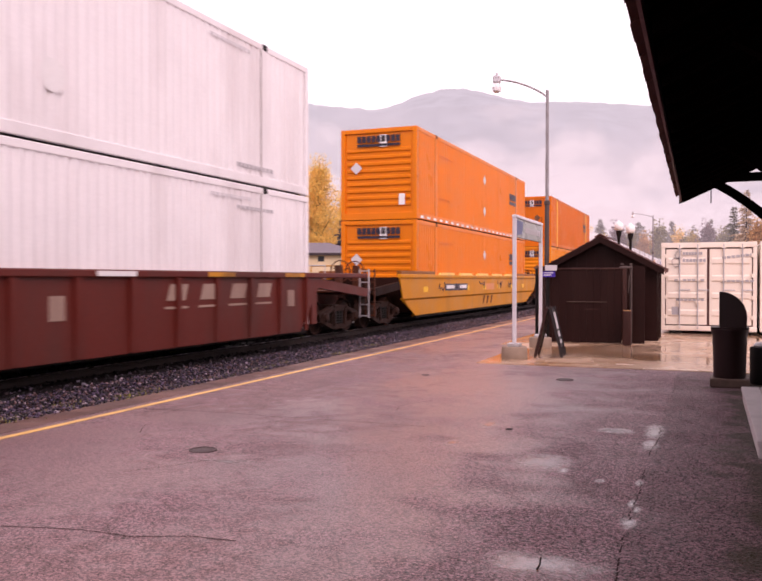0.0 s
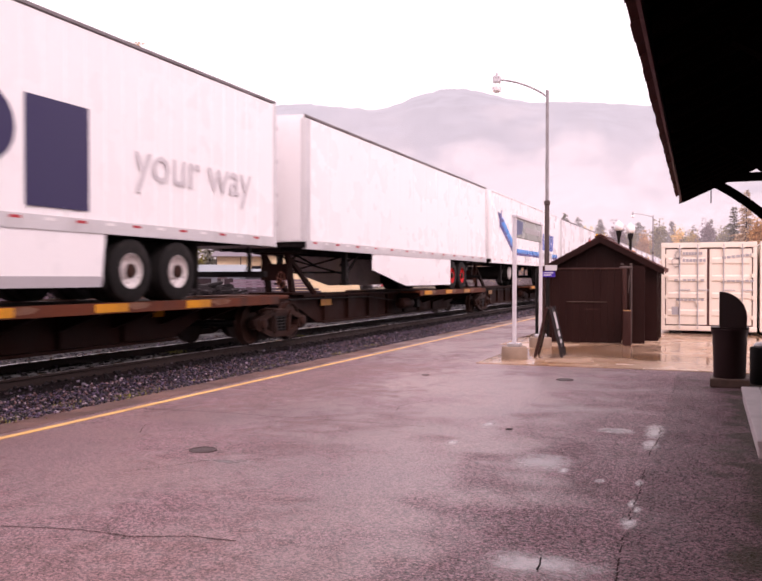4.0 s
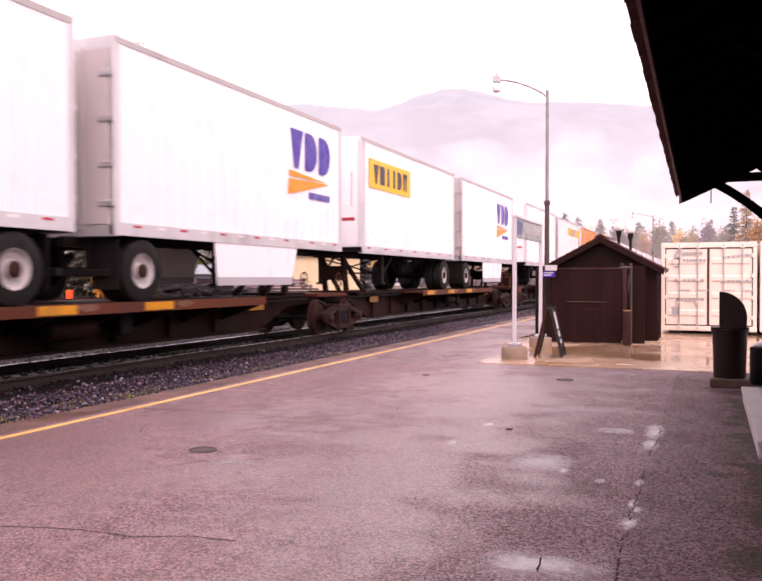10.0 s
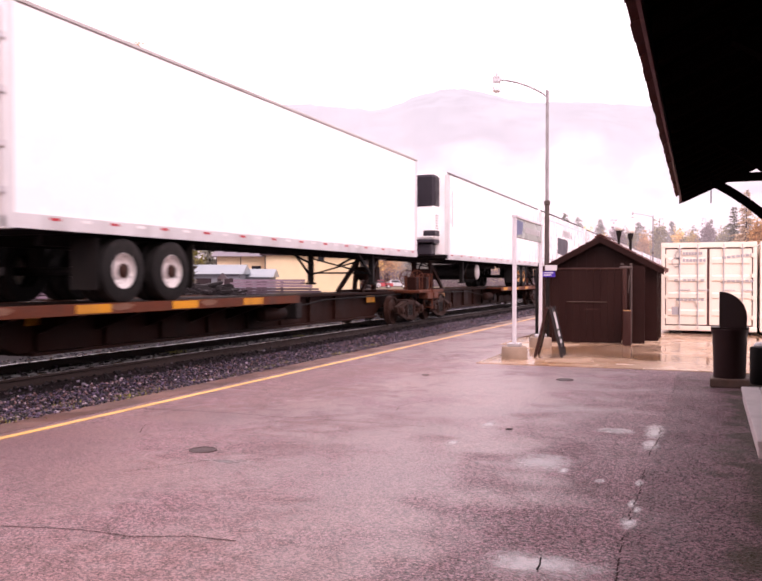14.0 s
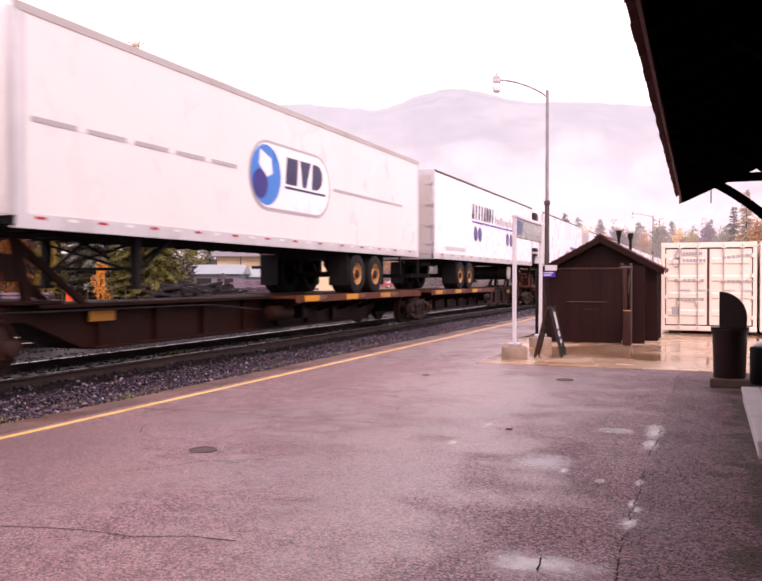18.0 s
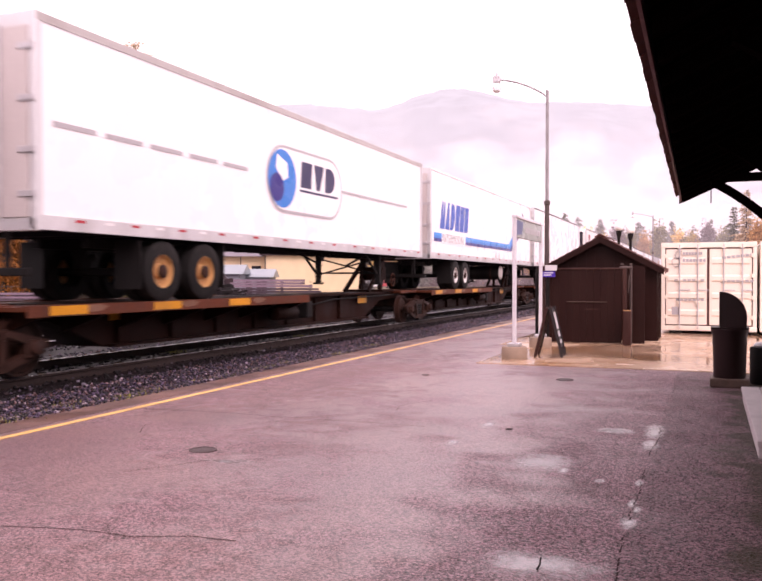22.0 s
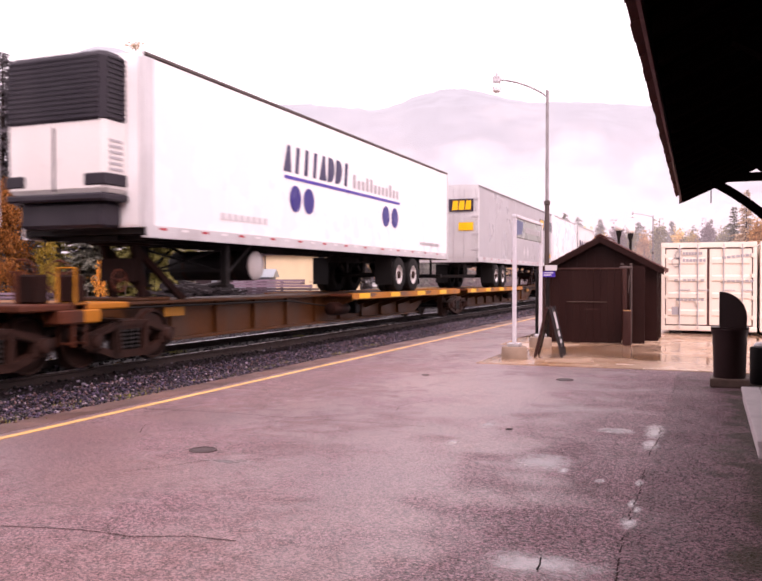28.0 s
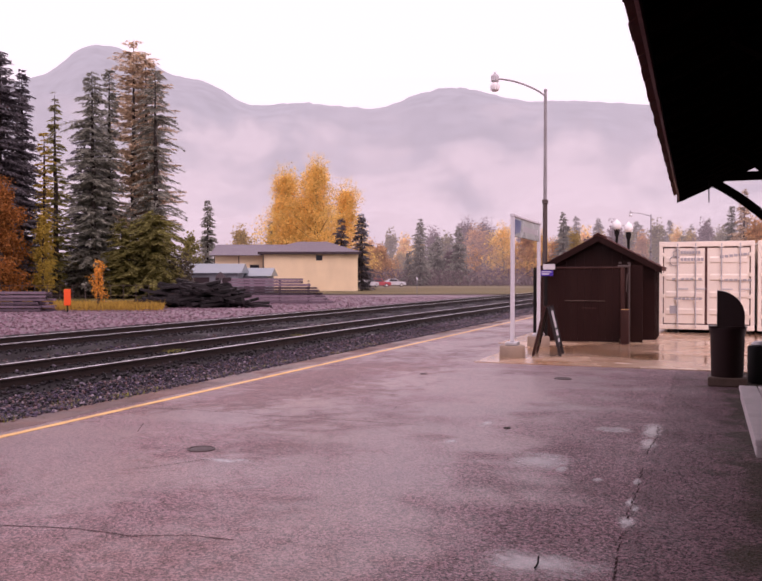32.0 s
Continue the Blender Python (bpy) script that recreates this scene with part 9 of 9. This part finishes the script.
def pole_stack(label, px0, px1, depth, layers, deep, w, h, step, seed):
    """Long timbers in layers with gaps between them; each layer is shorter than the one below."""
    r = random.Random(seed)
    (x0, y0), (x1, y1) = along_ray(px0, depth), along_ray(px1, depth)
    length = math.hypot(x1 - x0, y1 - y0)
    s = thing("timber_stack", label, "stack", "stacks of timber in the yard", at=pose(x0, y0, -0.3, 0, 0, 21.7))
    for i in range(layers):
        for j in range(deep):
            a, b = r.uniform(-0.25, 0.25), length - step * i + r.uniform(-0.4, 0.4)
            z = i * (h + 0.035)
            part("timber", Shape().rbox(a, b, j * (w + 0.03), j * (w + 0.03) + w, z, z + h * r.uniform(0.8, 1.0), 0.015), PURPLE_TIE, s)
        for q in (0.15, 0.5, 0.8):
            if i:
                part("spacer", Shape().box(length * q, length * q + 0.08, 0.05, deep * (w + 0.03) - 0.05, i * (h + 0.035) - 0.036, i * (h + 0.035) - 0.001), SCRAP_WOOD, s)


SCRAP_WOOD = surface("wet_black_tie_wood", (0.013, 0.010, 0.011), 0.6, 0, 0.4, 5, 50, 0.4, 0.01, 0, (0.04, 0.03, 0.034), 0.4, per_object=0.5, spec=0.2)
pole_stack("long weathered timbers stacked in stepped layers", 478, 676, 56, 9, 4, 0.24, 0.155, 0.22, 3)
pole_stack("long weathered timbers stacked in the yard", -40, 100, 42, 6, 4, 0.24, 0.14, 0.05, 4)


SCRAP_MESH = mesh_of("scrap_tie", Shape().rbox(-1.25, 1.25, -0.1, 0.1, -0.16, 0.0, 0.02), SCRAP_WOOD)


def heap(px, depth, n, spread, high, seed):
    """A tumbled heap of old ties."""
    r = random.Random(seed)
    x, y = along_ray(px, depth)
    s = thing("tie_heap", "tumbled heap of black scrapped railway ties", "heap", at=pose(x, y, -0.3, 0, 0, 21.7))
    for k in range(n):
        q = r.random()
        u = r.gauss(0, 0.42)
        z = high * max(0.05, 1 - u * u * 1.2) * q
        o = part("scrap_tie", SCRAP_MESH, None, s)
        o.matrix_basis = pose(u * spread, r.uniform(-1.4, 1.4) * (1 - 0.5 * q), max(0.18, z) + 0.1, r.uniform(-8, 8), r.uniform(-14, 14), r.uniform(-50, 50))
    return s


heap(402, 49, 190, 3.1, 1.35, 7)


def building():
    x, y = along_ray(642, 104)
    b = thing("low_building", "low cream stucco building with dark hipped roof", "building", at=pose(x, y, -0.3, 0, 0, 21.7))
    w = 5.95
    part("main_wall", Shape().box(-w, w, 0.0, 14.0, 0.0, 4.95), CREAM_STUCCO, b)
    o = Shape()
    e = 0.55
    v = [(-w - e, -e, 4.95), (w + e, -e, 4.95), (w + e, 14 + e, 4.95), (-w - e, 14 + e, 4.95), (-1.9, 4.2, 6.45), (1.9, 4.2, 6.45), (1.9, 10, 6.45), (-1.9, 10, 6.45)]
    o.add(v, [(3, 2, 1, 0), (4, 5, 6, 7), (0, 1, 5, 4), (1, 2, 6, 5), (2, 3, 7, 6), (3, 0, 4, 7)])
    part("roof", o, DARK_ROOF, b, "dark grey hipped shingle roof")
    part("fascia", Shape().box(-w - e - 0.02, w + e + 0.02, -e - 0.03, -e + 0.05, 4.66, 4.98), DARK_TRIM, b)
    part("fascia", Shape().box(-w - e - 0.03, -w - e + 0.05, -e + 0.06, 14 + e, 4.66, 4.98), DARK_TRIM, b)
    wn_ = part("window", Shape().box(0.75, 1.55, -0.05, 0.02, 3.9, 4.55), DARK_TRIM, b, "small dark wall vent")
    part("pane", Shape().box(0.83, 1.47, -0.06, -0.04, 3.97, 4.48), GLASS_DARK, wn_)
    part("base_course", Shape().box(-w - 0.03, w + 0.03, -0.03, 0.0, 0.0, 0.95), CREAM_STUCCO, b)
    part("downpipe", Shape().tube((-w + 0.1, -0.08, 0.0), (-w + 0.1, -0.08, 4.6), 0.06, seg=8), DARK_TRIM, b)
    # set-back wing
    part("wing_wall", Shape().box(-w - 6.6, -w, 3.0, 12.0, 0.0, 4.6), CREAM_STUCCO, b)
    part("wing_roof", Shape().prism([(2.0, 4.6), (13.0, 4.6), (7.5, 6.2)], "x", -w - 7.2, -w + 3.0), DARK_ROOF, b)
    for k in range(3):
        f = part("window", Shape().box(-w - 5.9 + k * 1.9, -w - 4.7 + k * 1.9, 2.94, 3.02, 1.6, 3.4), DARK_TRIM, b)
        part("pane", Shape().box(-w - 5.8 + k * 1.9, -w - 4.8 + k * 1.9, 2.92, 2.95, 1.7, 3.3), GLASS_DARK, f)
    for k in range(3):
        part("porch_post", Shape().box(-w - 6.5 + k * 3.1, -w - 6.4 + k * 3.1, 1.9, 2.0, 0.0, 4.5), DARK_TRIM, b)


building()


def low_roof(px, depth, w, d, h, ridge_h, label):
    x, y = along_ray(px, depth)
    b = thing("yard_shed", label, "shed", at=pose(x, y, -0.3, 0, 0, 21.7))
    part("wall", Shape().box(-w, w, 0, d, 0, h), surface("grey_blue_siding", (0.22, 0.24, 0.27), 0.6, 0, 0.15, 1, 10, 0.1), b)
    part("roof", Shape().prism([(-0.4, h), (d + 0.4, h), (d / 2, h + ridge_h)], "x", -w - 0.4, w + 0.4), METAL_ROOF, b, "pale blue-grey metal roof")
    for k in range(3):
        part("door", Shape().box(-w + 0.5 + k * w * 0.62, -w + 0.5 + k * w * 0.62 + w * 0.45, -0.04, -0.005, 0.0, h * 0.8), DARK_TRIM, b)


low_roof(420, 84, 3.6, 5.0, 2.2, 1.0, "low shed with a pale blue metal roof")
low_roof(505, 88, 2.6, 5.0, 1.9, 0.9, "low shed with a pale blue metal roof")
ch = thing("chimney_cowl", "small dark conical cowl behind the tie heap", "vent", at=pose(*along_ray(458, 60), -0.3))
part("pipe", Shape().tube((0, 0, 0), (0, 0, 1.75), 0.12, seg=10), LAMP_GREY, ch)
part("cap", Shape().lathe((0, 0, 1.7), (0, 0, 1), [(0.42, 0), (0.40, 0.04), (0.05, 0.45)], 14), DARK_TRIM, ch)

mk_ = thing("yard_marker", "bright orange upright yard marker post", "marker", at=pose(-29.9, 32.76, -0.3, 0, 0, 21.7))
part("panel", Shape().rbox(-0.17, 0.17, -0.05, 0.05, 0.32, 1.15, 0.03), SAFETY_ORANGE, mk_)
part("stake", Shape().tube((0, 0, 0), (0, 0, 0.4), 0.04, seg=8), BLACK_STEEL, mk_)
sgp = thing("trackside_stake", "thin pale trackside stake", "marker", at=pose(*along_ray(862, 72), -0.3))
part("stake", Shape().tube((0, 0, 0), (0, 0, 1.6), 0.03, seg=6), LAMP_GREY, sgp)
part("tag", Shape().rbox(-0.07, 0.07, -0.02, 0.02, 1.5, 1.75, 0.01), SIGN_WHITE, sgp)


def parked_car(px, depth, turn, body, label, pickup=False):
    x, y = along_ray(px, depth)
    c = thing("parked_car", label, "car", "parked cars", at=pose(x, y, -0.3, 0, 0, turn))
    o = [(-2.2, 0.35), (2.2, 0.35), (2.25, 0.75), (2.1, 0.92), (0.9, 1.0), (0.4, 1.5), (-0.9, 1.52), (-1.2 if pickup else -1.9, 1.0), (-2.2, 0.98)]
    part("body", Shape().prism(o, "y", -0.85, 0.85), body, c, "", None, 0.05)
    part("side_window", Shape().prism([(0.75, 1.02), (0.35, 1.42), (-0.85, 1.44), (-1.05, 1.02)], "y", -0.86, 0.86), GLASS_DARK, c)
    for a in (-1.35, 1.35):
        for s in (-0.78, 0.78):
            w = part("wheel", Shape().lathe((a, s, 0.34), (0, 1, 0), [(0.05, -0.1), (0.33, -0.1), (0.34, 0.1), (0.05, 0.1)], 16), TYRE, c)
            part("rim", Shape().lathe((a, s, 0.34), (0, 1, 0), [(0.02, -0.115), (0.2, -0.11), (0.2, 0.11), (0.02, 0.115)], 12), RIM_SILVER, w)


parked_car(783, 150, 30, CAR_RED, "dark red pickup truck parked by the grass", True)
parked_car(815, 158, 25, CAR_SILVER, "silver car parked by the grass")
parked_car(762, 146, 80, CAR_SILVER, "white car parked by the grass")

yb = thing("yellow_bollard", "tall yellow steel guard post behind the shed", "post", at=pose(*along_ray(1350, 36), 0.012))
part("pipe", Shape().lathe((0, 0, 0), (0, 0, 1), [(0.14, 0.0), (0.14, 1.65), (0.11, 1.75), (0.03, 1.79)], 14), TRUCK_YELLOW, yb, "", 40)
for k, (px, d, hh) in enumerate(((1273, 33, 3.62), (1297, 32, 3.46))):
    g_ = thing("globe_lamp", "black lamp post with a white glass globe", "lamp", "globe lamps", at=pose(*along_ray(px, d), 0.012))
    part("post", Shape().lathe((0, 0, 0), (0, 0, 1), [(0.13, 0.0), (0.12, 0.3), (0.06, 0.5), (0.055, hh - 0.6), (0.10, hh - 0.45), (0.11, hh - 0.3), (0.07, hh - 0.28)], 14), BLACK_STEEL, g_, "", 50)
    part("globe", Shape().lathe((0, 0, hh - 0.3), (0, 0, 1), [(0.07, 0.0), (0.15, 0.06), (0.18, 0.16), (0.15, 0.28), (0.09, 0.34), (0.06, 0.36), (0.02, 0.42)], 18), GLOBE, g_, "white glass globe", 60)


def motions():
    """The train comes in along the track, slowly gathering speed."""
    times = [2.0 * k for k in range(17)]
    for item in MOVING:
        ob, along, z = item[:3]
        turn = item[3] if len(item) > 3 else 0
        walk(ob, [(t, pose(TRACK_X, along - travelled(t), z, 0, 0, turn)) for t in times])


motions()
